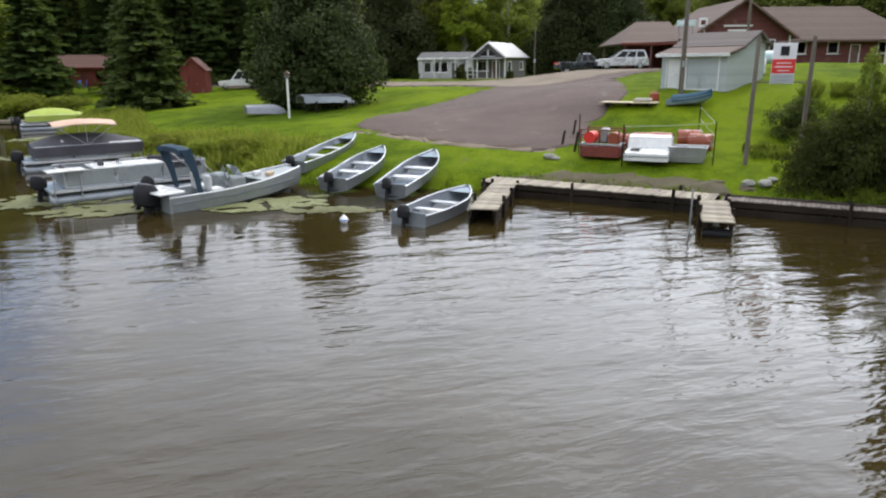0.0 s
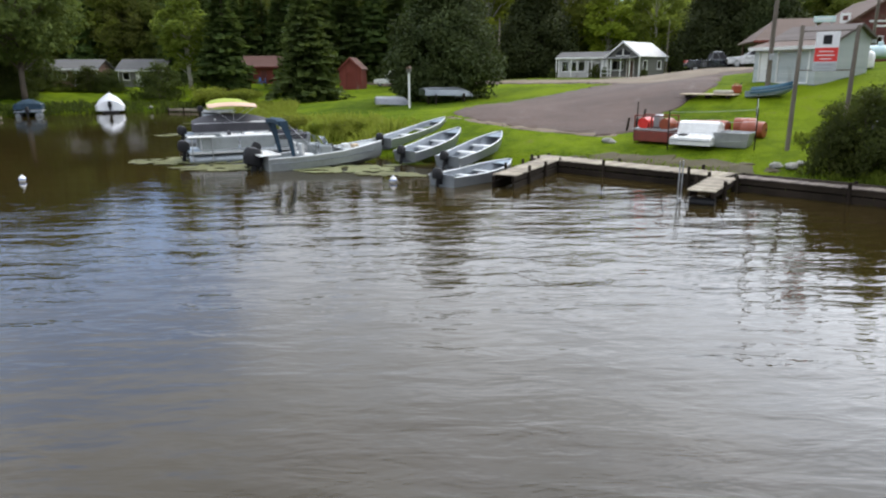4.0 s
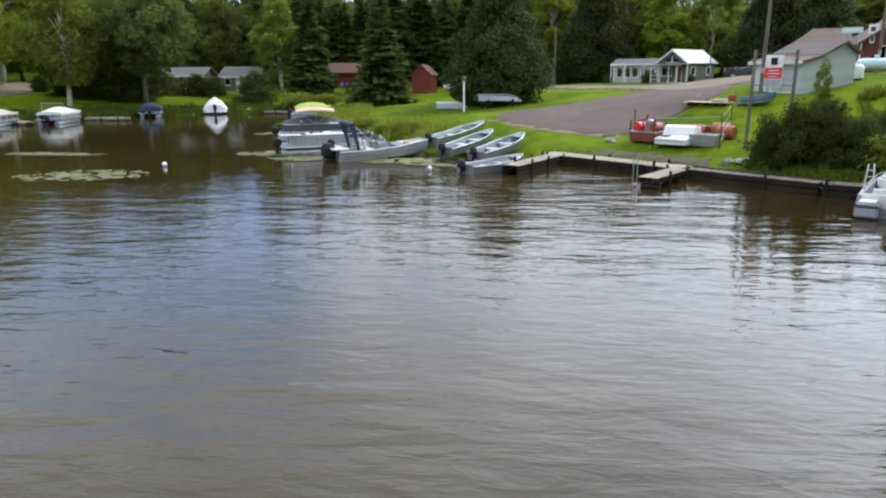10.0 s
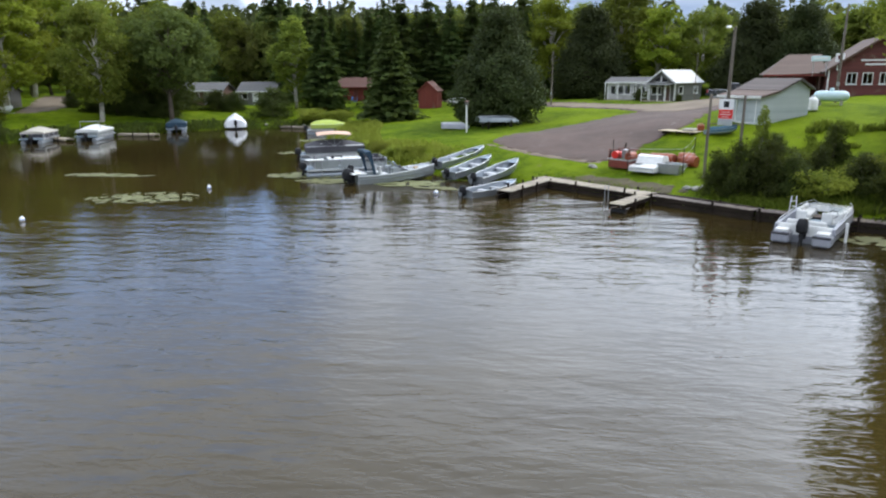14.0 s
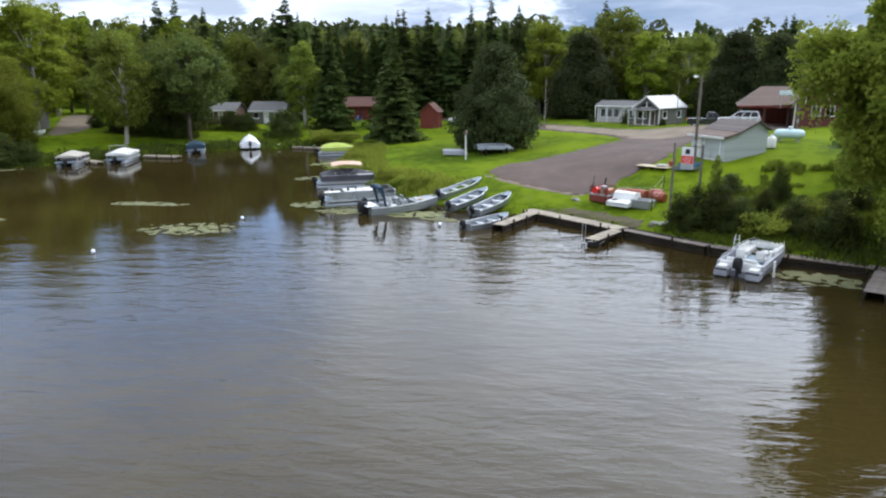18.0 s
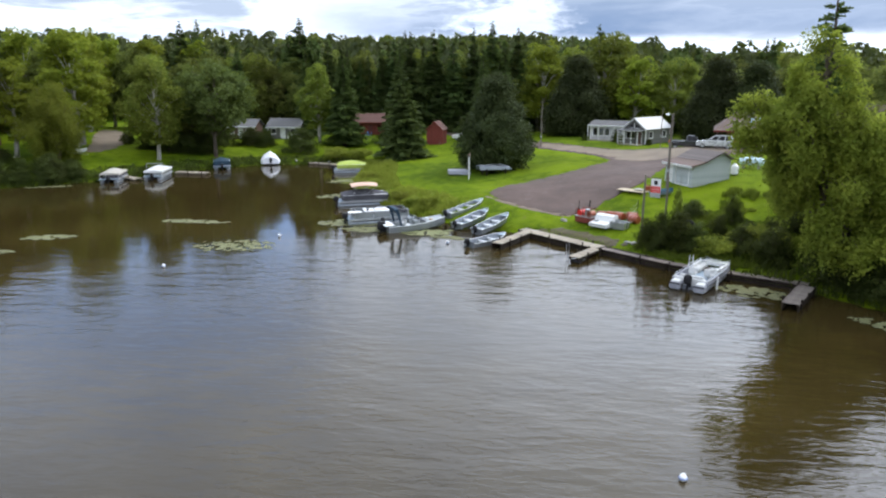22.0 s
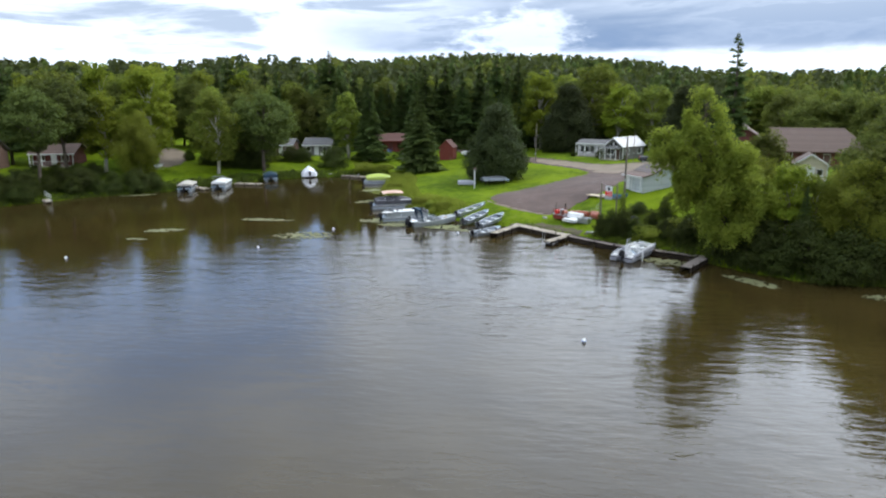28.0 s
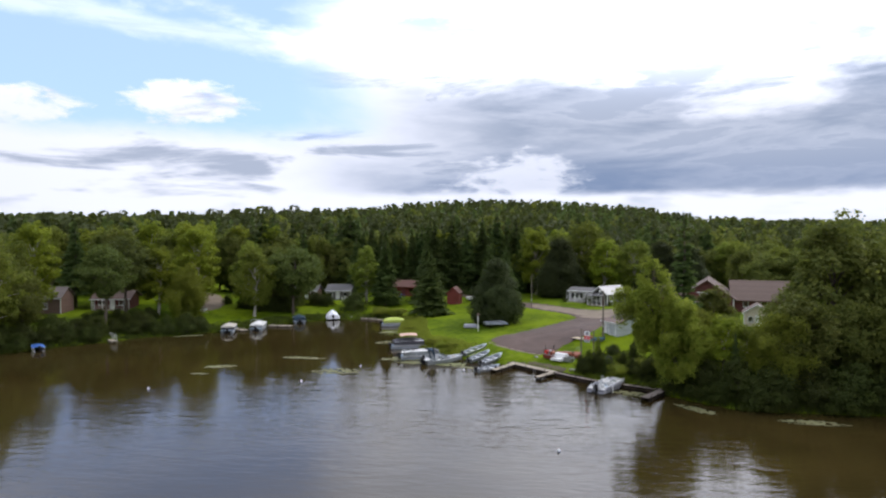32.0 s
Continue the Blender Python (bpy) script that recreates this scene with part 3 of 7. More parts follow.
LOT = [(-5.2, 37.2), (-2.4, 34.5), (0.3, 33.2), (3, 32.1), (5.6, 31.3), (6.8, 33), (8.6, 37), (10.6, 39.5), (11.6, 46), (13, 56), (20, 62), (26, 65), (25, 70.5), (12, 69.5), (5, 71),
       (-3, 77), (-10, 82.5), (-22, 93), (-40, 112), (-44, 108.5), (-25, 89.5), (-13, 78.5), (-8.5, 74.5), (0.2, 67), (3.0, 63.5), (4.6, 59.5), (2.8, 54.5), (0.4, 49.5), (-2.0, 45), (-4.4, 41.0)]
gravel_lot = draped("gravel_lot", LOT, GRAVEL, 1.0, 0.07)
tagged(gravel_lot, "grey-brown gravel parking lot and driveway edged by lawn", "gravel lot", kind="structure")


# ---- plants ----
def leaf_cards(centres, size, rng, up=0.4, long=1.5, outward=None):
    """Small four-cornered leaves at the given places; returns points and faces as arrays."""
    n = len(centres)
    normal = rng.normal(size=(n, 3))
    normal[:, 2] += up * 2
    if outward is not None:
        normal += outward * 1.2
    normal /= np.linalg.norm(normal, axis=1, keepdims=True)
    along = np.cross(normal, rng.normal(size=(n, 3)))
    along /= np.linalg.norm(along, axis=1, keepdims=True) + 1e-9
    across = np.cross(normal, along)
    s = size * rng.uniform(0.6, 1.35, (n, 1))
    a, b = along * s * 0.5 * long, across * s * 0.5
    pts = np.stack([centres - a, centres + b - a * 0.1 + normal * s * 0.12, centres + a, centres - b - a * 0.1 + normal * s * 0.12], 1).reshape(-1, 3)
    faces = np.arange(4 * n).reshape(-1, 4)
    return pts, faces


def card_mesh(name, pts, faces, mat):
    mesh = bpy.data.meshes.new(name)
    mesh.vertices.add(len(pts))
    mesh.vertices.foreach_set("co", np.ascontiguousarray(pts, np.float32).ravel())
    k = faces.shape[1]
    mesh.loops.add(faces.size)
    mesh.loops.foreach_set("vertex_index", faces.ravel().astype(np.int32))
    mesh.polygons.add(len(faces))
    mesh.polygons.foreach_set("loop_start", np.arange(0, faces.size, k, dtype=np.int32))
    mesh.polygons.foreach_set("loop_total", np.full(len(faces), k, np.int32))
    mesh.update(calc_edges=True)
    mesh.materials.append(mat)
    return mesh


def crown_clumps(rng, h, r, low, n, shape, wild=0.34):
    """Clump centres and sizes inside a crown that reaches from low to h with radius r."""
    out = []
    while len(out) < n:
        z, a, q = rng.random(), rng.uniform(0, 2 * math.pi), rng.uniform(0.25, 1.0) ** 0.55
        if shape == "cone":
            wide = (1 - z) ** 0.75 * 0.95 + 0.05
        elif shape == "egg":
            wide = min(1.0, 0.72 + 1.2 * z) * min(1.0, 1.25 * (1 - z) ** (0.78 if h > 6 else 0.55))
        elif shape == "tall":
            wide = math.sin(math.pi * min(max(z * 0.86 + 0.10, 0), 1)) ** 0.65
        else:
            wide = math.sqrt(max(1 - (2 * z - 1) ** 2, 0.0))
        if rng.random() > 0.25 + 0.75 * wide:
            continue
        x, y = math.cos(a) * q * wide, math.sin(a) * q * wide
        wobble = 1 + wild * noise.noise((x * 1.8 + r, y * 1.8 + h, z * 3.5)) + 0.06 * rng.normal()
        out.append((x * r * wobble, y * r * wobble, low + z * (h - low) * (1 + 0.05 * rng.normal())))
    return np.array(out)


def broadleaf(name, h, r, seed, leaf_mat, bark, low=0.22, clumps=90, leaves=90, size=0.30, shape="round", stems=1, droop=0.0, wild=0.40):
    """A leafy tree: tapered trunk, limbs to its clumps, and a crown of many small leaves."""
    rng = np.random.default_rng(seed)
    base = low * h
    centres = crown_clumps(rng, h, r, base, clumps, shape, wild if h > 6 else 0.8)
    sizes = rng.uniform(0.13, 0.26, clumps) * r + 0.25
    wood = Geo()
    for s in range(stems):
        lean = rng.normal(size=2) * (0.03 if stems < 3 else 0.09) * h
        tip = h * rng.uniform(0.72, 0.88)
        line = [(lean[0] * k ** 1.3 + 0.02 * h * math.sin(3 * k + seed), lean[1] * k ** 1.3 + 0.02 * h * math.cos(4 * k + seed), -0.2 + tip * k) for k in np.linspace(0, 1, 7)]
        girth = h * 0.016 / stems ** 0.4 + 0.02
        wood.tube(line, [girth * (1.25 - 1.1 * k) + 0.015 for k in np.linspace(0, 1, 7)], 8)
        wood.tube([(line[0][0], line[0][1], -0.3), (line[0][0], line[0][1], 0.0), (line[0][0], line[0][1], 0.35)], [girth * 1.7, girth * 1.5, girth * 1.15], 8, False)
        for c in centres[s::stems * 3]:
            k = min(max(c[2] / tip * 0.72, 0.12), 0.95)
            i = min(int(k * 6), 5)
            start = Vector(line[i]).lerp(Vector(line[i + 1]), k * 6 - i)
            mid = start.lerp(Vector(c), 0.55) + Vector((0, 0, 0.05 * h * rng.uniform(-0.3, 1)))
            wood.tube([start, mid, c], [girth * 0.42 * (1.2 - k), girth * 0.24 * (1.2 - k) + 0.008, 0.012], 5, False)
    spots = []
    for c, s in zip(centres, sizes):
        n = max(12, int(leaves * (s / sizes.mean()) ** 2))
        p = rng.normal(size=(n, 3))
        p *= (rng.uniform(0.2, 1, (n, 1)) ** 0.5) / np.linalg.norm(p, axis=1, keepdims=True)
        p *= s * np.array([1.15, 1.15, 0.8])
        p[:, 2] -= droop * np.abs(rng.normal(size=n)) * s
        spots.append(c + p)
    spots = np.concatenate(spots)
    axis = np.array([0, 0, base + (h - base) * 0.4])
    outward = spots - axis
    outward /= np.linalg.norm(outward, axis=1, keepdims=True)
    return wood, leaf_cards(spots, size, rng, 0.35, 1.4, outward)


def conifer(name, h, r, seed, bark, levels=26, arms=9, low=0.06, gaps=0.0, droop=0.25, power=0.85, twigs=7, size=1.0):
    """A spruce or pine: a straight trunk with whorls of drooping boughs, each a fan of needle sprays."""
    rng = np.random.default_rng(seed)
    wood = Geo().tube([(0, 0, -0.3), (0, 0, h * 0.3), (0.01 * h, 0, h * 0.7), (0, 0, h)], [h * 0.017, h * 0.013, h * 0.007, 0.01], 8)
    pts, count = [], 0
    for level in range(levels):
        k = level / (levels - 1)
        z = h * (low + (0.985 - low) * k)
        reach = r * (1 - k) ** power * rng.uniform(0.82, 1.12) + 0.10
        if rng.random() < gaps:
            continue
        n = max(4, int(arms * (0.45 + 0.55 * (1 - k))))
        for arm in range(n):
            a = 2 * math.pi * (arm + rng.uniform(-0.4, 0.4)) / n + level * 1.3
            length = reach * rng.uniform(0.68, 1.12)
            d = np.array([math.cos(a), math.sin(a), 0])
            side = np.array([-d[1], d[0], 0])
            sag = droop * length * (1.1 - 0.9 * k)
            z0 = z + rng.normal() * (0.12 if gaps == 0 else 0.38)
            if level % 3 == 0 and arm % 2 == 0:
                wood.tube([(0, 0, z0), tuple(d * length * 0.5 + (0, 0, z0 - sag * 0.3)), tuple(d * length * 0.9 + (0, 0, z0 - sag * 0.75))], [0.03 + 0.02 * (1 - k), 0.02, 0.006], 4, False)
            for t in range(twigs):
                u = (t + 0.6) / twigs
                mid = d * length * u + np.array([0, 0, z0 - sag * u ** 1.4 + rng.normal() * 0.05])
                wide = length * (0.30 * (1 - u) + 0.12) * rng.uniform(0.7, 1.2) * size + 0.13
                for s in (-1, 1):
                    tip = mid + side * s * wide + d * wide * 0.75 + np.array([0, 0, -0.22 * wide])
                    out = (tip - mid)
                    b = np.cross(out, [0, 0, 1])
                    b = b / (np.linalg.norm(b) + 1e-9) * (0.10 + 0.17 * wide)
                    tilt = np.array([0, 0, rng.normal() * 0.10 * wide])
                    pts += [mid - out * 0.15, mid + out * 0.5 + b + tilt, tip, mid + out * 0.5 - b - tilt + np.array([0, 0, -0.10 * wide])]
                    count += 1
                    if t % 2 == arm % 2:
                        lift = np.array([0, 0, wide * rng.uniform(0.35, 0.75)])
                        pts += [mid - out * 0.2, mid + out * 0.45 + lift * 0.6, mid + out * 0.7 + lift, mid + out * 0.8 - lift * 0.2]
                        count += 1
            tip = d * length + np.array([0, 0, z0 - sag])
            pts += [tip - d * 0.3 * length, tip + side * 0.10 * length, tip + d * 0.12 * length, tip - side * 0.10 * length]
            count += 1
    return wood, (np.array(pts), np.arange(4 * count).reshape(-1, 4))


def lobed(lobes, base, seed, clumps, leaves, size):
    """A leaning tree whose crown is made of several lobes (x, y, z, width, height), each at the end of its own limb."""
    rng = np.random.default_rng(seed)
    wood, spots, away = Geo(), [], []
    fork = Vector((base[0], base[1], base[2] + 2.2))
    wood.tube([Vector(base) - Vector((0, 0, 0.4)), Vector(base) + Vector((0, 0, 0.5)), fork], [0.46, 0.36, 0.30], 10)
    for x, y, z, wide, tall in lobes:
        heart = Vector((x, y, z))
        knee = fork.lerp(heart, 0.5) + Vector((0, 0, 0.5))
        wood.tube([fork - Vector((0, 0, 0.4)), knee, heart, heart + Vector((0, 0, tall * 0.7))], [0.21, 0.15, 0.09, 0.02], 7, False)
        n = int(clumps * (wide / 2.4) ** 2)
        p = rng.normal(size=(n, 3))
        p *= (rng.uniform(0.15, 1, (n, 1)) ** 0.45) / np.linalg.norm(p, axis=1, keepdims=True)
        for c in p * np.array([wide, wide, tall]) + np.array(heart):
            r = rng.uniform(0.45, 0.95)
            k = int(leaves * (r / 0.7) ** 2)
            q = rng.normal(size=(k, 3))
            q *= (rng.uniform(0.1, 1, (k, 1)) ** 0.6) / np.linalg.norm(q, axis=1, keepdims=True)
            q *= r * np.array([1.0, 1.0, 0.8])
            q[:, 2] -= 0.7 * np.abs(rng.normal(size=k)) * r
            spots.append(c + q)
            away.append(np.repeat([(c - np.array(heart)) / wide], k, 0))
            if rng.random() < 0.4:
                wood.tube([heart, heart.lerp(Vector(c), 0.6) + Vector((0, 0, 0.2)), c], [0.05, 0.03, 0.01], 4, False)
    return wood, leaf_cards(np.concatenate(spots), size, rng, 0.25, 1.9, np.concatenate(away))


TREES = {}


def prototype(key, kind, label, made, leaf_mat, bark):
    wood, (pts, faces_) = made
    TREES[key] = (kind, label, raw(kind + "_trunk", wood.v, wood.f, bark, True), card_mesh(kind + "_crown", pts, faces_, leaf_mat), float(pts[:, 2].max()))


def plant(key, x, y, height, turn=0.0, wide=1.0, label="", group="", sink=0.1):
    kind, text, trunk, crown, tall = TREES[key]
    k = height / tall
    ob = thing(kind, label or text, kind.replace("_", " "), group, pose(x, y, at(x, y) - sink, 0, 0, turn) @ Matrix.Diagonal((k * wide, k * wide, k, 1)))
    for name, data in (("trunk", trunk), ("crown", crown)):
        piece = new(name, data)
        piece.parent = ob
    return ob


prototype("spruce_a", "spruce_tree", "dark green spruce tree with drooping boughs", conifer("s", 14, 3.4, 1, BARK, 36, 10), SPRUCE, BARK)
prototype("spruce_b", "spruce_tree", "tall narrow dark spruce tree", conifer("s", 18, 2.7, 2, BARK, 48, 9, power=0.92), SPRUCE, BARK)
prototype("spruce_c", "spruce_tree", "slim pointed spruce tree", conifer("s", 16, 2.1, 3, BARK, 46, 8, power=0.85), SPRUCE, BARK)
prototype("pine_a", "pine_tree", "tall pine tree with open ragged boughs", conifer("p", 20, 3.5, 4, BARK, 40, 8, 0.2, 0.08, 0.03, 0.8, 6, 1.3), PINE, BARK)
prototype("pine_b", "pine_tree", "tall thin pine with gaps between its boughs", conifer("p", 20, 2.6, 5, BARK, 34, 7, 0.16, 0.22, 0.02, 0.55, 6, 1.3), PINE, BARK)
prototype("pine_c", "pine_tree", "tall thin pine with few ragged boughs", conifer("p", 20, 2.7, 25, BARK, 34, 8, 0.06, 0.10, 0.06, 0.62, 6, 1.25), PINE, BARK)
prototype("cedar", "cedar_tree", "broad dense dark cedar standing on the lawn", broadleaf("c", 12.2, 5.1, 6, CEDAR, BARK, 0.02, 320, 190, 0.19, "egg", 3, wild=0.16), CEDAR, BARK)
prototype("birch_a", "birch_tree", "leafy birch tree with a pale trunk", broadleaf("b", 15, 4.2, 7, BIRCH, PALE_BARK, 0.2, 120, 80, 0.30, "tall"), BIRCH, PALE_BARK)
prototype("birch_b", "birch_tree", "slender light green birch tree", broadleaf("b", 16, 3.0, 8, BIRCH, PALE_BARK, 0.2, 100, 80, 0.28, "tall", 2), BIRCH, PALE_BARK)
prototype("maple_a", "maple_tree", "round-crowned green maple tree", broadleaf("m", 14, 5.6, 9, MAPLE, BARK, 0.2, 140, 90, 0.32, "round"), MAPLE, BARK)
prototype("maple_b", "maple_tree", "broad leafy maple tree", broadleaf("m", 16, 5.2, 10, MAPLE, BARK, 0.15, 140, 90, 0.34, "tall"), MAPLE, BARK)
prototype("maple_c", "maple_tree", "tall dark maple with a high crown", broadleaf("m", 17, 5.4, 19, OAK, BARK, 0.42, 130, 90, 0.32, "round"), OAK, BARK)
prototype("oak", "oak_tree", "large round-crowned dark green oak tree", broadleaf("m", 15, 5.6, 29, OAK, BARK, 0.3, 150, 90, 0.32, "round"), OAK, BARK)
prototype("poplar", "poplar_tree", "bright yellow-green poplar tree", broadleaf("l", 16, 3.6, 11, LIME, PALE_BARK, 0.2, 110, 80, 0.30, "tall"), LIME, PALE_BARK)
prototype("willow", "willow_tree", "large light green willow leaning over the shore", broadleaf("w", 14, 5.0, 12, WILLOW, BARK, 0.10, 120, 300, 0.18, "tall", 3, 0.8, 0.9), WILLOW, BARK)
prototype("shrub_a", "shrub", "dense green shrub on the bank", broadleaf("s", 4, 2.2, 13, SHRUB, BARK, 0.02, 100, 70, 0.14, "egg", 5), SHRUB, BARK)
prototype("shrub_b", "shrub", "leafy alder shrub at the water's edge", broadleaf("s", 5, 2.2, 14, SHRUB, BARK, 0.02, 110, 70, 0.15, "egg", 5), SHRUB, BARK)
prototype("shrub_c", "shrub", "low yellow-green willow bush", broadleaf("s", 2, 1.6, 15, WILLOW, BARK, 0.0, 50, 70, 0.14, "round", 4), WILLOW, BARK)

# the trees of the lawn and shore
plant("cedar", -10.2, 56.4, 12.9)
plant("spruce_a", -29.7, 69.5, 14.4, 20, 1.3)
plant("spruce_b", -45, 77, 16.6, 50, 1.6)
plant("spruce_a", -37.5, 84, 15.0, 80, 1.2)
plant("pine_a", -66, 96, 23.2, 80, 1.6)
plant("cedar", -7.5, 97.5, 15.0, 30, 1.0, "broad dark cedar behind the white cabin")
plant("poplar", 3.0, 100, 14.5, 30, 1.25)
plant("birch_a", 9.5, 103, 14.0, 130, 1.2)
plant("poplar", -15.5, 104, 18, 230, 1.1)
plant("birch_a", -3.5, 106, 19, 200, 1.2)
plant("cedar", 16.5, 93, 14.0, 30, 1.0, "dark cedar between chalet and lodge")
plant("cedar", 22.5, 92, 13.0, 130, 1.05, "dark cedar between chalet and lodge")
plant("birch_b", -50.5, 77, 14.2, 10, 1.25)
plant("oak", -57.8, 58.2, 15.6, 30, 1.05)
plant("birch_a", -62.0, 49.8, 15.6, 80, 0.95)
plant("shrub_a", -48.6, 68.2, 4.6, 0, 1.25, "large round shrub behind the far shore")
plant("shrub_c", -40.5, 66.5, 2.4, 0, 1.3)
plant("shrub_c", -37.0, 67.5, 2.0, 70, 1.3)
plant("willow", -69.8, 39, 11.5, 0, 0.95, "pale drooping willow by the far shore")
plant("poplar", -74, 46, 18.5, 10, 1.25)
plant("poplar", -80, 52, 18.5, 90, 1.25)
plant("birch_b", -70, 58, 15, 30, 1.3)
plant("maple_b", -66, 62, 15, 70, 1.0)
plant("poplar", -76, 37.6, 14.2, 10, 1.2)
plant("maple_b", -95, 45, 18.0, 210, 1.1, "tall dark maple behind the brown lake house")
plant("maple_c", -80, 32.5, 16.5, 20, 1.1)
plant("maple_c", -76.5, 25, 15.5, 80, 1.0)
for sx, sy in ((-76.5, 32), (-78.5, 29.5), (-74.6, 33.6), (-80.5, 27), (-73, 30.6)):
    plant("shrub_a", sx, sy, 2.6, sx * 31, 1.5, "dense dark shrub on the steep far bank", "shrubs on the far bank")
plant("maple_a", -80, 11.5, 11, 100, 0.8)
plant("maple_b", -90, 14, 17, 60, 1.1)
plant("birch_a", -79.5, 4, 19.5, 15, 1.05)
plant("maple_b", -86, -3, 19, 200, 1.1)
plant("poplar", -92, 22, 19, 20, 1.2)
plant("pine_a", -98, 36, 19, 60, 1.1)
for x, y, h in ((-73.5, 27, 3.2), (-72.8, 23.5, 2.8), (-75.5, 18, 3.4), (-76, 12.5, 3.0), (-79, 8, 3.2), (-71.5, 29.5, 3.0), (-68.5, 32, 2.6), (-66.5, 33.5, 2.0)):
    plant("shrub_b", x, y, h, x * 37, 1.3, "tangled green shrub on the far bank", "shrubs on the far bank")
made = lobed(((-1.9, -3.2, 13.1, 1.7, 2.6), (-4.8, -2.0, 10.5, 1.7, 1.7), (-2.4, -2.6, 10.4, 2.8, 2.6), (0.5, -2.0, 9.8, 2.0, 2.0), (-1.2, -1.8, 7.0, 3.3, 2.4), (2.0, -1.4, 6.6, 2.6, 2.6), (-3.0, -2.2, 7.5, 1.6, 1.7),
              (0.6, -1.8, 3.6, 2.6, 2.0)), (0.0, 0.0, 0.0), 77, 46, 190, 0.135)
prototype("leaning_willow", "willow_tree", "large yellow-green willow leaning out over the dock", made, WILLOW, BARK)
plant("leaning_willow", 24.5, 18.8, TREES["leaning_willow"][4])
plant("willow", 27.2, 21.6, 8.5, 250, 0.8)
plant("willow", 27.6, 20.3, 8.0, 140, 1.05)
plant("maple_b", 26.2, 24.5, 7.8, 10, 1.1)
plant("pine_c", 24.8, 33, 18.9, 10, 1.05, "tall ragged pine rising above the bank trees")
plant("birch_a", 32.5, 20, 6.4, 20, 1.1)
plant("maple_b", 28.8, 36, 8.2, 40, 1.2, "dark leafy maple screening the lodge")
plant("spruce_c", 31.4, 16.6, 6.6, 20, 1.2)
plant("maple_b", 38.4, 19.8, 10.4, 220, 1.3)
plant("maple_a", 44, 22, 9.5, 20, 1.0)
plant("birch_a", 40, 25, 8.5, 200, 1.2)
plant("maple_b", 42.6, 27.5, 19.0, 20, 1.05)
plant("maple_b", 54, 30, 16.0, 77, 1.1)
plant("maple_b", 48, 20, 11.0, 177, 1.1)
for key, x, y, h, turn, wide in (("shrub_a", 12.7, 23.5, 2.7, 200, 0.7), ("shrub_b", 13.7, 23.3, 3.3, 0, 0.8), ("shrub_a", 15.1, 23.2, 3.2, 60, 0.8), ("shrub_b", 16.4, 22.6, 2.5, 110, 1.0), ("shrub_a", 17.8, 25.2, 2.2, 20, 0.8), ("shrub_c", 17.6, 22.0, 1.8, 10, 1.1), ("shrub_c", 20.4, 23.6, 2.0, 50, 1.1), ("shrub_a", 15.7, 30.5, 1.9, 0, 1.3),
                                 ("shrub_b", 18.8, 28.2, 2.9, 40, 0.65), ("shrub_a", 20.0, 25.6, 1.6, 130, 1.1), ("shrub_b", 21.6, 24.2, 2.2, 80, 1.0), ("shrub_c", 16.6, 24.8, 1.0, 90, 1.1), ("shrub_c", 19.3, 24.2, 1.2, 150, 1.2), ("shrub_c", 14.2, 25.6, 1.1, 220, 1.0), ("shrub_a", 23.2, 26.2, 2.0, 10, 1.0), ("shrub_b", 19.4, 22.4, 2.4, 10, 1.1), ("shrub_a", 21.4, 21.0, 2.8, 70, 1.0), ("shrub_b", 25.6, 18.6, 4.2, 10, 1.2), ("shrub_a", 28.5, 16.4, 4.2, 10, 1.1),
                                 ("shrub_b", 31.5, 15.6, 4.5, 90, 1.3), ("shrub_a", 35.5, 15.8, 4.4, 50, 1.3), ("shrub_b", 39.0, 16.6, 4.6, 10, 1.3), ("shrub_a", 43.0, 17.6, 4.6, 20, 1.3), ("shrub_b", 47.5, 19.0, 5.0, 20, 1.4), ("shrub_a", 52, 21, 5.0, 80, 1.4)):
    plant(key, x, y, h, turn, wide, group="shrubs on the dock bank")
for x, y, h in ((-12.2, 34.0, 1.2), (-10.0, 33.2, 1.3), (-14.5, 35.8, 1.4), (-19.4, 39.6, 1.4), (-21.8, 43.4, 1.5), (-16.5, 36.8, 1.2), (-24.5, 47.5, 1.6)):
    plant("shrub_c", x, y, h, x * 50, 1.1, "low yellow-green bush among shore weeds", "bushes on the bay shore")
for x, y, h in ((-71.0, 28.2, 3.6), (-73.4, 20.5, 3.6), (-75.2, 15.2, 3.6), (-77.6, 9.8, 3.8), (-78.4, 5.2, 3.6), (-81.5, 1.0, 4.0), (-84.5, -1.5, 4.2), (-88, -5, 4.4), (-77.5, 15, 4.4), (-76.5, 21.5, 3.4), (-81.5, 6, 4.8), (-66.2, 34.6, 3.0), (-64.6, 36.8, 2.2)):
    plant("shrub_a", x, y, h, x * 53, 1.35, "dense dark shrub on the steep far bank", "shrubs on the far bank")
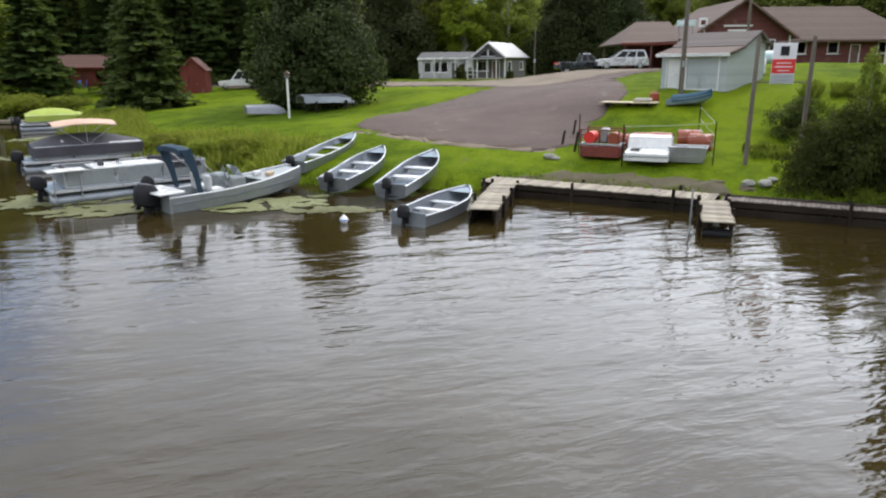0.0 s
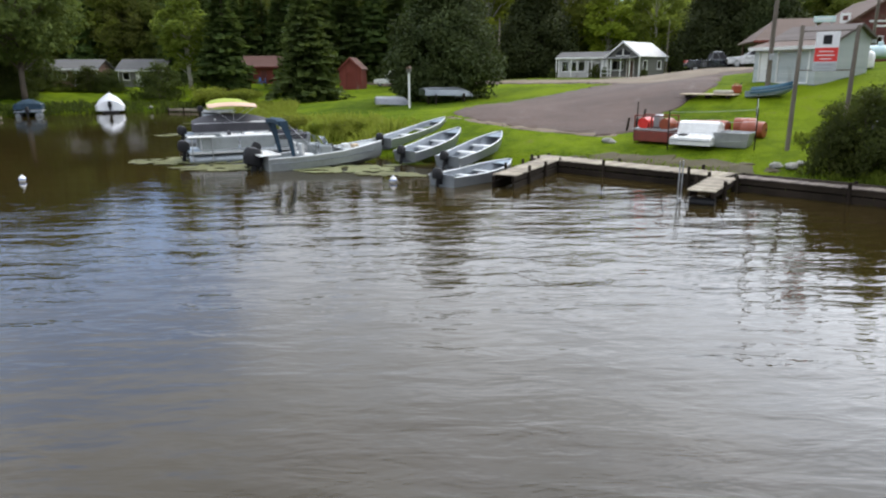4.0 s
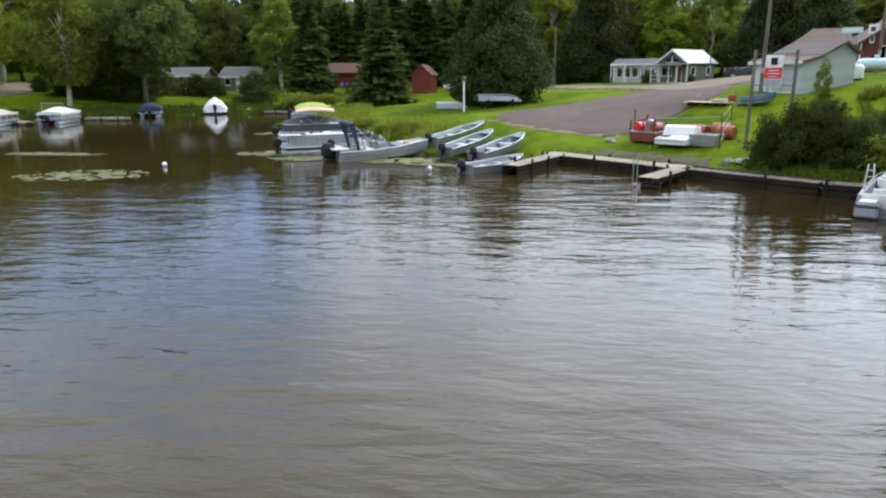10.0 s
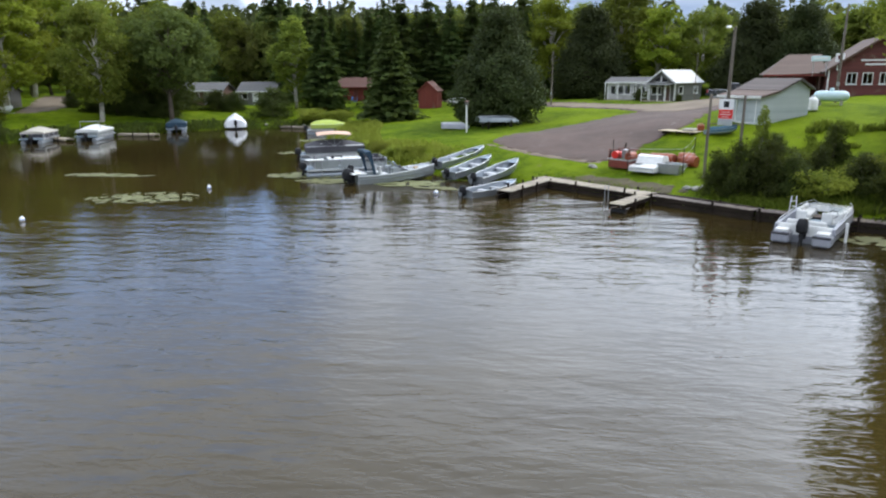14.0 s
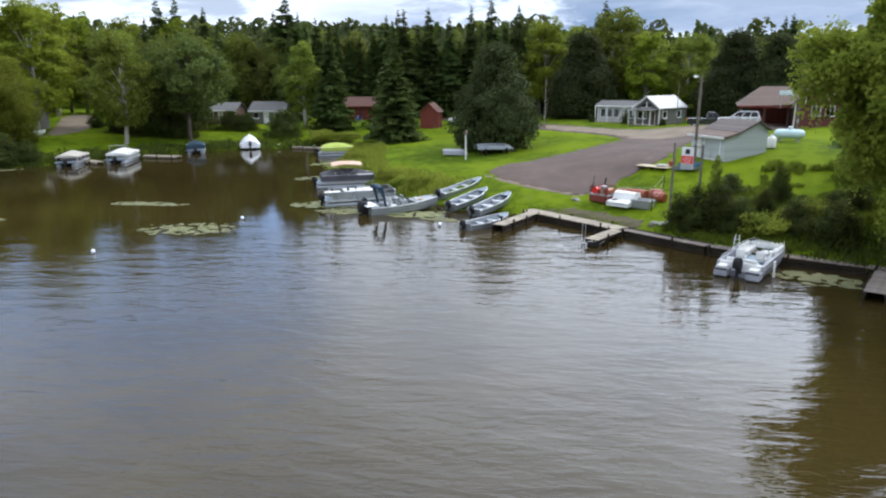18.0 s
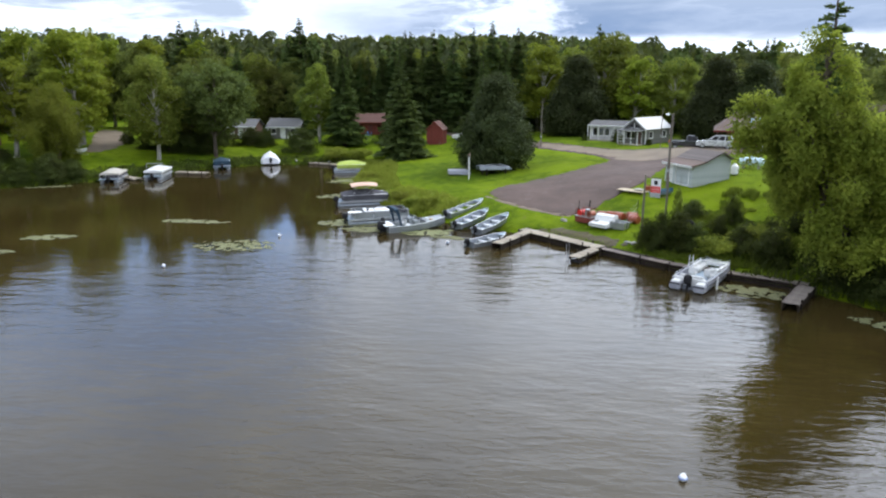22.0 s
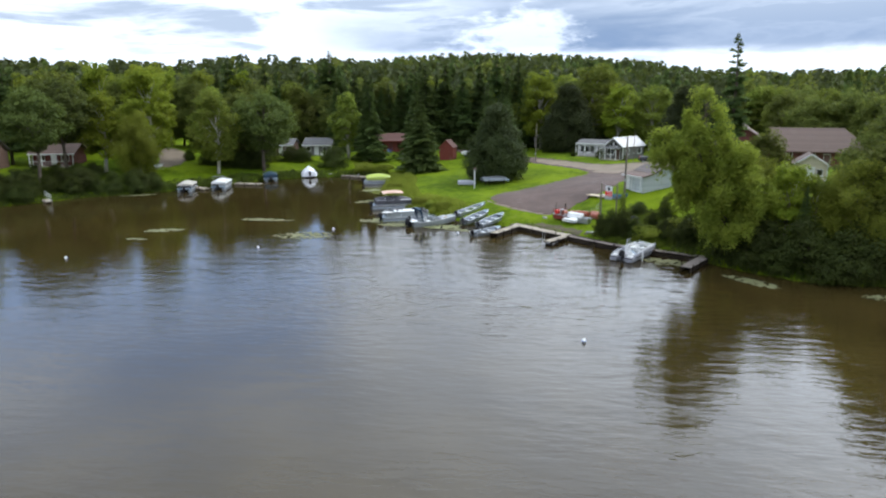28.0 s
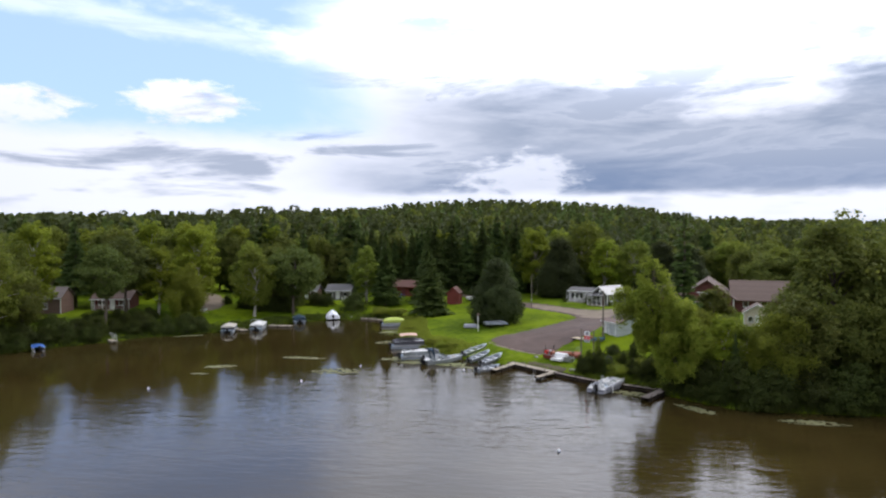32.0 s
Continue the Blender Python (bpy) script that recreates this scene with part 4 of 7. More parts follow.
for key, x, y, h, turn, wide in (("maple_b", -98, 44, 17, 70, 1.1), ("shrub_a", -59.5, 69.2, 3.4, 10, 1.4), ("shrub_a", -61.0, 58.2, 2.6, 30, 1.5), ("shrub_a", -63.5, 66, 4.2, 30, 1.4), ("shrub_a", -57, 70, 3.0, 70, 1.4), ("spruce_b", -57, 84, 17, 10, 1.2), ("spruce_b", -24, 92, 16.5, 10, 1.2), ("spruce_a", -18.5, 88.5, 13.5, 70, 1.1),
                                 ("maple_a", 34, 30, 3.2, 10, 1.3), ("maple_a", 30.5, 27, 6.0, 50, 0.9), ("maple_b", 36.8, 30, 5.6, 90, 1.1), ("maple_b", 40.5, 31.5, 9.0, 10, 1.0), ("maple_a", 37.5, 24.0, 9.5, 60, 1.0), ("maple_b", 49.5, 27, 15.5, 100, 1.0), ("poplar", 30.2, 18.4, 8.2, 40, 1.2), ("willow", 36.0, 17.8, 9.0, 200, 1.1), ("maple_b", 58, 26, 18, 10, 1.1), ("maple_a", 52, 36, 16, 10, 1.1)):
    plant(key, x, y, h, turn, wide)
plant("birch_b", 14.7, 24.1, 4.7, 30, 0.55, "thin birch sapling rising from the hedge")
for x, y, h in ((1.9, 83.6, 1.9), (3.0, 82.2, 1.5), (-3.6, 85.4, 1.3), (7.4, 79.0, 1.2)):
    plant("shrub_a", x, y, h, x * 40, 0.8, "small garden shrub beside the cabins", "shrubs by the cabins")
for x, y, h in ((-65.2, 55.4, 3.0), (-62.6, 57.2, 3.4), (-60.6, 59.4, 3.6), (-63.2, 61.0, 4.0), (-66.5, 58.5, 3.6), (-68.5, 55.0, 3.0)):
    plant("shrub_a", x, y, h, x * 61, 1.35, "dark undergrowth beneath the oak on the far lawn", "undergrowth on the far lawn")
plant("shrub_b", -75.0, 56.6, 2.4, 40, 1.2, "low dark bush beside the sandy path")
# bushes that hang over the water along both banks
for key, first, last, gap_, group, text in (("shrub_b", 3, 9, 2.3, "shrubs on the far bank", "dark overhanging shrub on the steep far bank"), ("shrub_a", 27, 32, 1.9, "shrubs on the dock bank", "dense overhanging shrub under the bank trees")):
    luck = random.Random(first)
    for (ax, ay), (bx, by) in zip(SHORE[first:last], SHORE[first + 1:last + 1]):
        L = math.dist((ax, ay), (bx, by))
        for k in range(max(1, int(L / gap_))):
            u, d = (k + luck.random()) / max(1, int(L / gap_)), luck.uniform(0.3, 1.6)
            x, y = ax + (bx - ax) * u - (by - ay) / L * d, ay + (by - ay) * u + (bx - ax) / L * d
            if math.hypot(x + 59, y - 40) > 4 and math.hypot(x + 72, y - 22) > 2.5:
                plant(key, x, y, luck.uniform(1.7, 3.4), luck.uniform(0, 360), luck.uniform(1.1, 1.5), text, group)

# ---- the woods ----
rng = np.random.default_rng(21)
WOODS = [("spruce_b", 17), ("spruce_c", 16), ("pine_a", 19), ("maple_b", 15), ("birch_a", 15), ("spruce_a", 14), ("maple_a", 14), ("poplar", 16)]


def wood_edge():
    """Single trees along the edge of the woods, behind houses and lawn."""
    rows_ = [((-120, 60), (-66, 92), 26, (0, 3, 4, 4, 7, 3)), ((-66, 98), (-18, 110), 34, (0, 1, 2, 0, 5, 0, 2)), ((-20, 112), (8, 114), 14, (3, 6, 0, 4, 7)), ((8, 112), (40, 98), 14, (0, 3, 6, 4)),
             ((-66, 108), (40, 122), 46, (0, 1, 2, 3, 7, 0)), ((-88, 82), (-64, 102), 11, (2, 2, 5, 2)), ((36, 84), (80, 50), 20, (3, 6, 4, 3, 5)), ((-150, 40), (-90, 62), 22, (4, 3, 7, 0)), ((56, 40), (80, 30), 8, (3, 6, 4, 3))]
    for a, b, n, kinds in rows_:
        for k in range(n):
            u = (k + rng.uniform(0.1, 0.9)) / n
            x, y = a[0] + (b[0] - a[0]) * u + rng.normal() * 1.5, a[1] + (b[1] - a[1]) * u + rng.normal() * 2.0
            key, tall = WOODS[kinds[int(rng.integers(len(kinds)))]]
            plant(key, x, y, tall * rng.uniform(0.85, 1.1) * (1.08 if x < -18 else 1.0 if x < 0 else 0.8) * (0.9 if "spruce" in key else 1.0), rng.uniform(0, 360), rng.uniform(0.9, 1.2) * (1.35 if "spruce" in key else 1.0), group="trees at the edge of the woods")


wood_edge()


def far_woods(name, label, leaf_mat, seed, count, conical):
    """A joined mass of far trees, each a trunkless crown of leafy sprays."""
    r_ = np.random.default_rng(seed)
    X, Y = r_.uniform(-620, 480, count * 6), 60 + 760 * r_.random(count * 6) ** 1.5
    keep = (np.abs(X + 0.25 * Y) < 170 + Y * 0.72) & ((Y > 118) | (X < -112) | (X > 78)) & ((Y > 122) | (X < -90) | (X > 60))
    X, Y = X[keep], Y[keep]
    keep = shore_distance(X, Y) > 25
    X, Y = X[keep][:count], Y[keep][:count]
    Z, H = ground_height(X, Y), r_.uniform(12.5, 18.5, len(X)) * np.where(X < -25, 1.12, np.where(X > 0, 0.88, 1.0))
    all_pts = []
    for near, m, size in ((True, 190, 0.056), (False, 62, 0.092)):
        pick = (Y < 240) == near
        x, y, z, h = (q[pick][:, None] for q in (X, Y, Z, H))
        n = len(x)
        k, ang = r_.random((n, m)), r_.uniform(0, 2 * math.pi, (n, m))
        wide = (1 - k) ** 0.8 + 0.05 if conical else np.sin(math.pi * np.clip(k * 0.85 + 0.12, 0, 1)) ** 0.6
        rr = h * (0.16 if conical else 0.27) * wide * r_.uniform(0.6, 1.1, (n, m))
        c = np.stack([x + rr * np.cos(ang), y + rr * np.sin(ang), z + h * (0.12 + 0.86 * k)], -1).reshape(-1, 3)
        out = np.stack([np.cos(ang), np.sin(ang), np.full((n, m), 0.4)], -1).reshape(-1, 3)
        pts, _ = leaf_cards(c, np.repeat(h, m, 1).reshape(-1, 1) * size * (1.25 if not conical else 1.0), r_, 0.3, 1.4, out)
        all_pts.append(pts)
    pts = np.concatenate(all_pts)
    ob = new(name, card_mesh(name, pts, np.arange(len(pts)).reshape(-1, 4), leaf_mat))
    return tagged(ob, label, "woods", kind="stuff")


far_woods("far_conifers", "dark spruce woods covering the hills behind the lake", SPRUCE, 5, 2600, True)
far_woods("far_broadleaf_trees", "green broadleaf woods on the hills behind the lake", FAR_LEAF, 6, 3200, False)
far_woods("far_pale_trees", "pale green birch and poplar crowns in the far woods", MAPLE, 7, 700, False)


# ---- buildings ----
def wall_geo(length, height, openings=(), thick=0.16, gable=None):
    """An upright wall from the origin along x, its outer face at y = 0, with openings (x, z, w, h) cut through it; gable: (x, z) of a peak above its top edge."""
    xs = sorted({0, length, *[o[0] for o in openings], *[o[0] + o[2] for o in openings]})
    zs = sorted({0, height, *[o[1] for o in openings], *[o[1] + o[3] for o in openings]})
    g = Geo()
    solid = lambda i, k: 0 <= i < len(xs) - 1 and 0 <= k < len(zs) - 1 and not any(
        o[0] - 1e-6 <= xs[i] and xs[i + 1] <= o[0] + o[2] + 1e-6 and o[1] - 1e-6 <= zs[k] and zs[k + 1] <= o[1] + o[3] + 1e-6 for o in openings)
    for i in range(len(xs) - 1):
        for k in range(len(zs) - 1):
            if not solid(i, k):
                continue
            a, b, c, d = xs[i], xs[i + 1], zs[k], zs[k + 1]
            pts = [(a, 0, c), (b, 0, c), (b, 0, d), (a, 0, d), (a, thick, c), (b, thick, c), (b, thick, d), (a, thick, d)]
            faces_ = [(0, 1, 2, 3), (5, 4, 7, 6)]
            faces_ += [(4, 0, 3, 7)] if not solid(i - 1, k) else []
            faces_ += [(1, 5, 6, 2)] if not solid(i + 1, k) else []
            faces_ += [(4, 5, 1, 0)] if not solid(i, k - 1) else []
            faces_ += [(3, 2, 6, 7)] if not solid(i, k + 1) else []
            g.put(pts, faces_)
    if gable:
        p = [(0, 0, height), (length, 0, height), (gable[0], 0, gable[1]), (0, thick, height), (length, thick, height), (gable[0], thick, gable[1])]
        g.put(p, [(0, 1, 2), (4, 3, 5), (1, 4, 5, 2), (3, 0, 2, 5)])
    return g


def opening_parts(house, m, o, frame_mat=WHITE, bars=0, door=None, sill=True):
    """Frame and glass, or a door leaf, for one opening of a wall placed by m."""
    x, z, w_, h = o[:4]
    s = 0.075
    name = "door" if door else "window"
    g = Geo()
    for cx, cz, sx, sz in ((x + s / 2, z + h / 2, s, h), (x + w_ - s / 2, z + h / 2, s, h), (x + w_ / 2, z + h - s / 2, w_ - 2 * s, s), (x + w_ / 2, z + s / 2, w_ - 2 * s, s)):
        g.box(cx, 0.02, cz, sx, 0.12, sz, m=m)
    for b in range(bars):
        g.box(x + w_ * (b + 1) / (bars + 1), 0.03, z + h / 2, 0.05, 0.06, h - 2 * s, m=m)
    unit = part("door" if door else "window", g, frame_mat, house)
    if door:
        part("door_leaf", Geo().box(x + w_ / 2, 0.07, z + h / 2, w_ - 2 * s, 0.05, h - 2 * s, m=m), door, unit)
        part("door_knob", Geo().ball(0, 0, 0, 0.035, 0.035, 0.035, 8, 6).move(m @ pose(x + w_ - 0.2, 0.02, z + h * 0.47)), STEEL, unit, smooth=True)
    else:
        part("pane", Geo().box(x + w_ / 2, 0.06, z + h / 2, w_ - 2 * s, 0.015, h - 2 * s, c=0.002, m=m), PANE, unit)
        if sill:
            part("sill", Geo().box(x + w_ / 2, -0.04, z - 0.03, w_ + 0.12, 0.14, 0.05, m=m), frame_mat, unit)
    return unit


def roof_slab(house, a, b, c, d, mat, thick=0.14, name="roof"):
    """A sloping roof sheet over four corners given in order round it."""
    pts = [Vector(p) for p in (a, b, c, d)]
    n = (pts[1] - pts[0]).cross(pts[3] - pts[0]).normalized()
    n = n if n.z > 0 else -n
    low = [p - n * thick for p in pts]
    g = Geo().put([*pts, *low], [(0, 1, 2, 3), (7, 6, 5, 4), (0, 4, 5, 1), (1, 5, 6, 2), (2, 6, 7, 3), (3, 7, 4, 0)])
    bm_fix = (pts[1] - pts[0]).cross(pts[3] - pts[0]).z < 0
    if bm_fix:
        g.f = [f[::-1] for f in g.f]
    return part(name, g, mat, house)


def gable_house(name, label, x, y, turn, w_, d, h, ridge, wall_mat, roof_mat, front=(), right=(), left=(), doors=(), along_x=False, over=0.4, group="", door_mat=None, z=None, bars=0, trim=WHITE, hip=0.0, edge=None):
    """A house with its front-left corner at x, y; front along local x. The ridge runs back from the front, or along it."""
    house = thing(name, label, name.replace("_", " "), group, pose(x, y, (at(x, y) if z is None else z), 0, 0, turn))
    sink, edge = 0.5, edge or trim
    sides = [(pose(0, 0, 0), w_, list(front), (w_ / 2, ridge) if not along_x else None), (pose(w_, 0, 0, 0, 0, 90), d, list(right), (d / 2, ridge) if along_x and not hip else None),
             (pose(w_, d, 0, 0, 0, 180), w_, [], (w_ / 2, ridge) if not along_x else None), (pose(0, d, 0, 0, 0, 270), d, list(left), (d / 2, ridge) if along_x else None)]
    for n, (m, length, openings, peak) in enumerate(sides):
        inset = 0.0 if n % 2 == 0 else 0.16
        if inset:
            m = m @ pose(inset, 0, 0)
            length -= 2 * inset
            openings = [(o[0] - inset, *o[1:]) for o in openings]
            peak = (length / 2, peak[1] - 0.02) if peak else None
        g = wall_geo(length, h, openings, 0.16, peak)
        g.put(*(lambda q: (q.v, q.f))(Geo().box(length / 2, 0.08, -sink / 2, length, 0.16, sink)))
        part("wall", g.move(m), wall_mat, house)
        for o in openings:
            opening_parts(house, m, o, trim, bars=o[4] if len(o) > 4 else bars, door=(door_mat or trim) if o[1] < 0.15 else None, sill=o[1] > 0.15)
    for px, py in ((0, 0), (w_, 0)):
        part("corner_board", Geo().box(px + (0.02 if px else -0.02), -0.02, h / 2, 0.14, 0.14, h), trim, house)
    if along_x:
        k = (ridge - h) / (d / 2)
        low, top, end = h - over * k + 0.14, ridge + 0.14, w_ + over - hip
        roof_slab(house, (-over, -over, low), (w_ + over, -over, low), (end, d / 2, top), (-over, d / 2, top), roof_mat)
        roof_slab(house, (-over, d / 2, top), (end, d / 2, top), (w_ + over, d + over, low), (-over, d + over, low), roof_mat)
        if hip:
            roof_slab(house, (w_ + over, -over, low), (w_ + over, d + over, low), (end, d / 2 + 0.01, top), (end, d / 2 - 0.01, top), roof_mat)
        part("fascia", Geo().box(w_ / 2, -over - 0.02, h - over * k + 0.03, w_ + 2 * over, 0.04, 0.2), edge, house)
    else:
        k = (ridge - h) / (w_ / 2)
        roof_slab(house, (-over, -over, h - over * k + 0.14), (w_ / 2, -over, ridge + 0.14), (w_ / 2, d + over, ridge + 0.14), (-over, d + over, h - over * k + 0.14), roof_mat)
        roof_slab(house, (w_ / 2, -over, ridge + 0.14), (w_ + over, -over, h - over * k + 0.14), (w_ + over, d + over, h - over * k + 0.14), (w_ / 2, d + over, ridge + 0.14), roof_mat)
        for s in (0, 1):
            a, b = ((-over, h - over * k), (w_ / 2, ridge)) if s == 0 else ((w_ / 2, ridge), (w_ + over, h - over * k))
            part("barge_board", Geo().put([(a[0], -over - 0.03, a[1] - 0.06), (b[0], -over - 0.03, b[1] - 0.06), (b[0], -over - 0.03, b[1] + 0.15), (a[0], -over - 0.03, a[1] + 0.15),
                                           (a[0], -over, a[1] - 0.06), (b[0], -over, b[1] - 0.06), (b[0], -over, b[1] + 0.15), (a[0], -over, a[1] + 0.15)],
                                          [(0, 1, 2, 3), (5, 4, 7, 6), (0, 4, 5, 1), (3, 2, 6, 7), (1, 5, 6, 2), (4, 0, 3, 7)]), edge, house)
    return house


# the white cabin with a glazed front room
cabin = gable_house("white_cabin", "small white cabin with a row of wide front windows", -2.9, 87.0, -12, 6.0, 4.2, 2.5, 3.1, WHITE_SIDING, GREY_SHINGLE,
                    front=[(0.35, 0.75, 0.95, 1.3), (1.4, 0.75, 0.95, 1.3), (2.45, 0.75, 0.95, 1.3), (3.75, 0.02, 0.9, 2.0), (4.9, 0.9, 0.7, 1.0)], left=[(1.2, 0.9, 1.2, 1.1)], along_x=True, door_mat=GREY_SIDING)
part("deck", Geo().box(3.0, -0.8, 0.05, 6.2, 1.5, 0.14), PLANK, cabin)
for px in (0.1, 2.0, 4.6, 6.0):
    part("porch_post", Geo().box(px, -1.45, 1.2, 0.1, 0.1, 2.4), WHITE, cabin)

# the grey chalet with a glazed gable
chalet = gable_house("grey_chalet", "grey chalet with a glazed gable and grey metal roof", 3.35, 81.3, -27, 3.9, 6.8, 2.55, 4.0, GREY_SIDING, METAL_ROOF,
                     front=[(0.45, 0.9, 1.5, 1.1, 1), (2.35, 0.02, 0.95, 2.05)], right=[(1.0, 1.0, 1.1, 1.0), (4.8, 1.0, 1.1, 1.0)], over=0.35, door_mat=BROWN_SIDING)
for s, x0 in ((-1, 1.35), (1, 2.35)):
    part("gable_pane", Geo().put([(x0 - 0.38, -0.02, 2.58), (x0 + 0.38, -0.02, 2.58), (x0 + 0.38, -0.02, 3.25 if s < 0 else 2.85), (x0 - 0.38, -0.02, 2.85 if s < 0 else 3.25)], [(0, 1, 2, 3)]), BLACK, chalet)
    part("gable_trim", Geo().box(x0 - s * 0.46, -0.04, 2.9, 0.09, 0.05, 0.75).box(x0, -0.04, 2.53, 0.85, 0.05, 0.08), WHITE, chalet)
part("porch_floor", Geo().box(1.85, -0.95, 0.1, 3.7, 1.8, 0.14), PLANK, chalet)
for px in (0.08, 1.3, 2.5, 3.62):
    part("porch_post", Geo().box(px, -1.78, 1.1, 0.1, 0.1, 2.2), WHITE, chalet)
for z_ in (0.55, 1.0):
    part("porch_rail", Geo().box(0.7, -1.78, z_, 1.15, 0.06, 0.07), WHITE, chalet)
part("canopy", Geo().put([(-0.3, -2.0, 2.18), (4.0, -2.0, 2.18), (4.0, -0.1, 2.36), (-0.3, -0.1, 2.36), (-0.3, -2.0, 2.23), (4.0, -2.0, 2.23), (4.0, -0.1, 2.41), (-0.3, -0.1, 2.41)],
                         [(3, 2, 1, 0), (4, 5, 6, 7), (0, 1, 5, 4), (1, 2, 6, 5), (2, 3, 7, 6), (3, 0, 4, 7)]), GREY_SHINGLE, chalet)

# the pale shed by the lot: a long roof to the front, a short one behind
SHED_Z = 3.42
shed = thing("storage_shed", "pale blue-grey storage shed with a brown shingle roof", "shed", "", pose(12.6, 40.6, SHED_Z, 0, 0, -48.1))
sw, sd, eave, peak, back_eave, ridge_at = 3.9, 4.5, 2.0, 3.15, 2.55, 3.3
bend_at, bend = 1.45, 2.32
front_openings = [(0.3, 0.02, 0.85, 1.8), (1.5, 0.05, 2.0, 1.8)]
part("wall", wall_geo(sw, eave, front_openings).move(pose(0, 0, 0)), PALE_SIDING, shed)
opening_parts(shed, pose(0, 0, 0), front_openings[0], WHITE, door=WHITE)
opening_parts(shed, pose(0, 0, 0), front_openings[1], WHITE, door=PALE_SIDING)
for x0, flip in ((0.0, False), (sw, True)):
    prof = [(0.16, -0.4), (sd - 0.16, -0.4), (sd - 0.16, back_eave), (ridge_at, peak), (bend_at, bend), (0.16, eave)]
    xa, xb = (0.0, 0.16) if not flip else (sw - 0.16, sw)
    pts = [(xa, py, pz) for py, pz in prof] + [(xb, py, pz) for py, pz in prof]
    k = len(prof)
    part("gable_wall", Geo().put(pts, [tuple(range(k)), tuple(range(2 * k - 1, k - 1, -1))] + [(j, k + j, k + (j + 1) % k, (j + 1) % k) for j in range(k)]), PALE_SIDING, shed)
part("wall", wall_geo(sw, back_eave).move(pose(sw, sd, 0, 0, 0, 180)), PALE_SIDING, shed)
part("footing", Geo().box(sw / 2, sd / 2, -0.25, sw + 0.1, sd + 0.1, 0.5), TIMBER, shed)
roof_slab(shed, (-0.25, -0.3, eave + 0.05), (sw + 0.25, -0.3, eave + 0.05), (sw + 0.25, bend_at, bend + 0.10), (-0.25, bend_at, bend + 0.10), SHINGLE, name="lower_roof")
roof_slab(shed, (-0.25, bend_at - 0.08, bend + 0.12), (sw + 0.25, bend_at - 0.08, bend + 0.12), (sw + 0.25, ridge_at, peak + 0.12), (-0.25, ridge_at, peak + 0.12), SHED_SHINGLE)
roof_slab(shed, (-0.25, ridge_at, peak + 0.12), (sw + 0.25, ridge_at, peak + 0.12), (sw + 0.25, sd + 0.25, back_eave), (-0.25, sd + 0.25, back_eave), SHED_SHINGLE)
part("fascia", Geo().box(sw / 2, -0.32, eave - 0.05, sw + 0.5, 0.04, 0.18), WHITE, shed)

# the lodge: a gabled middle, a long wing and an open porch
LODGE_Z = 4.5
lodge = gable_house("lodge", "large maroon wooden lodge with a brown shingle roof", 22.6, 64.4, 0, 8.8, 11, 2.9, 5.9, MAROON_SIDING, SHINGLE,
                    front=[(1.6, 1.35, 0.95, 1.15, 1), (3.0, 1.35, 0.95, 1.15, 1), (4.5, 1.35, 0.95, 1.15, 1), (6.6, 1.35, 0.95, 1.15, 1)], over=0.6, z=LODGE_Z, edge=BROWN_SIDING)
wing = gable_house("lodge_wing", "long maroon lodge wing with a brown shingle roof", 31.5, 66.0, 2, 12.5, 8.5, 2.8, 5.6, MAROON_SIDING, SHINGLE,
                   front=[(1.5, 1.2, 0.9, 1.1), (4.4, 1.2, 1.1, 1.1), (6.6, 0.02, 0.95, 2.05), (9.2, 1.2, 0.9, 1.1)], along_x=True, over=0.7, z=LODGE_Z, door_mat=BROWN_SIDING, hip=3.6, edge=BROWN_SIDING)
entry = gable_house("cream_cabin", "small cream gabled cabin in front of the lodge", 32.9, 49.2, 0, 3.8, 3.4, 2.2, 3.4, CREAM_SIDING, SHINGLE,
                    front=[(0.5, 0.7, 0.8, 0.9), (1.5, 0.02, 0.95, 1.85), (2.6, 0.7, 0.8, 0.9)], over=0.3, z=at(36.8, 50) - 0.1)
porch = thing("lodge_porch", "open lodge porch with a low brown shingle roof on posts", "porch", "", pose(16.6, 66.4, LODGE_Z - 0.25))
roof_slab(porch, (0, 0, 2.55), (5.9, 0, 2.75), (5.9, 4.8, 4.75), (2.6, 4.8, 4.75), SHINGLE)
roof_slab(porch, (0, 0, 2.55), (2.6, 4.8, 4.75), (2.6, 4.9, 4.75), (0, 9.6, 2.55), SHINGLE)
roof_slab(porch, (2.6, 4.8, 4.75), (5.9, 4.8, 4.75), (5.9, 9.6, 2.75), (0, 9.6, 2.55), SHINGLE)
part("fascia", Geo().box(2.95, -0.02, 2.5, 5.9, 0.05, 0.2), RED_SIDING, porch)
part("back_wall", Geo().box(3.8, 6.0, 1.2, 4.2, 0.15, 2.6), RED_SIDING, porch)
part("floor_slab", Geo().box(3.0, 4.8, -0.05, 5.8, 9.4, 0.5), STONE, porch)
for px, py in ((0.5, 0.4), (3.0, 0.4), (5.5, 0.4), (0.5, 9.0)):
    part("porch_post", Geo().box(px, py, 1.3, 0.16, 0.16, 2.5), BROWN_SIDING, porch)
roof_sign = thing("roof_sign", "pale blue and white signboard on the lodge roof", "sign", "", pose(21.6, 63.5, LODGE_Z + 3.9))
part("board", Geo().box(0, 0, 0, 1.7, 0.08, 0.5), TANK_BLUE, roof_sign)
part("lettering_bar", Geo().box(0, -0.05, 0.03, 1.3, 0.02, 0.14), SIGN_WHITE, roof_sign)
part("post", Geo().box(-0.6, 0.1, -0.9, 0.07, 0.07, 1.7).box(0.6, 0.1, -0.9, 0.07, 0.07, 1.7), STEEL, roof_sign)
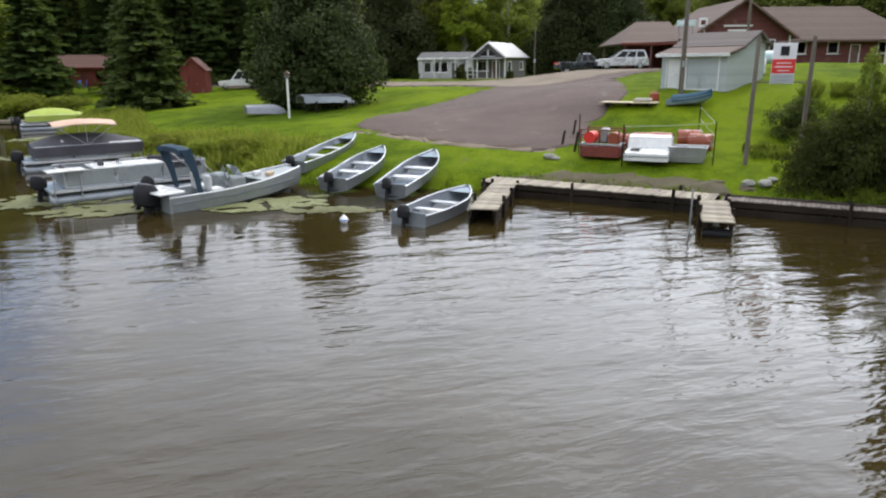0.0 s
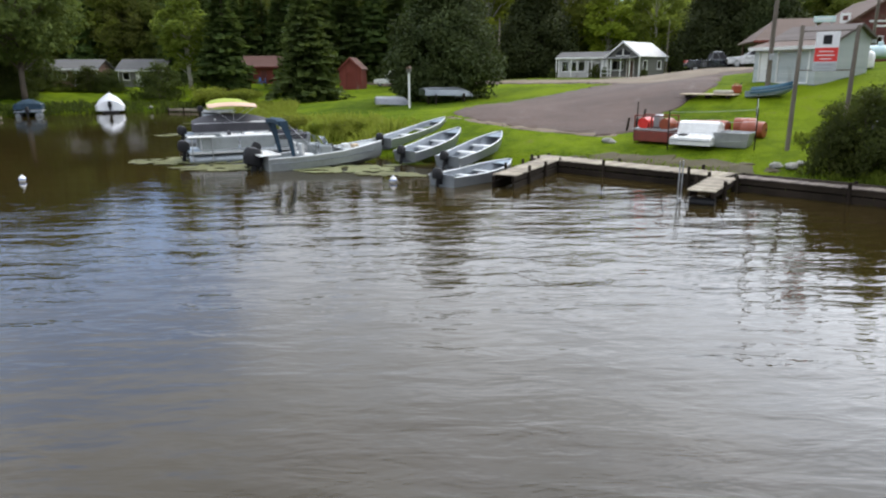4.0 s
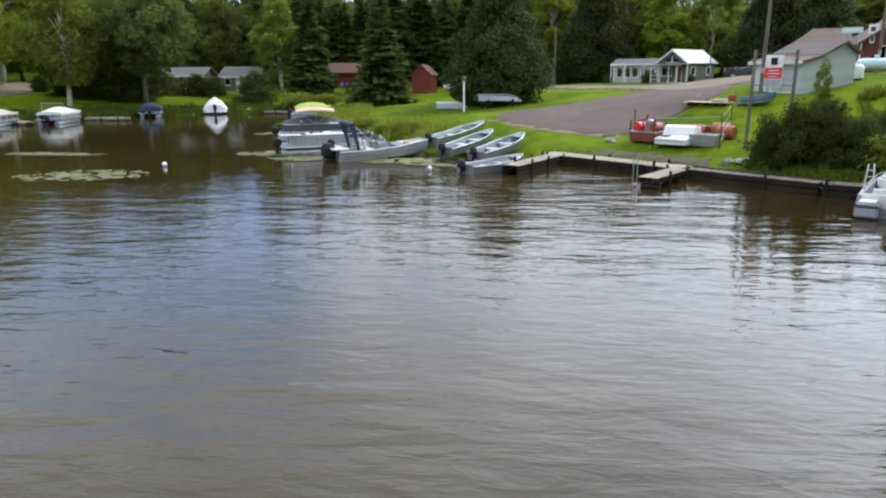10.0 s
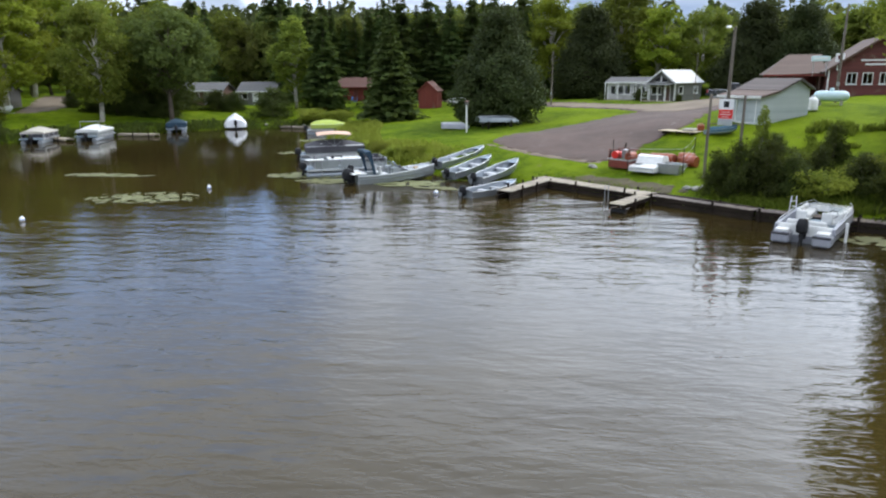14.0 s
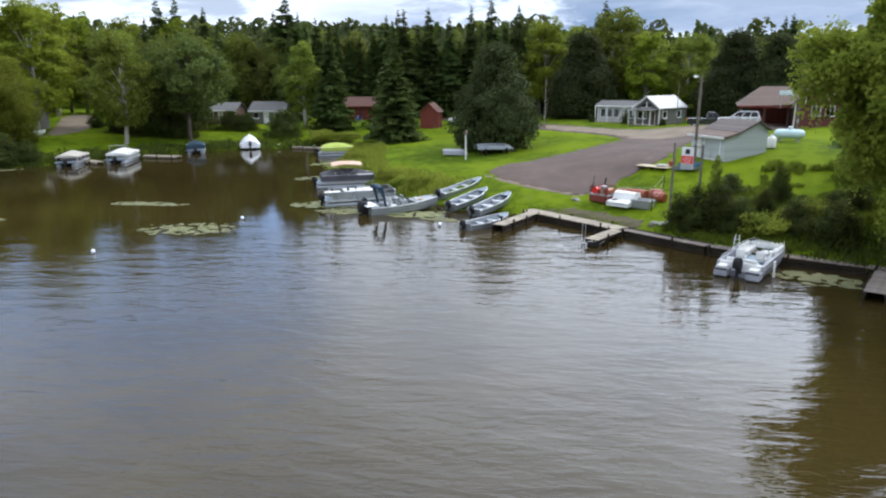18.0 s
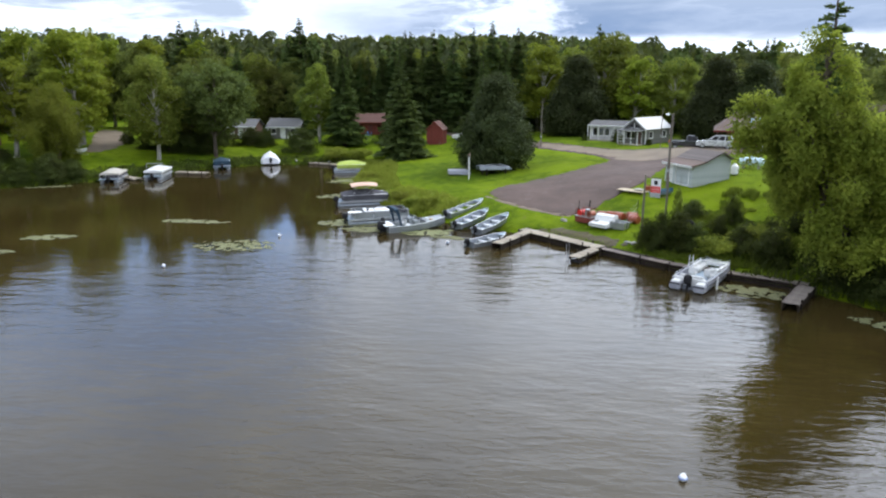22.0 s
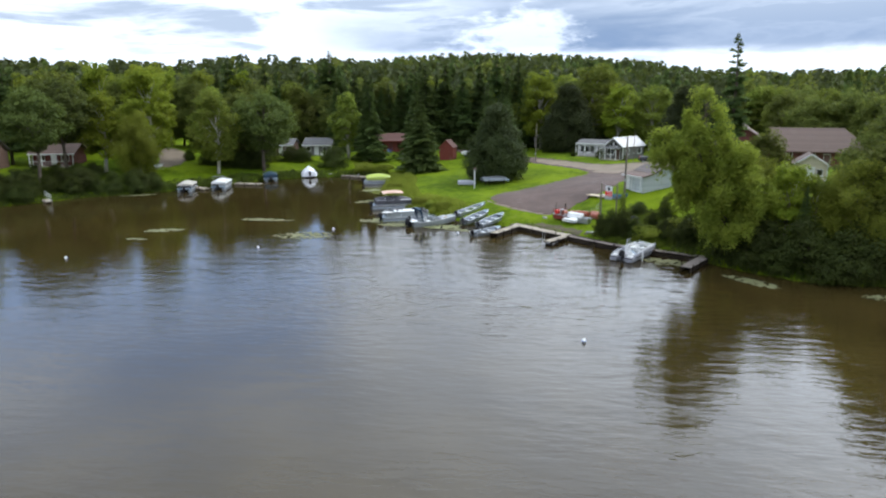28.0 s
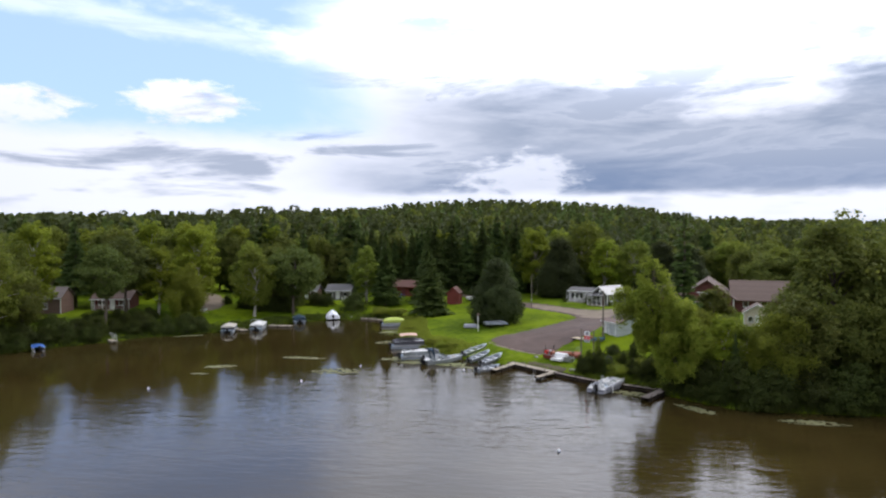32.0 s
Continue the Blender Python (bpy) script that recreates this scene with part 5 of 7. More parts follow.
for n, (sx, sz, w_, h) in enumerate(((23.4, 8.5, 0.8, 0.8), (23.4, 7.6, 0.4, 0.75))):
    board = thing("wall_sign", "square white sign board on the maroon lodge wall", "sign", "signs on the lodge", pose(sx, 64.32, sz))
    part("board", Geo().box(0, 0, 0, w_, 0.05, h), SIGN_WHITE, board)
    part("emblem", Geo().box(0, -0.035, 0, w_ * 0.5, 0.02, h * 0.5), MAROON_SIDING, board)
lettering = thing("wall_lettering", "two rows of small pale lettering on the gable", "lettering", "", pose(26.6, 64.36, 8.0))
for k, (w_, dz) in enumerate(((2.6, 0.2), (1.8, -0.2))):
    part("lettering_bar", Geo().box(0, 0, dz, w_, 0.03, 0.16), SIGN_WHITE, lettering)

# houses along the far lawn
grey_house = gable_house("grey_cottage", "small grey cottage with a grey shingle roof", -62.2, 78.2, 16, 6.0, 5.0, 2.3, 3.6, GREY_SIDING, GREY_SHINGLE,
                         front=[(0.5, 0.9, 1.0, 1.0), (2.3, 0.02, 1.0, 2.0), (4.2, 0.9, 1.1, 1.0)], along_x=True)
brown_house = gable_house("brown_bungalow", "long low brown bungalow under the trees", -71.5, 72.5, 20, 8.6, 5.5, 2.3, 3.4, BROWN_SIDING, GREY_SHINGLE,
                          front=[(0.8, 0.9, 1.4, 1.0, 1), (3.4, 0.9, 1.4, 1.0, 1), (5.6, 0.02, 0.95, 2.0), (7.0, 0.9, 1.0, 1.0)], along_x=True)
red_house = gable_house("red_house", "red wooden house with a rusty shingle roof", -50.2, 90.0, 12, 6.6, 5.5, 2.5, 3.9, RED_SIDING, RUST_SHINGLE,
                        front=[(0.7, 0.9, 1.1, 1.1), (2.8, 0.02, 1.0, 2.0), (4.7, 0.9, 1.1, 1.1)], along_x=True, door_mat=MAROON_SIDING, trim=RED_SIDING)
red_shed = gable_house("red_shed", "narrow red garden shed with a peaked roof", -31.2, 82.4, 8, 2.8, 3.4, 2.7, 4.0, RED_SIDING, RUST_SHINGLE, front=[(0.85, 0.02, 1.1, 2.1)], over=0.25, door_mat=RED_SIDING, trim=RED_SIDING)
porch_house = gable_house("brown_lake_house", "brown lake house with a porch over the bank", -93.0, 36.4, 28, 7.0, 6.0, 2.4, 3.7, MAROON_SIDING, SHINGLE,
                          front=[(0.8, 0.9, 1.3, 1.1, 1), (3.2, 0.02, 1.0, 2.0), (5.0, 0.8, 1.4, 1.2, 1)], along_x=True, over=0.7)
part("porch_floor", Geo().box(3.6, -1.0, -0.05, 7.0, 2.0, 0.15), PLANK, porch_house)
for px in (0.3, 2.4, 4.6, 6.8):
    part("porch_post", Geo().box(px, -1.9, 1.2, 0.12, 0.12, 2.5), WHITE, porch_house)
for px in (0.4, 3.6, 6.6):
    part("stilt", Geo().box(px, -1.8, -0.9, 0.14, 0.14, 1.7), TIMBER, porch_house)
part("porch_rail", Geo().box(3.6, -1.92, 0.95, 6.6, 0.06, 0.08).box(3.6, -1.92, 0.5, 6.6, 0.04, 0.06), WHITE, porch_house)
bank_house = gable_house("brown_bank_house", "weathered brown house half hidden on the bank", -99.6, 25.0, 28, 7.5, 6.0, 3.2, 5.0, BROWN_SIDING, SHED_SHINGLE,
                         front=[(0.9, 0.9, 1.2, 1.2, 1), (3.8, 0.9, 1.2, 1.2, 1)], along_x=True)
pump_house = gable_house("grey_hut", "small grey hut beside a gravel path", -80.4, 48.4, 20, 2.6, 2.6, 2.2, 3.0, GREY_SIDING, GREY_SHINGLE, front=[(0.8, 0.02, 0.9, 1.9)], over=0.25, along_x=True)


# ---- boats ----
def hull_geo(L, beam, depth, sheer=0.28, thick=0.035, transom=0.86, keel_rise=0.55, draft=0.12, flat_=0.62, taper=0.97):
    """An open boat's shell, stern at x = 0, bow at x = L, keel aft at -draft; returns the shell and a function giving half beam, keel and gunwale heights."""
    def shape(u):
        half = beam / 2 * (transom + (1 - transom) * math.sin(min(u / 0.45, 1) * math.pi / 2)) * (1 - max(0, (u - 0.5) / 0.5) ** 2.3 * taper)
        keel = -draft + keel_rise * max(0, (u - 0.62) / 0.38) ** 2.2
        top = depth - draft + sheer * max(0, (u - 0.25) / 0.75) ** 1.8
        return half, keel, top

    rings = []
    for k in range(17):
        u = k / 16
        half, keel, top = shape(u)
        x = L * u
        chine = keel + 0.10 + 0.25 * (top - keel) * u
        outer = [(x, -half, top), (x, -half * 0.97, (top + chine) / 2 + 0.05), (x, -half * (flat_ + 0.26), chine), (x, -half * 0.35, keel + 0.03), (x, 0, keel),
                 (x, half * 0.35, keel + 0.03), (x, half * (flat_ + 0.26), chine), (x, half * 0.97, (top + chine) / 2 + 0.05), (x, half, top)]
        cut = min(thick, half * 0.6)
        inner = [(x, max(abs(p[1]) - cut, 0) * (1 if p[1] > 0 else -1), p[2] + (0.05 if n not in (0, 8) else 0.0)) for n, p in enumerate(outer)]
        rings.append(outer + inner[::-1])
    return Geo().loft(rings), shape


def outboard(parent, x, y, z, tilt=0.0, scale=1.0, cowl_mat=BLACK, tiller=True):
    """An outboard motor clamped to a transom at x, y, z."""
    m = pose(x, y, z, 0, tilt, 0) @ Matrix.Diagonal((scale, scale, scale, 1))
    leg = Geo()
    leg.box(0.0, 0, 0.02, 0.12, 0.22, 0.28, m=m).box(-0.16, 0, -0.22, 0.16, 0.10, 0.62, m=m).box(-0.20, 0, -0.52, 0.34, 0.20, 0.03, m=m)
    leg.loft([[tuple(m @ Vector((-0.42 + 0.5 * k, 0.075 * r * math.cos(a), -0.66 + 0.075 * r * math.sin(a)))) for a in [2 * math.pi * j / 10 for j in range(10)]] for k, r in ((0, 0.35), (0.15, 0.9), (0.6, 1.0), (0.9, 0.6), (1.0, 0.15))])
    leg.box(-0.18, 0, -0.82, 0.2, 0.02, 0.2, m=m)
    motor = part("outboard_motor", leg, BLACK, parent, "black outboard motor on the transom")
    rings = []
    for k, (zz, sx, sy) in enumerate(((0.08, 0.40, 0.26), (0.12, 0.50, 0.34), (0.30, 0.54, 0.36), (0.46, 0.50, 0.33), (0.56, 0.36, 0.24), (0.59, 0.16, 0.10))):
        rings.append([tuple(m @ Vector((-0.20 - 0.03 * k * 0.5 + sx / 2 * math.copysign(abs(math.cos(a)) ** 0.6, math.cos(a)), sy / 2 * math.copysign(abs(math.sin(a)) ** 0.6, math.sin(a)), zz))) for a in [2 * math.pi * j / 14 for j in range(14)]])
    part("cowl", Geo().loft(rings), cowl_mat, motor, smooth=True)
    if tiller:
        part("tiller", Geo().tube([m @ Vector((0.05, 0.05, 0.16)), m @ Vector((0.38, 0.1, 0.24)), m @ Vector((0.58, 0.12, 0.25))], [0.025, 0.022, 0.028], 6), RUBBER, motor)
    return motor


def fishing_boat(stern, bow, beam=1.55, z=0.0, nose_up=0.0, motor_tilt=12, group="aluminium fishing boats", label="open aluminium fishing boat with bench seats, moored at the shore", list_=0.0):
    sx, sy = stern
    bx, by = bow
    L = math.dist(stern, bow)
    boat = thing("fishing_boat", label, "boat", group, pose(sx, sy, z, list_, -nose_up, math.degrees(math.atan2(by - sy, bx - sx))))
    shell, shape = hull_geo(L, beam, 0.55)
    part("hull", shell, ALUMINIUM, boat, smooth=True)
    rail = []
    for s in (-1, 1):
        rail.append([(L * u, s * shape(u)[0], shape(u)[2] + 0.012) for u in np.linspace(0, 0.985, 15)])
    part("gunwale", Geo().tube(rail[0], 0.026, 6).tube(rail[1], 0.026, 6), PALE_METAL, boat, smooth=True)
    floor = [[(L * u, -shape(u)[0] * 0.80, shape(u)[1] + 0.135), (L * u, shape(u)[0] * 0.80, shape(u)[1] + 0.135), (L * u, shape(u)[0] * 0.80, shape(u)[1] + 0.16), (L * u, -shape(u)[0] * 0.80, shape(u)[1] + 0.16)] for u in np.linspace(0.02, 0.74, 8)]
    part("floor", Geo().loft(floor), BLUE_LINER, boat)
    for u, w_ in ((0.13, 0.34), (0.40, 0.30), (0.64, 0.28)):
        half, keel, top = shape(u)
        part("bench_seat", Geo().box(L * u, 0, top - 0.19, w_, 2 * half - 0.09, 0.05).box(L * u, 0, (keel + top) / 2 - 0.07, w_ * 0.8, half * 1.5, top - keel - 0.42), PALE_METAL, boat)
    half, keel, top = shape(0.87)
    part("bow_deck", Geo().put([(L * 0.83, -shape(0.83)[0] * 0.94, shape(0.83)[2] - 0.03), (L * 0.83, shape(0.83)[0] * 0.94, shape(0.83)[2] - 0.03), (L * 0.965, shape(0.965)[0] * 0.8, shape(0.965)[2] - 0.03), (L * 0.965, -shape(0.965)[0] * 0.8, shape(0.965)[2] - 0.03)], [(0, 1, 2, 3)]), BLUE_LINER, boat)
    part("transom", Geo().box(0.03, 0, shape(0)[2] * 0.5 + 0.05, 0.05, shape(0)[0] * 1.9, shape(0)[2] + 0.06), ALUMINIUM, boat)
    part("bow_eye", Geo().tube([(L * 0.985, 0, 0.45), (L * 1.02, 0, 0.47), (L * 1.02, 0, 0.52), (L * 0.985, 0, 0.54)], 0.012, 5), STEEL, boat)
    for s in (-1, 1):
        half, keel, top = shape(0.45)
        part("oarlock", Geo().box(L * 0.45, s * half, top + 0.05, 0.06, 0.03, 0.08), STEEL, boat)
    outboard(boat, -0.02, 0.05, shape(0)[2] - 0.20, motor_tilt, 0.85)
    return boat


fishing_boat((-1.2, 20.9), (0.85, 24.6), z=-0.05, label="open aluminium fishing boat moored against the wooden dock")
fishing_boat((-2.1, 25.4), (-0.4, 29.8), z=0.10, nose_up=7, motor_tilt=18, label="open aluminium fishing boat with its bow drawn up on the grass")
fishing_boat((-4.5, 26.7), (-2.75, 30.9), z=0.14, nose_up=7.5, motor_tilt=18, label="open aluminium fishing boat with white benches, bow on the grass")
fishing_boat((-6.7, 29.9), (-4.45, 34.4), z=0.40, nose_up=7.0, motor_tilt=18, beam=1.5, label="open aluminium fishing boat drawn far up on the lawn")


def runabout(stern, bow):
    """A larger aluminium boat with a windscreen, a raised navy canvas top and a big motor."""
    L = math.dist(stern, bow)
    boat = thing("fishing_runabout", "grey aluminium runabout with a navy canvas top over the helm", "boat", "", pose(stern[0], stern[1], 0.0, 0, -1.0, math.degrees(math.atan2(bow[1] - stern[1], bow[0] - stern[0]))))
    beam = 1.95
    shell, shape = hull_geo(L, beam, 0.70, 0.38, 0.05, 0.92, 0.26, 0.16, taper=0.62)
    part("hull", shell, GREY_HULL, boat, smooth=True)
    for s in (-1, 1):
        part("gunwale", Geo().tube([(L * u, s * shape(u)[0], shape(u)[2] + 0.015) for u in np.linspace(0, 0.985, 15)], 0.035, 6), PALE_METAL, boat, smooth=True)
        part("rub_strake", Geo().tube([(L * u, s * (shape(u)[0] * 0.985 + 0.01), shape(u)[2] * 0.62) for u in np.linspace(0.02, 0.9, 12)], 0.022, 5), ALUMINIUM, boat, smooth=True)
    deck = [[(L * u, -shape(u)[0] * 0.92, shape(u)[2] - 0.06), (L * u, shape(u)[0] * 0.92, shape(u)[2] - 0.06), (L * u, shape(u)[0] * 0.92, shape(u)[2] - 0.02), (L * u, -shape(u)[0] * 0.92, shape(u)[2] - 0.02)] for u in np.linspace(0.66, 0.96, 6)]
    part("bow_deck", Geo().loft(deck), GREY_HULL, boat)
    floor = [[(L * u, -shape(u)[0] * 0.8, 0.12), (L * u, shape(u)[0] * 0.8, 0.12), (L * u, shape(u)[0] * 0.8, 0.16), (L * u, -shape(u)[0] * 0.8, 0.16)] for u in np.linspace(0.03, 0.66, 5)]
    part("floor", Geo().loft(floor), BLUE_LINER, boat)
    part("engine_deck", Geo().box(0.10, 0, 0.72, 0.95, 1.95, 0.07, c=0.03), GELCOAT, boat)
    part("transom", Geo().box(0.05, 0, 0.28, 0.08, 1.75, 0.76), GREY_HULL, boat)
    for s in (-1, 1):
        part("console", Geo().box(L * 0.47, s * 0.58, 0.55, 0.55, 0.62, 0.8, c=0.05), GREY_HULL, boat)
        seat = part("seat", Geo().box(L * 0.33, s * 0.5, 0.55, 0.5, 0.5, 0.16, c=0.05).box(L * 0.33 - 0.25, s * 0.5, 0.85, 0.12, 0.48, 0.5, c=0.05), VINYL, boat)
        part("seat_post", Geo().tube([(L * 0.33, s * 0.5, 0.14), (L * 0.33, s * 0.5, 0.5)], 0.05, 8), STEEL, seat)
        part("windscreen", Geo().put([(L * 0.5, s * 0.12, 0.95), (L * 0.5, s * 0.9, 0.95), (L * 0.46, s * 0.86, 1.35), (L * 0.46, s * 0.14, 1.35), (L * 0.5 - 0.012, s * 0.12, 0.95), (L * 0.5 - 0.012, s * 0.9, 0.95), (L * 0.46 - 0.012, s * 0.86, 1.35), (L * 0.46 - 0.012, s * 0.14, 1.35)],
                                     [(0, 1, 2, 3), (7, 6, 5, 4), (0, 4, 5, 1), (1, 5, 6, 2), (2, 6, 7, 3), (3, 7, 4, 0)]), PANE, boat)
    part("steering_wheel", Geo().tube([(L * 0.42, -0.55 + 0.17 * math.cos(a), 1.0 + 0.17 * math.sin(a)) for a in np.linspace(0, 2 * math.pi, 14)], 0.016, 5, False), BLACK, boat)
    xa, xb = L * 0.10, L * 0.17
    top = [[(xa + (xb - xa) * k, 0.93 * c, 2.26 - 0.12 * abs(c) ** 4 - 0.05 * (2 * k - 1) ** 2 - d) for c, d in [(c, 0.0) for c in np.linspace(-1, 1, 9)] + [(c, 0.17) for c in np.linspace(0.97, -0.97, 9)]] for k in np.linspace(0, 1, 5)]
    part("canvas_top", Geo().loft(top), NAVY, boat, "dark teal canvas wrapped over the arch", smooth=True)
    for s in (-1, 1):
        foot = L * 0.20
        ring = lambda x, y, z, w_: [(x - w_, y - 0.05, z), (x + w_, y - 0.05, z), (x + w_, y + 0.05, z), (x - w_, y + 0.05, z)]
        part("canvas_leg", Geo().loft([ring(foot, s * 0.92, 0.60, 0.07), ring(foot - 0.12, s * 0.93, 1.3, 0.10), ring((xa + xb) / 2, s * 0.90, 2.16, 0.19)]), NAVY, boat)
        part("brace", Geo().tube([(xb, s * 0.91, 2.0), (L * 0.40, s * 0.93, 0.64)], 0.016, 5), STEEL, boat)
    for k, (x0, y0) in enumerate(((L * 0.72, 0.3), (L * 0.76, -0.25), (L * 0.6, 0.6))):
        part("tackle_box", Geo().box(x0, y0, shape(0.7)[2] + 0.07, 0.35, 0.25, 0.18, c=0.03, rz=20 * k), (VINYL, TAN_CANVAS, BLACK)[k], boat)
    outboard(boat, -0.16, 0, 0.02, 14, 1.6, BLACK, False)
    outboard(boat, 0.0, 0.62, 0.62, 30, 0.85, BLACK, True)
    return boat


runabout((-10.15, 23.5), (-6.15, 27.7))


def pontoon_boat(stern, heading, L, label, canopy=None, canopy_at=(0.35, 0.75), cover=None, beam=2.45, arch=False, group="pontoon boats", seats=VINYL, fence_mat=ALUMINIUM, drape=0.72):
    """A pontoon boat: two floats, a deck with fence panels, seats, helm and motor, and a canopy or cover if it has one."""
    boat = thing("pontoon_boat", label, "boat", group, pose(stern[0], stern[1], 0, 0, 0, heading))
    for s in (-1, 1):
        n = 12
        rings = [[(x, s * (beam / 2 - 0.36) + r * math.cos(2 * math.pi * j / n), 0.10 + lift + r * math.sin(2 * math.pi * j / n)) for j in range(n)] for x, r, lift in ((0, 0.20, 0.05), (0.1, 0.30, 0), (L - 0.75, 0.30, 0), (L - 0.35, 0.24, 0.08), (L - 0.1, 0.12, 0.18), (L, 0.03, 0.22))]
        part("float", Geo().loft(rings), ALUMINIUM, boat, smooth=True)
    part("deck", Geo().box(L / 2 - 0.05, 0, 0.50, L - 0.1, beam, 0.10), BLUE_LINER, boat)
    part("deck_edge", Geo().box(L / 2 - 0.05, beam / 2 + 0.015, 0.50, L - 0.1, 0.03, 0.12).box(L / 2 - 0.05, -beam / 2 - 0.015, 0.50, L - 0.1, 0.03, 0.12), PALE_METAL, boat)
    lo, hi = 0.60, 1.22
    runs = []
    for s in (-1, 1):
        y0 = s * (beam / 2 - 0.05)
        cuts = [0.55, 0.55 + (L - 0.9) * 0.34, 0.55 + (L - 0.9) * 0.67, L - 0.35] if s < 0 else [0.55, 0.55 + (L - 0.9) * 0.3, 0.55 + (L - 0.9) * 0.48, L - 0.35]
        for k in range(3):
            if s > 0 and k == 1:
                continue
            runs.append(((cuts[k] + 0.03, y0), (cuts[k + 1] - 0.03, y0)))
    runs += [((0.55, -beam / 2 + 0.12), (0.55, beam / 2 - 0.75)), ((L - 0.33, -beam / 2 + 0.12), (L - 0.33, -0.35)), ((L - 0.33, 0.35), (L - 0.33, beam / 2 - 0.12))]
    for (xa, ya), (xb, yb) in runs:
        length, turn = math.dist((xa, ya), (xb, yb)), math.degrees(math.atan2(yb - ya, xb - xa))
        panel = part("fence_panel", Geo().box((xa + xb) / 2, (ya + yb) / 2, (lo + hi) / 2, length - 0.05, 0.02, hi - lo - 0.06, turn), fence_mat, boat)
        part("fence_rail", Geo().tube([(xa, ya, lo), (xa, ya, hi), (xb, yb, hi), (xb, yb, lo), (xa, ya, lo + 0.02)], 0.02, 6), PALE_METAL, panel)
    if cover is None or canopy:
        for x0, y0, sx, sy in ((1.15, 0.0, 0.6, beam - 1.0), (L - 1.2, -beam / 2 + 0.42, 1.5, 0.6), (L - 1.2, beam / 2 - 0.42, 1.5, 0.6)):
            sofa = part("bench_seat", Geo().box(x0, y0, 0.78, sx, sy, 0.40, c=0.06), seats, boat)
            back_y = math.copysign(sy / 2, y0) if abs(y0) > 0.1 else 0
            part("seat_back", Geo().box(x0 - (0 if back_y else sx / 2), y0 + back_y, 1.10, sx if back_y else 0.16, 0.16 if back_y else sy, 0.38, c=0.06), seats, sofa)
        part("helm_console", Geo().box(L * 0.47, -beam / 2 + 0.55, 0.95, 0.55, 0.6, 0.8, c=0.05), GELCOAT, boat)
        part("helm_chair", Geo().box(L * 0.35, -beam / 2 + 0.55, 0.90, 0.5, 0.5, 0.18, c=0.06).box(L * 0.35 - 0.22, -beam / 2 + 0.55, 1.22, 0.14, 0.48, 0.5, c=0.05).box(L * 0.35, -beam / 2 + 0.55, 0.68, 0.12, 0.12, 0.3), seats, boat)
        part("steering_wheel", Geo().tube([(L * 0.47 - 0.34, -beam / 2 + 0.55 + 0.18 * math.cos(a), 1.28 + 0.18 * math.sin(a)) for a in np.linspace(0, 2 * math.pi, 14)], 0.016, 5, False), BLACK, boat)
    if canopy:
        xa, xb = L * canopy_at[0], L * canopy_at[1]
        sheet = []
        for k in np.linspace(0, 1, 8):
            x, sag = xa + (xb - xa) * k, 0.12 * (2 * k - 1) ** 2
            line = [(x, (beam / 2 - 0.08) * c, 2.42 - sag - 0.16 * abs(c) ** 2.5) for c in np.linspace(-1, 1, 9)]
            sheet.append(line + [(p[0], p[1], p[2] - 0.05) for p in line[::-1]])
        part("canopy", Geo().loft(sheet), canopy, boat, smooth=True)
        for s in (-1, 1):
            y0 = s * (beam / 2 - 0.07)
            part("canopy_bow", Geo().tube([((xa + xb) / 2, y0, 1.2), (xa + 0.05, y0, 2.2)], 0.016, 5).tube([((xa + xb) / 2, y0, 1.2), (xb - 0.05, y0, 2.2)], 0.016, 5).tube([((xa + xb) / 2, y0, 1.2), ((xa + xb) / 2, y0, 2.28)], 0.016, 5), STEEL, boat)
    if cover:
        sheet = []
        for k in np.linspace(0, 1, 10):
            x = 0.45 + (L - 0.75) * k
            ridge = 1.32 + 0.42 * math.sin(math.pi * min(max(k * 1.1, 0), 1)) ** 0.6
            line = [(x, beam / 2 + 0.03, drape), (x, beam / 2 + 0.02, 1.18)] + [(x, beam / 2 * c, 1.22 + (ridge - 1.22) * (1 - abs(c) ** 1.6)) for c in np.linspace(0.85, -0.85, 7)] + [(x, -beam / 2 - 0.02, 1.18), (x, -beam / 2 - 0.03, drape)]
            sheet.append(line)
        part("mooring_cover", Geo().loft(sheet), cover, boat, smooth=True)
    if arch:
        part("arch", Geo().tube([(L * 0.3, -beam / 2 + 0.1, 1.2), (L * 0.26, -beam / 2 + 0.15, 2.15), (L * 0.26, beam / 2 - 0.15, 2.15), (L * 0.3, beam / 2 - 0.1, 1.2)], 0.035, 6), STEEL, boat)
    outboard(boat, 0.05, 0, 0.34, 10, 1.1, BLACK, False)
    return boat


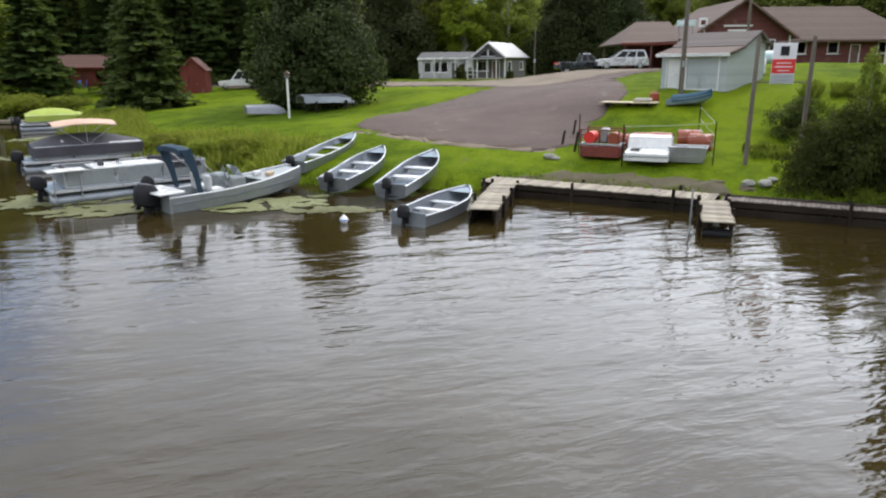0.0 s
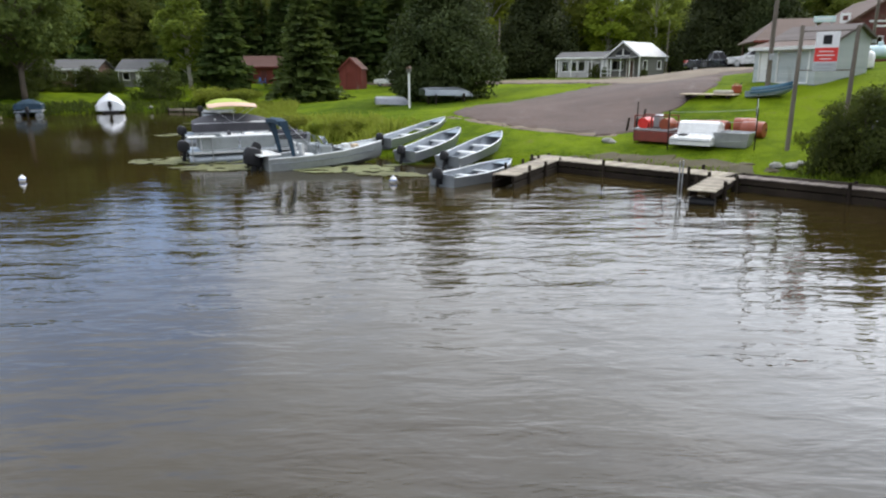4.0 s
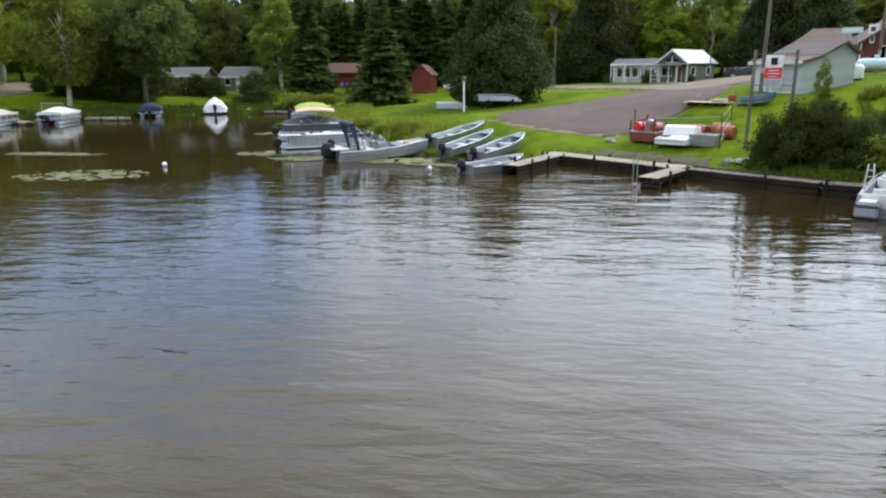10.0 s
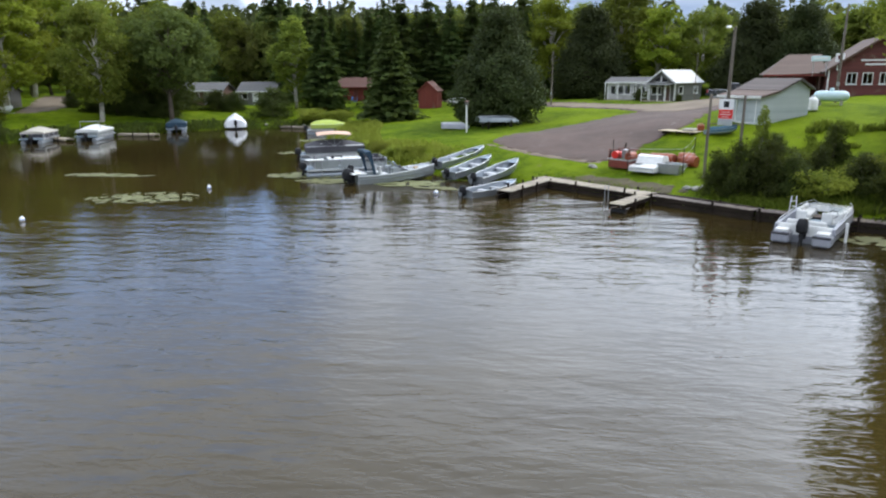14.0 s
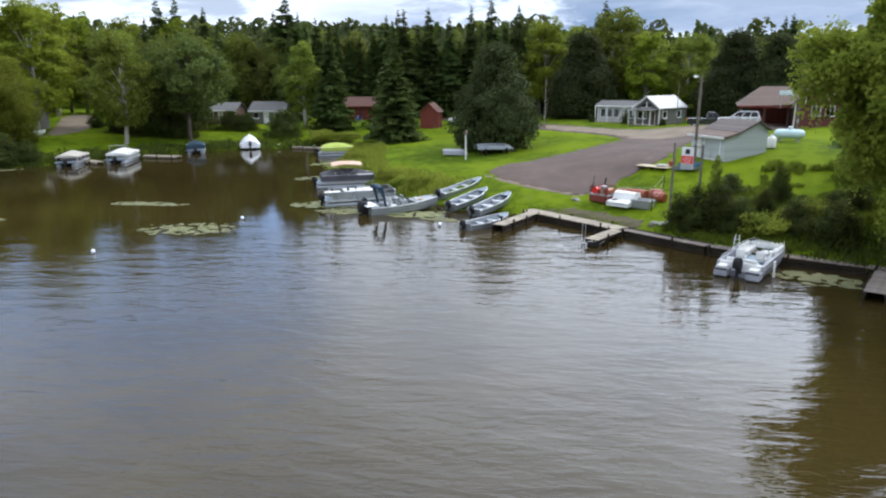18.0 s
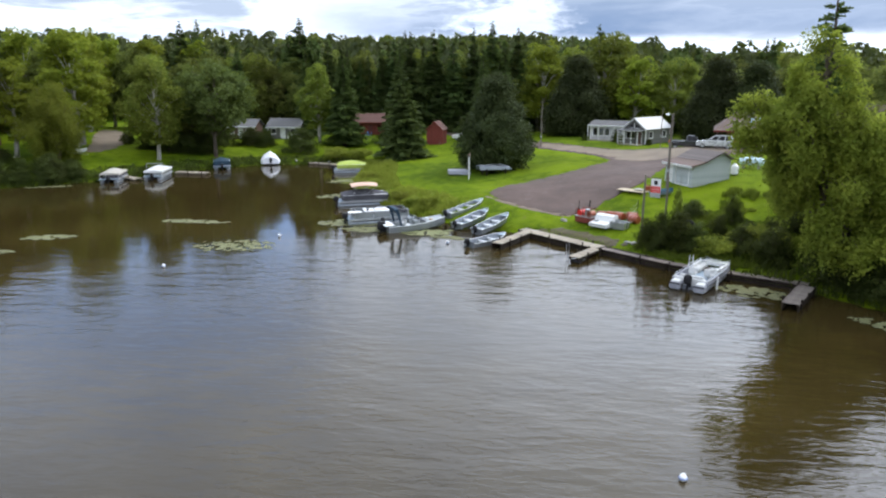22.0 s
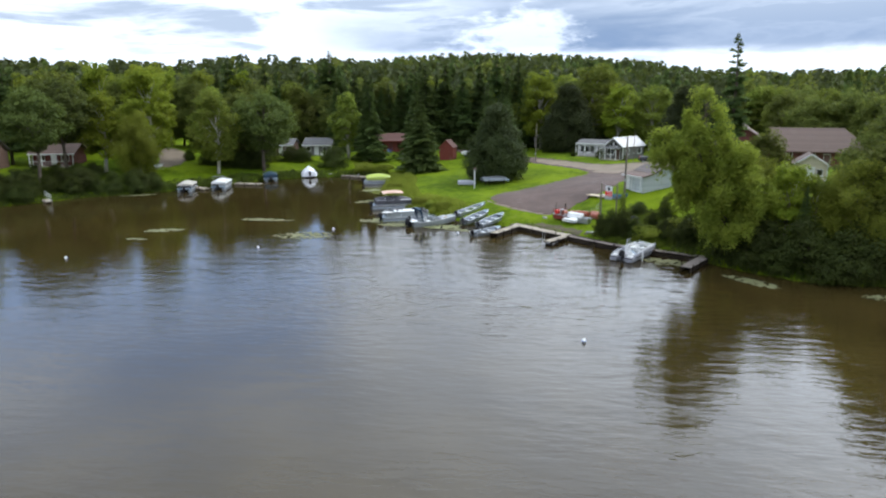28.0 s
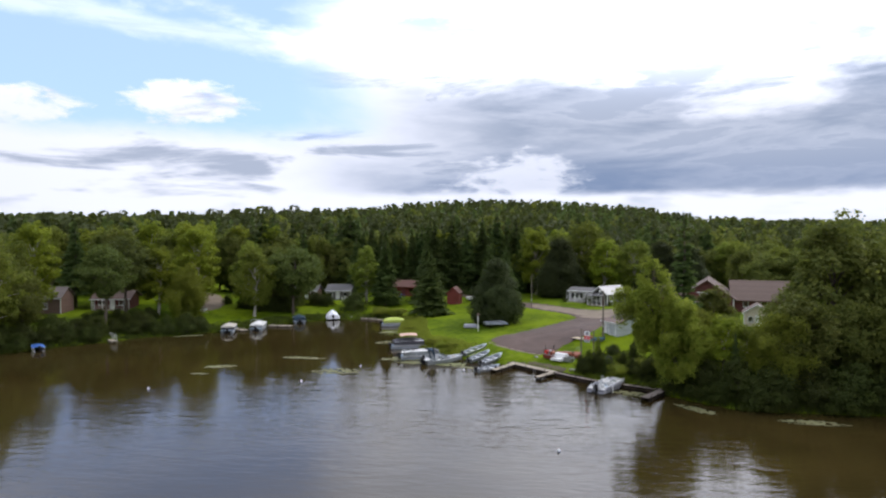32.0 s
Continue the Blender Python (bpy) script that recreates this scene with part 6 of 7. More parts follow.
# moored boats, from the near dock round the bay
def deck_boat(stern, heading, L=6.2, beam=2.35):
    """An open white deck boat: a broad closed hull, two stern pads beside the motor, seats along a low coaming."""
    boat = thing("deck_boat", "open white deck boat with grey seats moored by the bank", "boat", "", pose(stern[0], stern[1], 0, 0, -0.6, heading))
    half = lambda u: beam / 2 * (1 - 0.38 * max(u - 0.6, 0) ** 2 / 0.16)
    lip = lambda u: 0.74 + 0.10 * u
    rings = [[(0.5 + (L - 0.5) * u, s * half(u) * k, z0 + (0.12 * max(u - 0.6, 0) if z0 < 0.3 else 0)) for s, k, z0 in
              ((1, 1.0, lip(u)), (1, 1.02, 0.45), (1, 0.93, 0.08), (1, 0.7, -0.12), (-1, 0.7, -0.12), (-1, 0.93, 0.08), (-1, 1.02, 0.45), (-1, 1.0, lip(u)), (-1, 0.90, lip(u)), (-1, 0.88, 0.32), (1, 0.88, 0.32), (1, 0.90, lip(u)))] for u in np.linspace(0, 1, 12)]
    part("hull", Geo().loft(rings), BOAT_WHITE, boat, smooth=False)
    for s in (-1, 1):
        part("stripe", Geo().tube([(0.5 + (L - 0.5) * u, s * (half(u) * 1.02 + 0.005), 0.45) for u in np.linspace(0, 0.97, 12)], 0.03, 6), DARK_CANVAS, boat)
        part("grab_rail", Geo().tube([(0.6, s * half(0) * 0.95, lip(0))] + [(0.5 + (L - 0.5) * u, s * half(u) * 0.95, lip(u) + 0.14) for u in np.linspace(0.08, 0.95, 9)] + [(L - 0.05, s * half(1) * 0.95, lip(1))], 0.018, 6), PALE_METAL, boat)
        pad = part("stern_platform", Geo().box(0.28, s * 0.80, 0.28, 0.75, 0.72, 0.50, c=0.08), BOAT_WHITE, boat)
        part("stern_band", Geo().box(-0.10, s * 0.80, 0.45, 0.03, 0.70, 0.11), DARK_CANVAS, pad, "dark stern band")
        part("stern_pad", Geo().box(0.26, s * 0.80, 0.57, 0.55, 0.52, 0.09, c=0.03), VINYL, pad, "white stern cushion")
        side = part("side_seat", Geo().box(L * 0.72, s * 0.72, 0.50, 1.8, 0.50, 0.34, c=0.06), VINYL, boat)
        part("seat_back", Geo().box(L * 0.70, s * 0.93, 0.78, 1.7, 0.16, 0.32, c=0.05), GELCOAT, side)
        chair = part("helm_chair", Geo().box(L * 0.40, s * 0.52, 0.60, 0.5, 0.48, 0.16, c=0.05).box(L * 0.40 - 0.24, s * 0.52, 0.86, 0.13, 0.46, 0.44, c=0.05), VINYL, boat)
        part("chair_post", Geo().tube([(L * 0.40, s * 0.52, 0.32), (L * 0.40, s * 0.52, 0.56)], 0.05, 8), STEEL, chair)
    part("bow_deck", Geo().loft([[(0.5 + (L - 0.5) * u, -half(u) * 0.96, lip(u) - 0.30), (0.5 + (L - 0.5) * u, half(u) * 0.96, lip(u) - 0.30), (0.5 + (L - 0.5) * u, half(u) * 0.96, lip(u) - 0.03), (0.5 + (L - 0.5) * u, -half(u) * 0.96, lip(u) - 0.03)] for u in (0.86, 0.92, 0.97, 1.005)]), GELCOAT, boat)
    part("floor", Geo().box(L * 0.52, 0, 0.335, L * 0.78, beam * 0.72, 0.03), BLUE_LINER, boat)
    part("transom", Geo().box(0.62, 0, 0.40, 0.10, beam * 0.9, 0.75), GELCOAT, boat)
    part("stern_bench", Geo().box(1.02, 0, 0.52, 0.55, beam * 0.66, 0.36, c=0.06).box(0.76, 0, 0.80, 0.16, beam * 0.66, 0.30, c=0.05), VINYL, boat)
    console = part("helm_console", Geo().box(L * 0.52, -0.62, 0.65, 0.45, 0.6, 0.62, c=0.05), GELCOAT, boat)
    part("steering_wheel", Geo().tube([(L * 0.52 - 0.28, -0.62 + 0.17 * math.cos(a), 0.92 + 0.17 * math.sin(a)) for a in np.linspace(0, 2 * math.pi, 14)], 0.016, 5, False), BLACK, console)
    part("windscreen", Geo().put([(L * 0.55, -0.9, 0.95), (L * 0.55, -0.34, 0.95), (L * 0.535, -0.36, 1.18), (L * 0.535, -0.88, 1.18), (L * 0.55 - 0.012, -0.9, 0.95), (L * 0.55 - 0.012, -0.34, 0.95), (L * 0.535 - 0.012, -0.36, 1.18), (L * 0.535 - 0.012, -0.88, 1.18)],
                                 [(0, 1, 2, 3), (7, 6, 5, 4), (0, 4, 5, 1), (1, 5, 6, 2), (2, 6, 7, 3), (3, 7, 4, 0)]), PANE, console)
    outboard(boat, 0.30, 0, 0.40, 8, 1.25, BLACK, False)
    return boat


deck_boat((16.1, 14.75), 72)
near_pontoon = pontoon_boat((-15.3, 25.4), 40, 6.2, "grey pontoon boat with a white seat cover and rear table", cover=None, seats=DARK_CANVAS, fence_mat=GREY_HULL)
part("seat_cover", Geo().box(2.9, -0.55, 1.22, 2.6, 0.9, 0.10, c=0.05).box(2.9, 0.5, 1.15, 2.4, 0.7, 0.10, c=0.05), GELCOAT, near_pontoon)
part("rear_table", Geo().box(0.6, -1.05, 1.26, 1.3, 0.8, 0.06, c=0.03), GELCOAT, near_pontoon)
for leg_x in (0.15, 1.05):
    part("table_leg", Geo().tube([(leg_x, -1.3, 0.1), (leg_x, -1.3, 1.25)], 0.03, 6), STEEL, near_pontoon)
pontoon_boat((-21.0, 33.4), 36, 5.8, "pontoon boat with a faded coral canopy and dark cover", canopy=CORAL_CANVAS, canopy_at=(0.25, 0.75), cover=DARK_CANVAS)
pontoon_boat((-35.2, 56.6), 32, 5.0, "pontoon boat under a lime green cover by the bank", cover=LIME_CANVAS)
pontoon_boat((-54.2, 40.4), 118, 5.8, "white pontoon boat under a pale cover, moored at a small dock", cover=BOAT_COVER, arch=True, fence_mat=GREY_HULL, drape=0.98)
pontoon_boat((-57.6, 36.2), 122, 5.2, "pontoon boat under a cream canvas cover", cover=CREAM_CANVAS, fence_mat=DARK_CANVAS, drape=1.04)
pontoon_boat((-52.4, 52.6), 130, 4.6, "small pontoon boat under a dark blue cover", cover=NAVY)

wrapped = thing("wrapped_boat", "boat sealed in white shrink wrap, moored in the bay", "boat", "", pose(-49.0, 60.2, 0, 0, 0, 129))
sheet = []
for k, (x, half, ridge, low) in enumerate(((0.0, 1.25, 1.4, 0.25), (0.5, 1.5, 1.95, 0.2), (1.8, 1.5, 2.15, 0.2), (3.2, 1.3, 1.9, 0.25), (4.4, 0.7, 1.5, 0.4), (5.2, 0.12, 1.1, 0.7))):
    sheet.append([(x, half * 0.96, low), (x, half, low + 0.55), (x, half * 0.62, low + 0.6 + (ridge - low - 0.6) * 0.55), (x, 0, ridge), (x, -half * 0.62, low + 0.6 + (ridge - low - 0.6) * 0.55), (x, -half, low + 0.55), (x, -half * 0.96, low)])
part("shrink_wrap", Geo().loft(sheet), TARP_WHITE, wrapped)
part("hull", Geo().loft([[(x, h * c, z_) for c, z_ in ((-1, 0.3), (-0.8, -0.1), (0, -0.25), (0.8, -0.1), (1, 0.3))] for x, h in ((0.02, 0.9), (2.5, 1.1), (4.2, 0.7), (5.1, 0.1))]), BLACK, wrapped)
outboard(wrapped, -0.02, 0, 0.5, 10, 1.2, BLACK, False)

blue_boat = thing("covered_boat", "low blue boat at the bank with a white stern", "boat", "", pose(-72.0, 8.6, 0, 0, 0, 150))
shell, shape = hull_geo(4.8, 1.9, 0.8)
part("hull", shell, GELCOAT, blue_boat, smooth=True)
part("cover", Geo().loft([[(4.8 * u, shape(u)[0] * c * 1.02, shape(u)[2] + 0.02 + 0.35 * (1 - abs(c) ** 1.5) * math.sin(math.pi * min(u * 1.1 + 0.1, 1))) for c in np.linspace(-1, 1, 9)] for u in np.linspace(0.08, 0.97, 8)], closed=False), BLUE_PLASTIC, blue_boat, smooth=True)
outboard(blue_boat, -0.02, 0, 0.5, 10, 1.0, BLACK, False)


def upturned_boat(x, y, turn, L, label, mat, lean=0.0, lift=0.0):
    boat = thing("upturned_rowboat", label, "boat", "rowboats on the lawn", pose(x, y, at(x, y) + lift, 180 + lean, 0, turn))
    shell, shape_ = hull_geo(L, 1.45, 0.6, 0.2)
    shell.move(pose(0, 0, -0.50))
    part("hull", shell, mat, boat, smooth=True)
    part("keel_strip", Geo().tube([(L * u, 0, shape_(u)[1] - 0.51) for u in np.linspace(0.02, 0.95, 10)], 0.018, 5), STEEL, boat)
    return boat


upturned_boat(-10.5, 50.2, 42, 4.7, "upturned aluminium rowboat lying beside the cedar", ALUMINIUM, 0, 0.75)
rack = thing("boat_rack", "low timber rack under an upturned rowboat", "rack", "", pose(-8.85, 51.7, at(-8.85, 51.7), 0, 0, 42))
for px in (-1.3, 1.3):
    part("rack_bar", Geo().box(px, 0, 0.70, 0.12, 1.6, 0.12), TIMBER, rack)
    for py in (-0.7, 0.7):
        part("rack_leg", Geo().box(px, py, 0.25, 0.12, 0.12, 0.85), TIMBER, rack)
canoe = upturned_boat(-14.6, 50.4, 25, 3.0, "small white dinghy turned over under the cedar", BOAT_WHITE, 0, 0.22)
tarped = thing("tarp_covered_boat", "boat under a dark blue tarpaulin beside the shed", "boat", "", pose(11.7, 36.4, at(12.2, 36.1) - 0.1, 0, -4, -22) @ Matrix.Scale(0.62, 4))
shell, shape_ = hull_geo(3.6, 1.5, 0.6)
part("hull", shell.move(pose(0, 0, 0.2)), BLUE_LINER, tarped, smooth=True)
part("tarpaulin", Geo().loft([[(3.6 * u, shape_(u)[0] * c * 1.08, shape_(u)[2] + 0.22 - (0.25 if abs(c) > 0.98 else 0) + 0.30 * (1 - abs(c) ** 1.3)) for c in np.linspace(-1, 1, 11)] for u in np.linspace(0.12, 1.0, 8)], closed=False), TARP_BLUE, tarped, smooth=True)


# ---- docks and shore ----
DOCK_TOP = 0.52


def deck_run(name, label, a, b, width, plank_w=0.14, posts=1.9, skirt=True, top=DOCK_TOP, rails=True, plank_mat=PLANK, post_up=0.12, beam_mat=TIMBER):
    """A plank deck from a to b on posts: beams along it, planks across it."""
    L = math.dist(a, b)
    turn = math.degrees(math.atan2(b[1] - a[1], b[0] - a[0]))
    dock = thing(name, label, "dock", "wooden docks", pose(a[0], a[1], 0, 0, 0, turn))
    for s in (-1, 1):
        part("beam", Geo().box(L / 2, s * (width / 2 - 0.06), top - 0.16, L, 0.10, 0.20), beam_mat, dock)
        # Skirts in the darkened timber stand in for shade under the deck.
        if skirt:
            part("skirt_board", Geo().box(L / 2, s * (width / 2 - 0.035), top - 0.42, L, 0.05, 0.24), TIMBER, dock)
        for k in range(int(L / posts) + 1):
            x0 = min(0.15 + k * posts, L - 0.1)
            tall = top + post_up * (1 if s < 0 else 0.55) + 0.06 * ((k * 7) % 3)
            part("post", Geo().tube([(x0, s * (width / 2 + 0.045), -1.0), (x0 + 0.01, s * (width / 2 + 0.045), tall)], [0.07, 0.06], 8), TIMBER, dock, smooth=True)
    n = int(L / plank_w)
    shared = None
    for k in range(n):
        if shared is None:
            ob = part("plank", Geo().box(0, 0, 0, plank_w - 0.014, width + 0.04, 0.038, c=0.006), plank_mat, dock)
            shared = ob.data
        else:
            ob = new("plank", shared)
            ob.parent = dock
        ob.matrix_basis = pose(plank_w * (k + 0.5), 0.03 * math.sin(k * 2.3), top - 0.03 + 0.006 * math.sin(k * 5.1), 0.6 * math.sin(k * 1.7), 0, 0.8 * math.sin(k * 3.1))
    return dock


deck_run("boat_dock", "pale plank dock with posts beside a moored fishing boat", (2.35, 26.2), (1.15, 20.9), 0.9)
deck_run("shore_boardwalk", "weathered plank boardwalk along the grassy shore", (1.7, 27.0), (9.3, 22.75), 1.2, posts=3.6)
deck_run("shore_boardwalk", "narrow plank boardwalk held by dark timber along the bank", (9.4, 22.6), (14.6, 19.85), 0.7, posts=3.6, plank_mat=PLANK_DARK)
deck_run("shore_boardwalk", "narrow plank boardwalk behind the moored pontoon boat", (14.65, 19.85), (23.6, 17.7), 0.75, posts=4.2, plank_mat=PLANK_DARK)
deck_run("boat_dock", "plank dock reaching out from the boardwalk's end", (23.3, 17.2), (22.0, 12.9), 0.95, plank_mat=PLANK_DARK)
pier_dock = deck_run("floating_pier", "short plank pier with a ladder reaching into the lake", (8.95, 22.2), (7.85, 19.0), 0.85, post_up=0.15, skirt=False)
part("ladder", Geo().tube([(3.2, -0.75, -0.6), (3.2, -0.75, 1.1), (3.2, -0.75, 1.35)], 0.025, 6).tube([(2.8, -0.75, -0.6), (2.8, -0.75, 1.35)], 0.025, 6).box(3.0, -0.75, 0.1, 0.4, 0.05, 0.04).box(3.0, -0.75, -0.2, 0.4, 0.05, 0.04), STEEL, pier_dock)
part("pier_float", Geo().tube([(3.0, -0.4, 0.06), (3.0, 0.4, 0.06)], 0.16, 10), BLACK, pier_dock)
bulkhead = thing("bulkhead_log", "long dark log laid along the bank", "log", "", pose(9.6, 23.0, 0))
part("log", Geo().tube([(0, 0, 0.40), (2.6, -1.45, 0.42), (5.2, -2.75, 0.40)], [0.16, 0.17, 0.15], 10), TIMBER, bulkhead, smooth=True)

ladder_frame = thing("ladder_frame", "white pipe ladder frame standing beside the deck boat", "ladder", "", pose(16.15, 19.35, DOCK_TOP, 0, 0, 20))
for px in (-0.22, 0.22):
    part("rail", Geo().tube([(px, 0, -0.6), (px * 0.5, 0, 0.85)], 0.028, 6), WHITE, ladder_frame)
for pz in (0.1, 0.35, 0.6):
    part("rung", Geo().tube([(-0.17, 0, pz), (0.17, 0, pz)], 0.018, 6), WHITE, ladder_frame)
mooring = thing("mooring_post", "short white mooring post in the water beside the deck boat", "post", "", pose(17.95, 15.9, 0))
part("shaft", Geo().tube([(0, 0, -1.2), (0, 0, 0.8)], 0.06, 8), WHITE, mooring)
part("cap", Geo().tube([(0, 0, 0.8), (0, 0, 0.86)], [0.075, 0.05], 8), WHITE, mooring)

# far docks round the bay
for a, b, w_ in (((-59.4, 40.4), (-55.6, 39.4), 1.1), ((-56.0, 46.8), (-50.8, 47.6), 1.2), ((-51.6, 61.6), (-53.8, 58.4), 1.1), ((-44.0, 63.8), (-37.5, 62.8), 1.0), ((-38.6, 64.4), (-33.6, 61.2), 1.2), ((-72.6, 22.0), (-68.2, 19.8), 0.9)):
    deck_run("small_dock", "small grey plank dock on the far bank", a, b, w_, 0.2, 2.2, False, 0.36, beam_mat=PLANK)
rail_dock = thing("dock_railing", "white pipe railing along a small dock", "railing", "", pose(-71.8, 21.6, 0.44, 0, 0, -26))
for k in range(4):
    part("railing_post", Geo().tube([(k * 1.35, 0.3, 0), (k * 1.35, 0.3, 0.95)], 0.03, 6), WHITE, rail_dock)
part("railing_bar", Geo().tube([(0, 0.3, 0.95), (4.05, 0.3, 0.95)], 0.028, 6).tube([(0, 0.3, 0.5), (4.05, 0.3, 0.5)], 0.022, 6), WHITE, rail_dock)


def buoy(x, y, r=0.14, label="small white mooring buoy floating on the lake"):
    ob = thing("mooring_buoy", label, "buoy", "mooring buoys", pose(x, y, 0.03))
    part("ball", Geo().ball(0, 0, r * 0.5, r, r, r, 14, 10), GELCOAT, ob, smooth=True)
    part("neck", Geo().tube([(0, 0, r * 1.4), (0, 0, r * 1.75)], [r * 0.32, r * 0.26], 8), GELCOAT, ob)
    part("band", Geo().tube([(r * 1.005 * math.cos(a), r * 1.005 * math.sin(a), r * 0.5) for a in np.linspace(0, 2 * math.pi, 15)], 0.02, 5, False), BLUE_PLASTIC, ob)


for x, y in ((-18.05, 18.3), (-3.3, 21.4), (-35.3, -3.9), (-20.2, 6.8), (17.0, -7.9)):
    buoy(x, y)


def lily_mat(cx, cy, rx, ry, turn, count, seed, label="raft of floating lily pads and pale weed"):
    """Many small floating leaves, densest in the middle, with an uneven edge."""
    r_ = np.random.default_rng(seed)
    v, f = [], []
    ca, sa = math.cos(radians(turn)), math.sin(radians(turn))
    tries = r_.normal(size=(count * 2, 2)) * 0.5
    places = np.stack([cx + rx * tries[:, 0] * ca - ry * tries[:, 1] * sa, cy + rx * tries[:, 0] * sa + ry * tries[:, 1] * ca], 1)
    afloat = shore_distance(places[:, 0], places[:, 1]) < -0.1
    for (x, y), (px, py), wet in zip(tries, places, afloat):
        edge = 1 + 0.35 * noise.noise((x * 2.5 + seed, y * 2.5, 1.0))
        if not wet or math.hypot(x, y) > edge or noise.noise((x * rx * 1.7, y * ry * 1.7, seed)) < -0.08:
            continue
        r, a0, z = r_.uniform(0.07, 0.19), r_.uniform(0, 6.28), r_.uniform(0.008, 0.03)
        k = len(v)
        v += [(px + r * math.cos(a0 + j * 0.86), py + r * r_.uniform(0.85, 1.05) * math.sin(a0 + j * 0.86), z + r_.uniform(0, 0.012)) for j in range(7)] + [(px, py, z + 0.004)]
        f += [(k + j, k + j + 1, k + 7) for j in range(6)]
    ob = new("lily_pads", raw("lily_pads", v, f, LILY))
    return tagged(ob, label, "water plants", "lily pads", "stuff")


for n, (cx, cy, rx, ry, turn, count) in enumerate(((-29.5, 20.7, 3.4, 0.8, 15, 1200), (-36.8, 10.6, 2.4, 0.9, 30, 900), (-35.9, 5.5, 1.2, 0.5, 10, 300), (-19.4, 14.2, 3.4, 2.0, 20, 480), (-15.2, 25.6, 3.2, 1.5, 20, 1500),
                                                   (-12.0, 23.6, 2.6, 1.1, 15, 1400), (-6.4, 24.6, 2.4, 1.2, 25, 1100), (-4.0, 23.4, 1.6, 0.6, 0, 400), (20.0, 16.2, 2.2, 1.3, -10, 800), (27.5, 11.6, 2.4, 0.8, -35, 500),
                                                   (38.5, 10.6, 3.0, 0.9, 10, 500), (-62.5, 31.0, 3.0, 0.7, 40, 500), (-29.0, 50.0, 3.0, 1.2, 50, 500), (-24.5, 38.5, 2.2, 1.2, 45, 400))):
    lily_mat(cx, cy, rx, ry, turn, count, 40 + n)


def blades(name, label, spots, tall, seed, mat=WEED, width=0.03):
    """Tufts of upright blades at the given places: each place (x, y, height factor)."""
    r_ = np.random.default_rng(seed)
    spots = np.asarray(spots)
    n = len(spots)
    z = ground_height(spots[:, 0], spots[:, 1])
    z = np.maximum(z, -0.1)
    h = tall * spots[:, 2] * r_.uniform(0.5, 1.25, n)
    a = r_.uniform(0, 2 * math.pi, n)
    lean = r_.normal(size=(n, 2)) * 0.28 * h[:, None]
    w_ = width * r_.uniform(0.6, 1.6, n)
    base = np.stack([spots[:, 0], spots[:, 1], z - 0.03], 1)
    side = np.stack([np.cos(a) * w_, np.sin(a) * w_, np.zeros(n)], 1)
    mid = base + np.stack([lean[:, 0] * 0.35, lean[:, 1] * 0.35, h * 0.6], 1)
    tip = base + np.stack([lean[:, 0], lean[:, 1], h], 1)
    pts = np.stack([base, mid + side, tip, mid - side], 1).reshape(-1, 3)
    ob = new(name, card_mesh(name, pts, np.arange(4 * n).reshape(-1, 4), mat))
    return tagged(ob, label, "plants", kind="stuff")


BEACHED = [((-2.1, 25.4), (-0.4, 29.8)), ((-4.5, 26.7), (-2.75, 30.9)), ((-6.7, 29.9), (-4.45, 34.4)), ((-10.15, 23.5), (-6.15, 27.7))]


def clear_of(p, a, b):
    """Distance of a place from the line between two others."""
    dx, dy = b[0] - a[0], b[1] - a[1]
    k = min(max(((p[0] - a[0]) * dx + (p[1] - a[1]) * dy) / (dx * dx + dy * dy), 0), 1)
    return math.hypot(p[0] - a[0] - k * dx, p[1] - a[1] - k * dy)


def along_shore(first, last, inland, per_metre, seed, patch=0.0):
    """Places for tufts along a stretch of the shore, named by its corner numbers."""
    r_ = np.random.default_rng(seed)
    out = []
    for (ax, ay), (bx, by) in zip(SHORE[first:last], SHORE[first + 1:last + 1]):
        L = math.dist((ax, ay), (bx, by))
        nx, ny = -(by - ay) / L, (bx - ax) / L
        for _ in range(int(L * per_metre)):
            u, d = r_.random(), inland * r_.random() ** 1.4 - 0.25
            x, y = ax + (bx - ax) * u + nx * d, ay + (by - ay) * u + ny * d
            k = 0.5 + noise.noise((x * 0.6, y * 0.6, 2.0)) * 0.9 + 0.4 * (1 - d / inland)
            if k > patch and all(clear_of((x, y), a, b) > 1.0 for a, b in BEACHED):
                out.append((x, y, max(k, 0.25)))
    return out


blades("shore_weeds", "tall yellow-green weeds along the bay shore", along_shore(14, 20, 5.5, 190, 3), 0.85, 4, width=0.045)
blades("bank_grass", "rough grass along the dock side of the lawn", along_shore(20, 26, 1.6, 160, 5), 0.26, 6, LAWN, width=0.025)
blades("far_bank_weeds", "rough green weeds along the far bank", along_shore(3, 14, 4.0, 110, 7), 0.75, 8, SHRUB, width=0.06)
blades("right_bank_weeds", "dense weeds under the willows on the bank", along_shore(26, 33, 4.5, 130, 9), 0.9, 10, SHRUB, width=0.05)
lawn = np.random.default_rng(33)
LX, LY = lawn.uniform(-9, 24, 26000), 24 + 16 * lawn.random(26000) ** 1.3
keep = (shore_distance(LX, LY) > 0.9) & ~((LX < 7) & (LY > 33.2 - 0.35 * LX)) & ~((LY > 39) & (LX < 20))
spots = np.stack([LX[keep], LY[keep], 0.6 + 0.8 * lawn.random(keep.sum())], 1)
blades("lawn_grass", "short uneven lawn grass near the water", spots, 0.05, 34, LAWN, width=0.012)

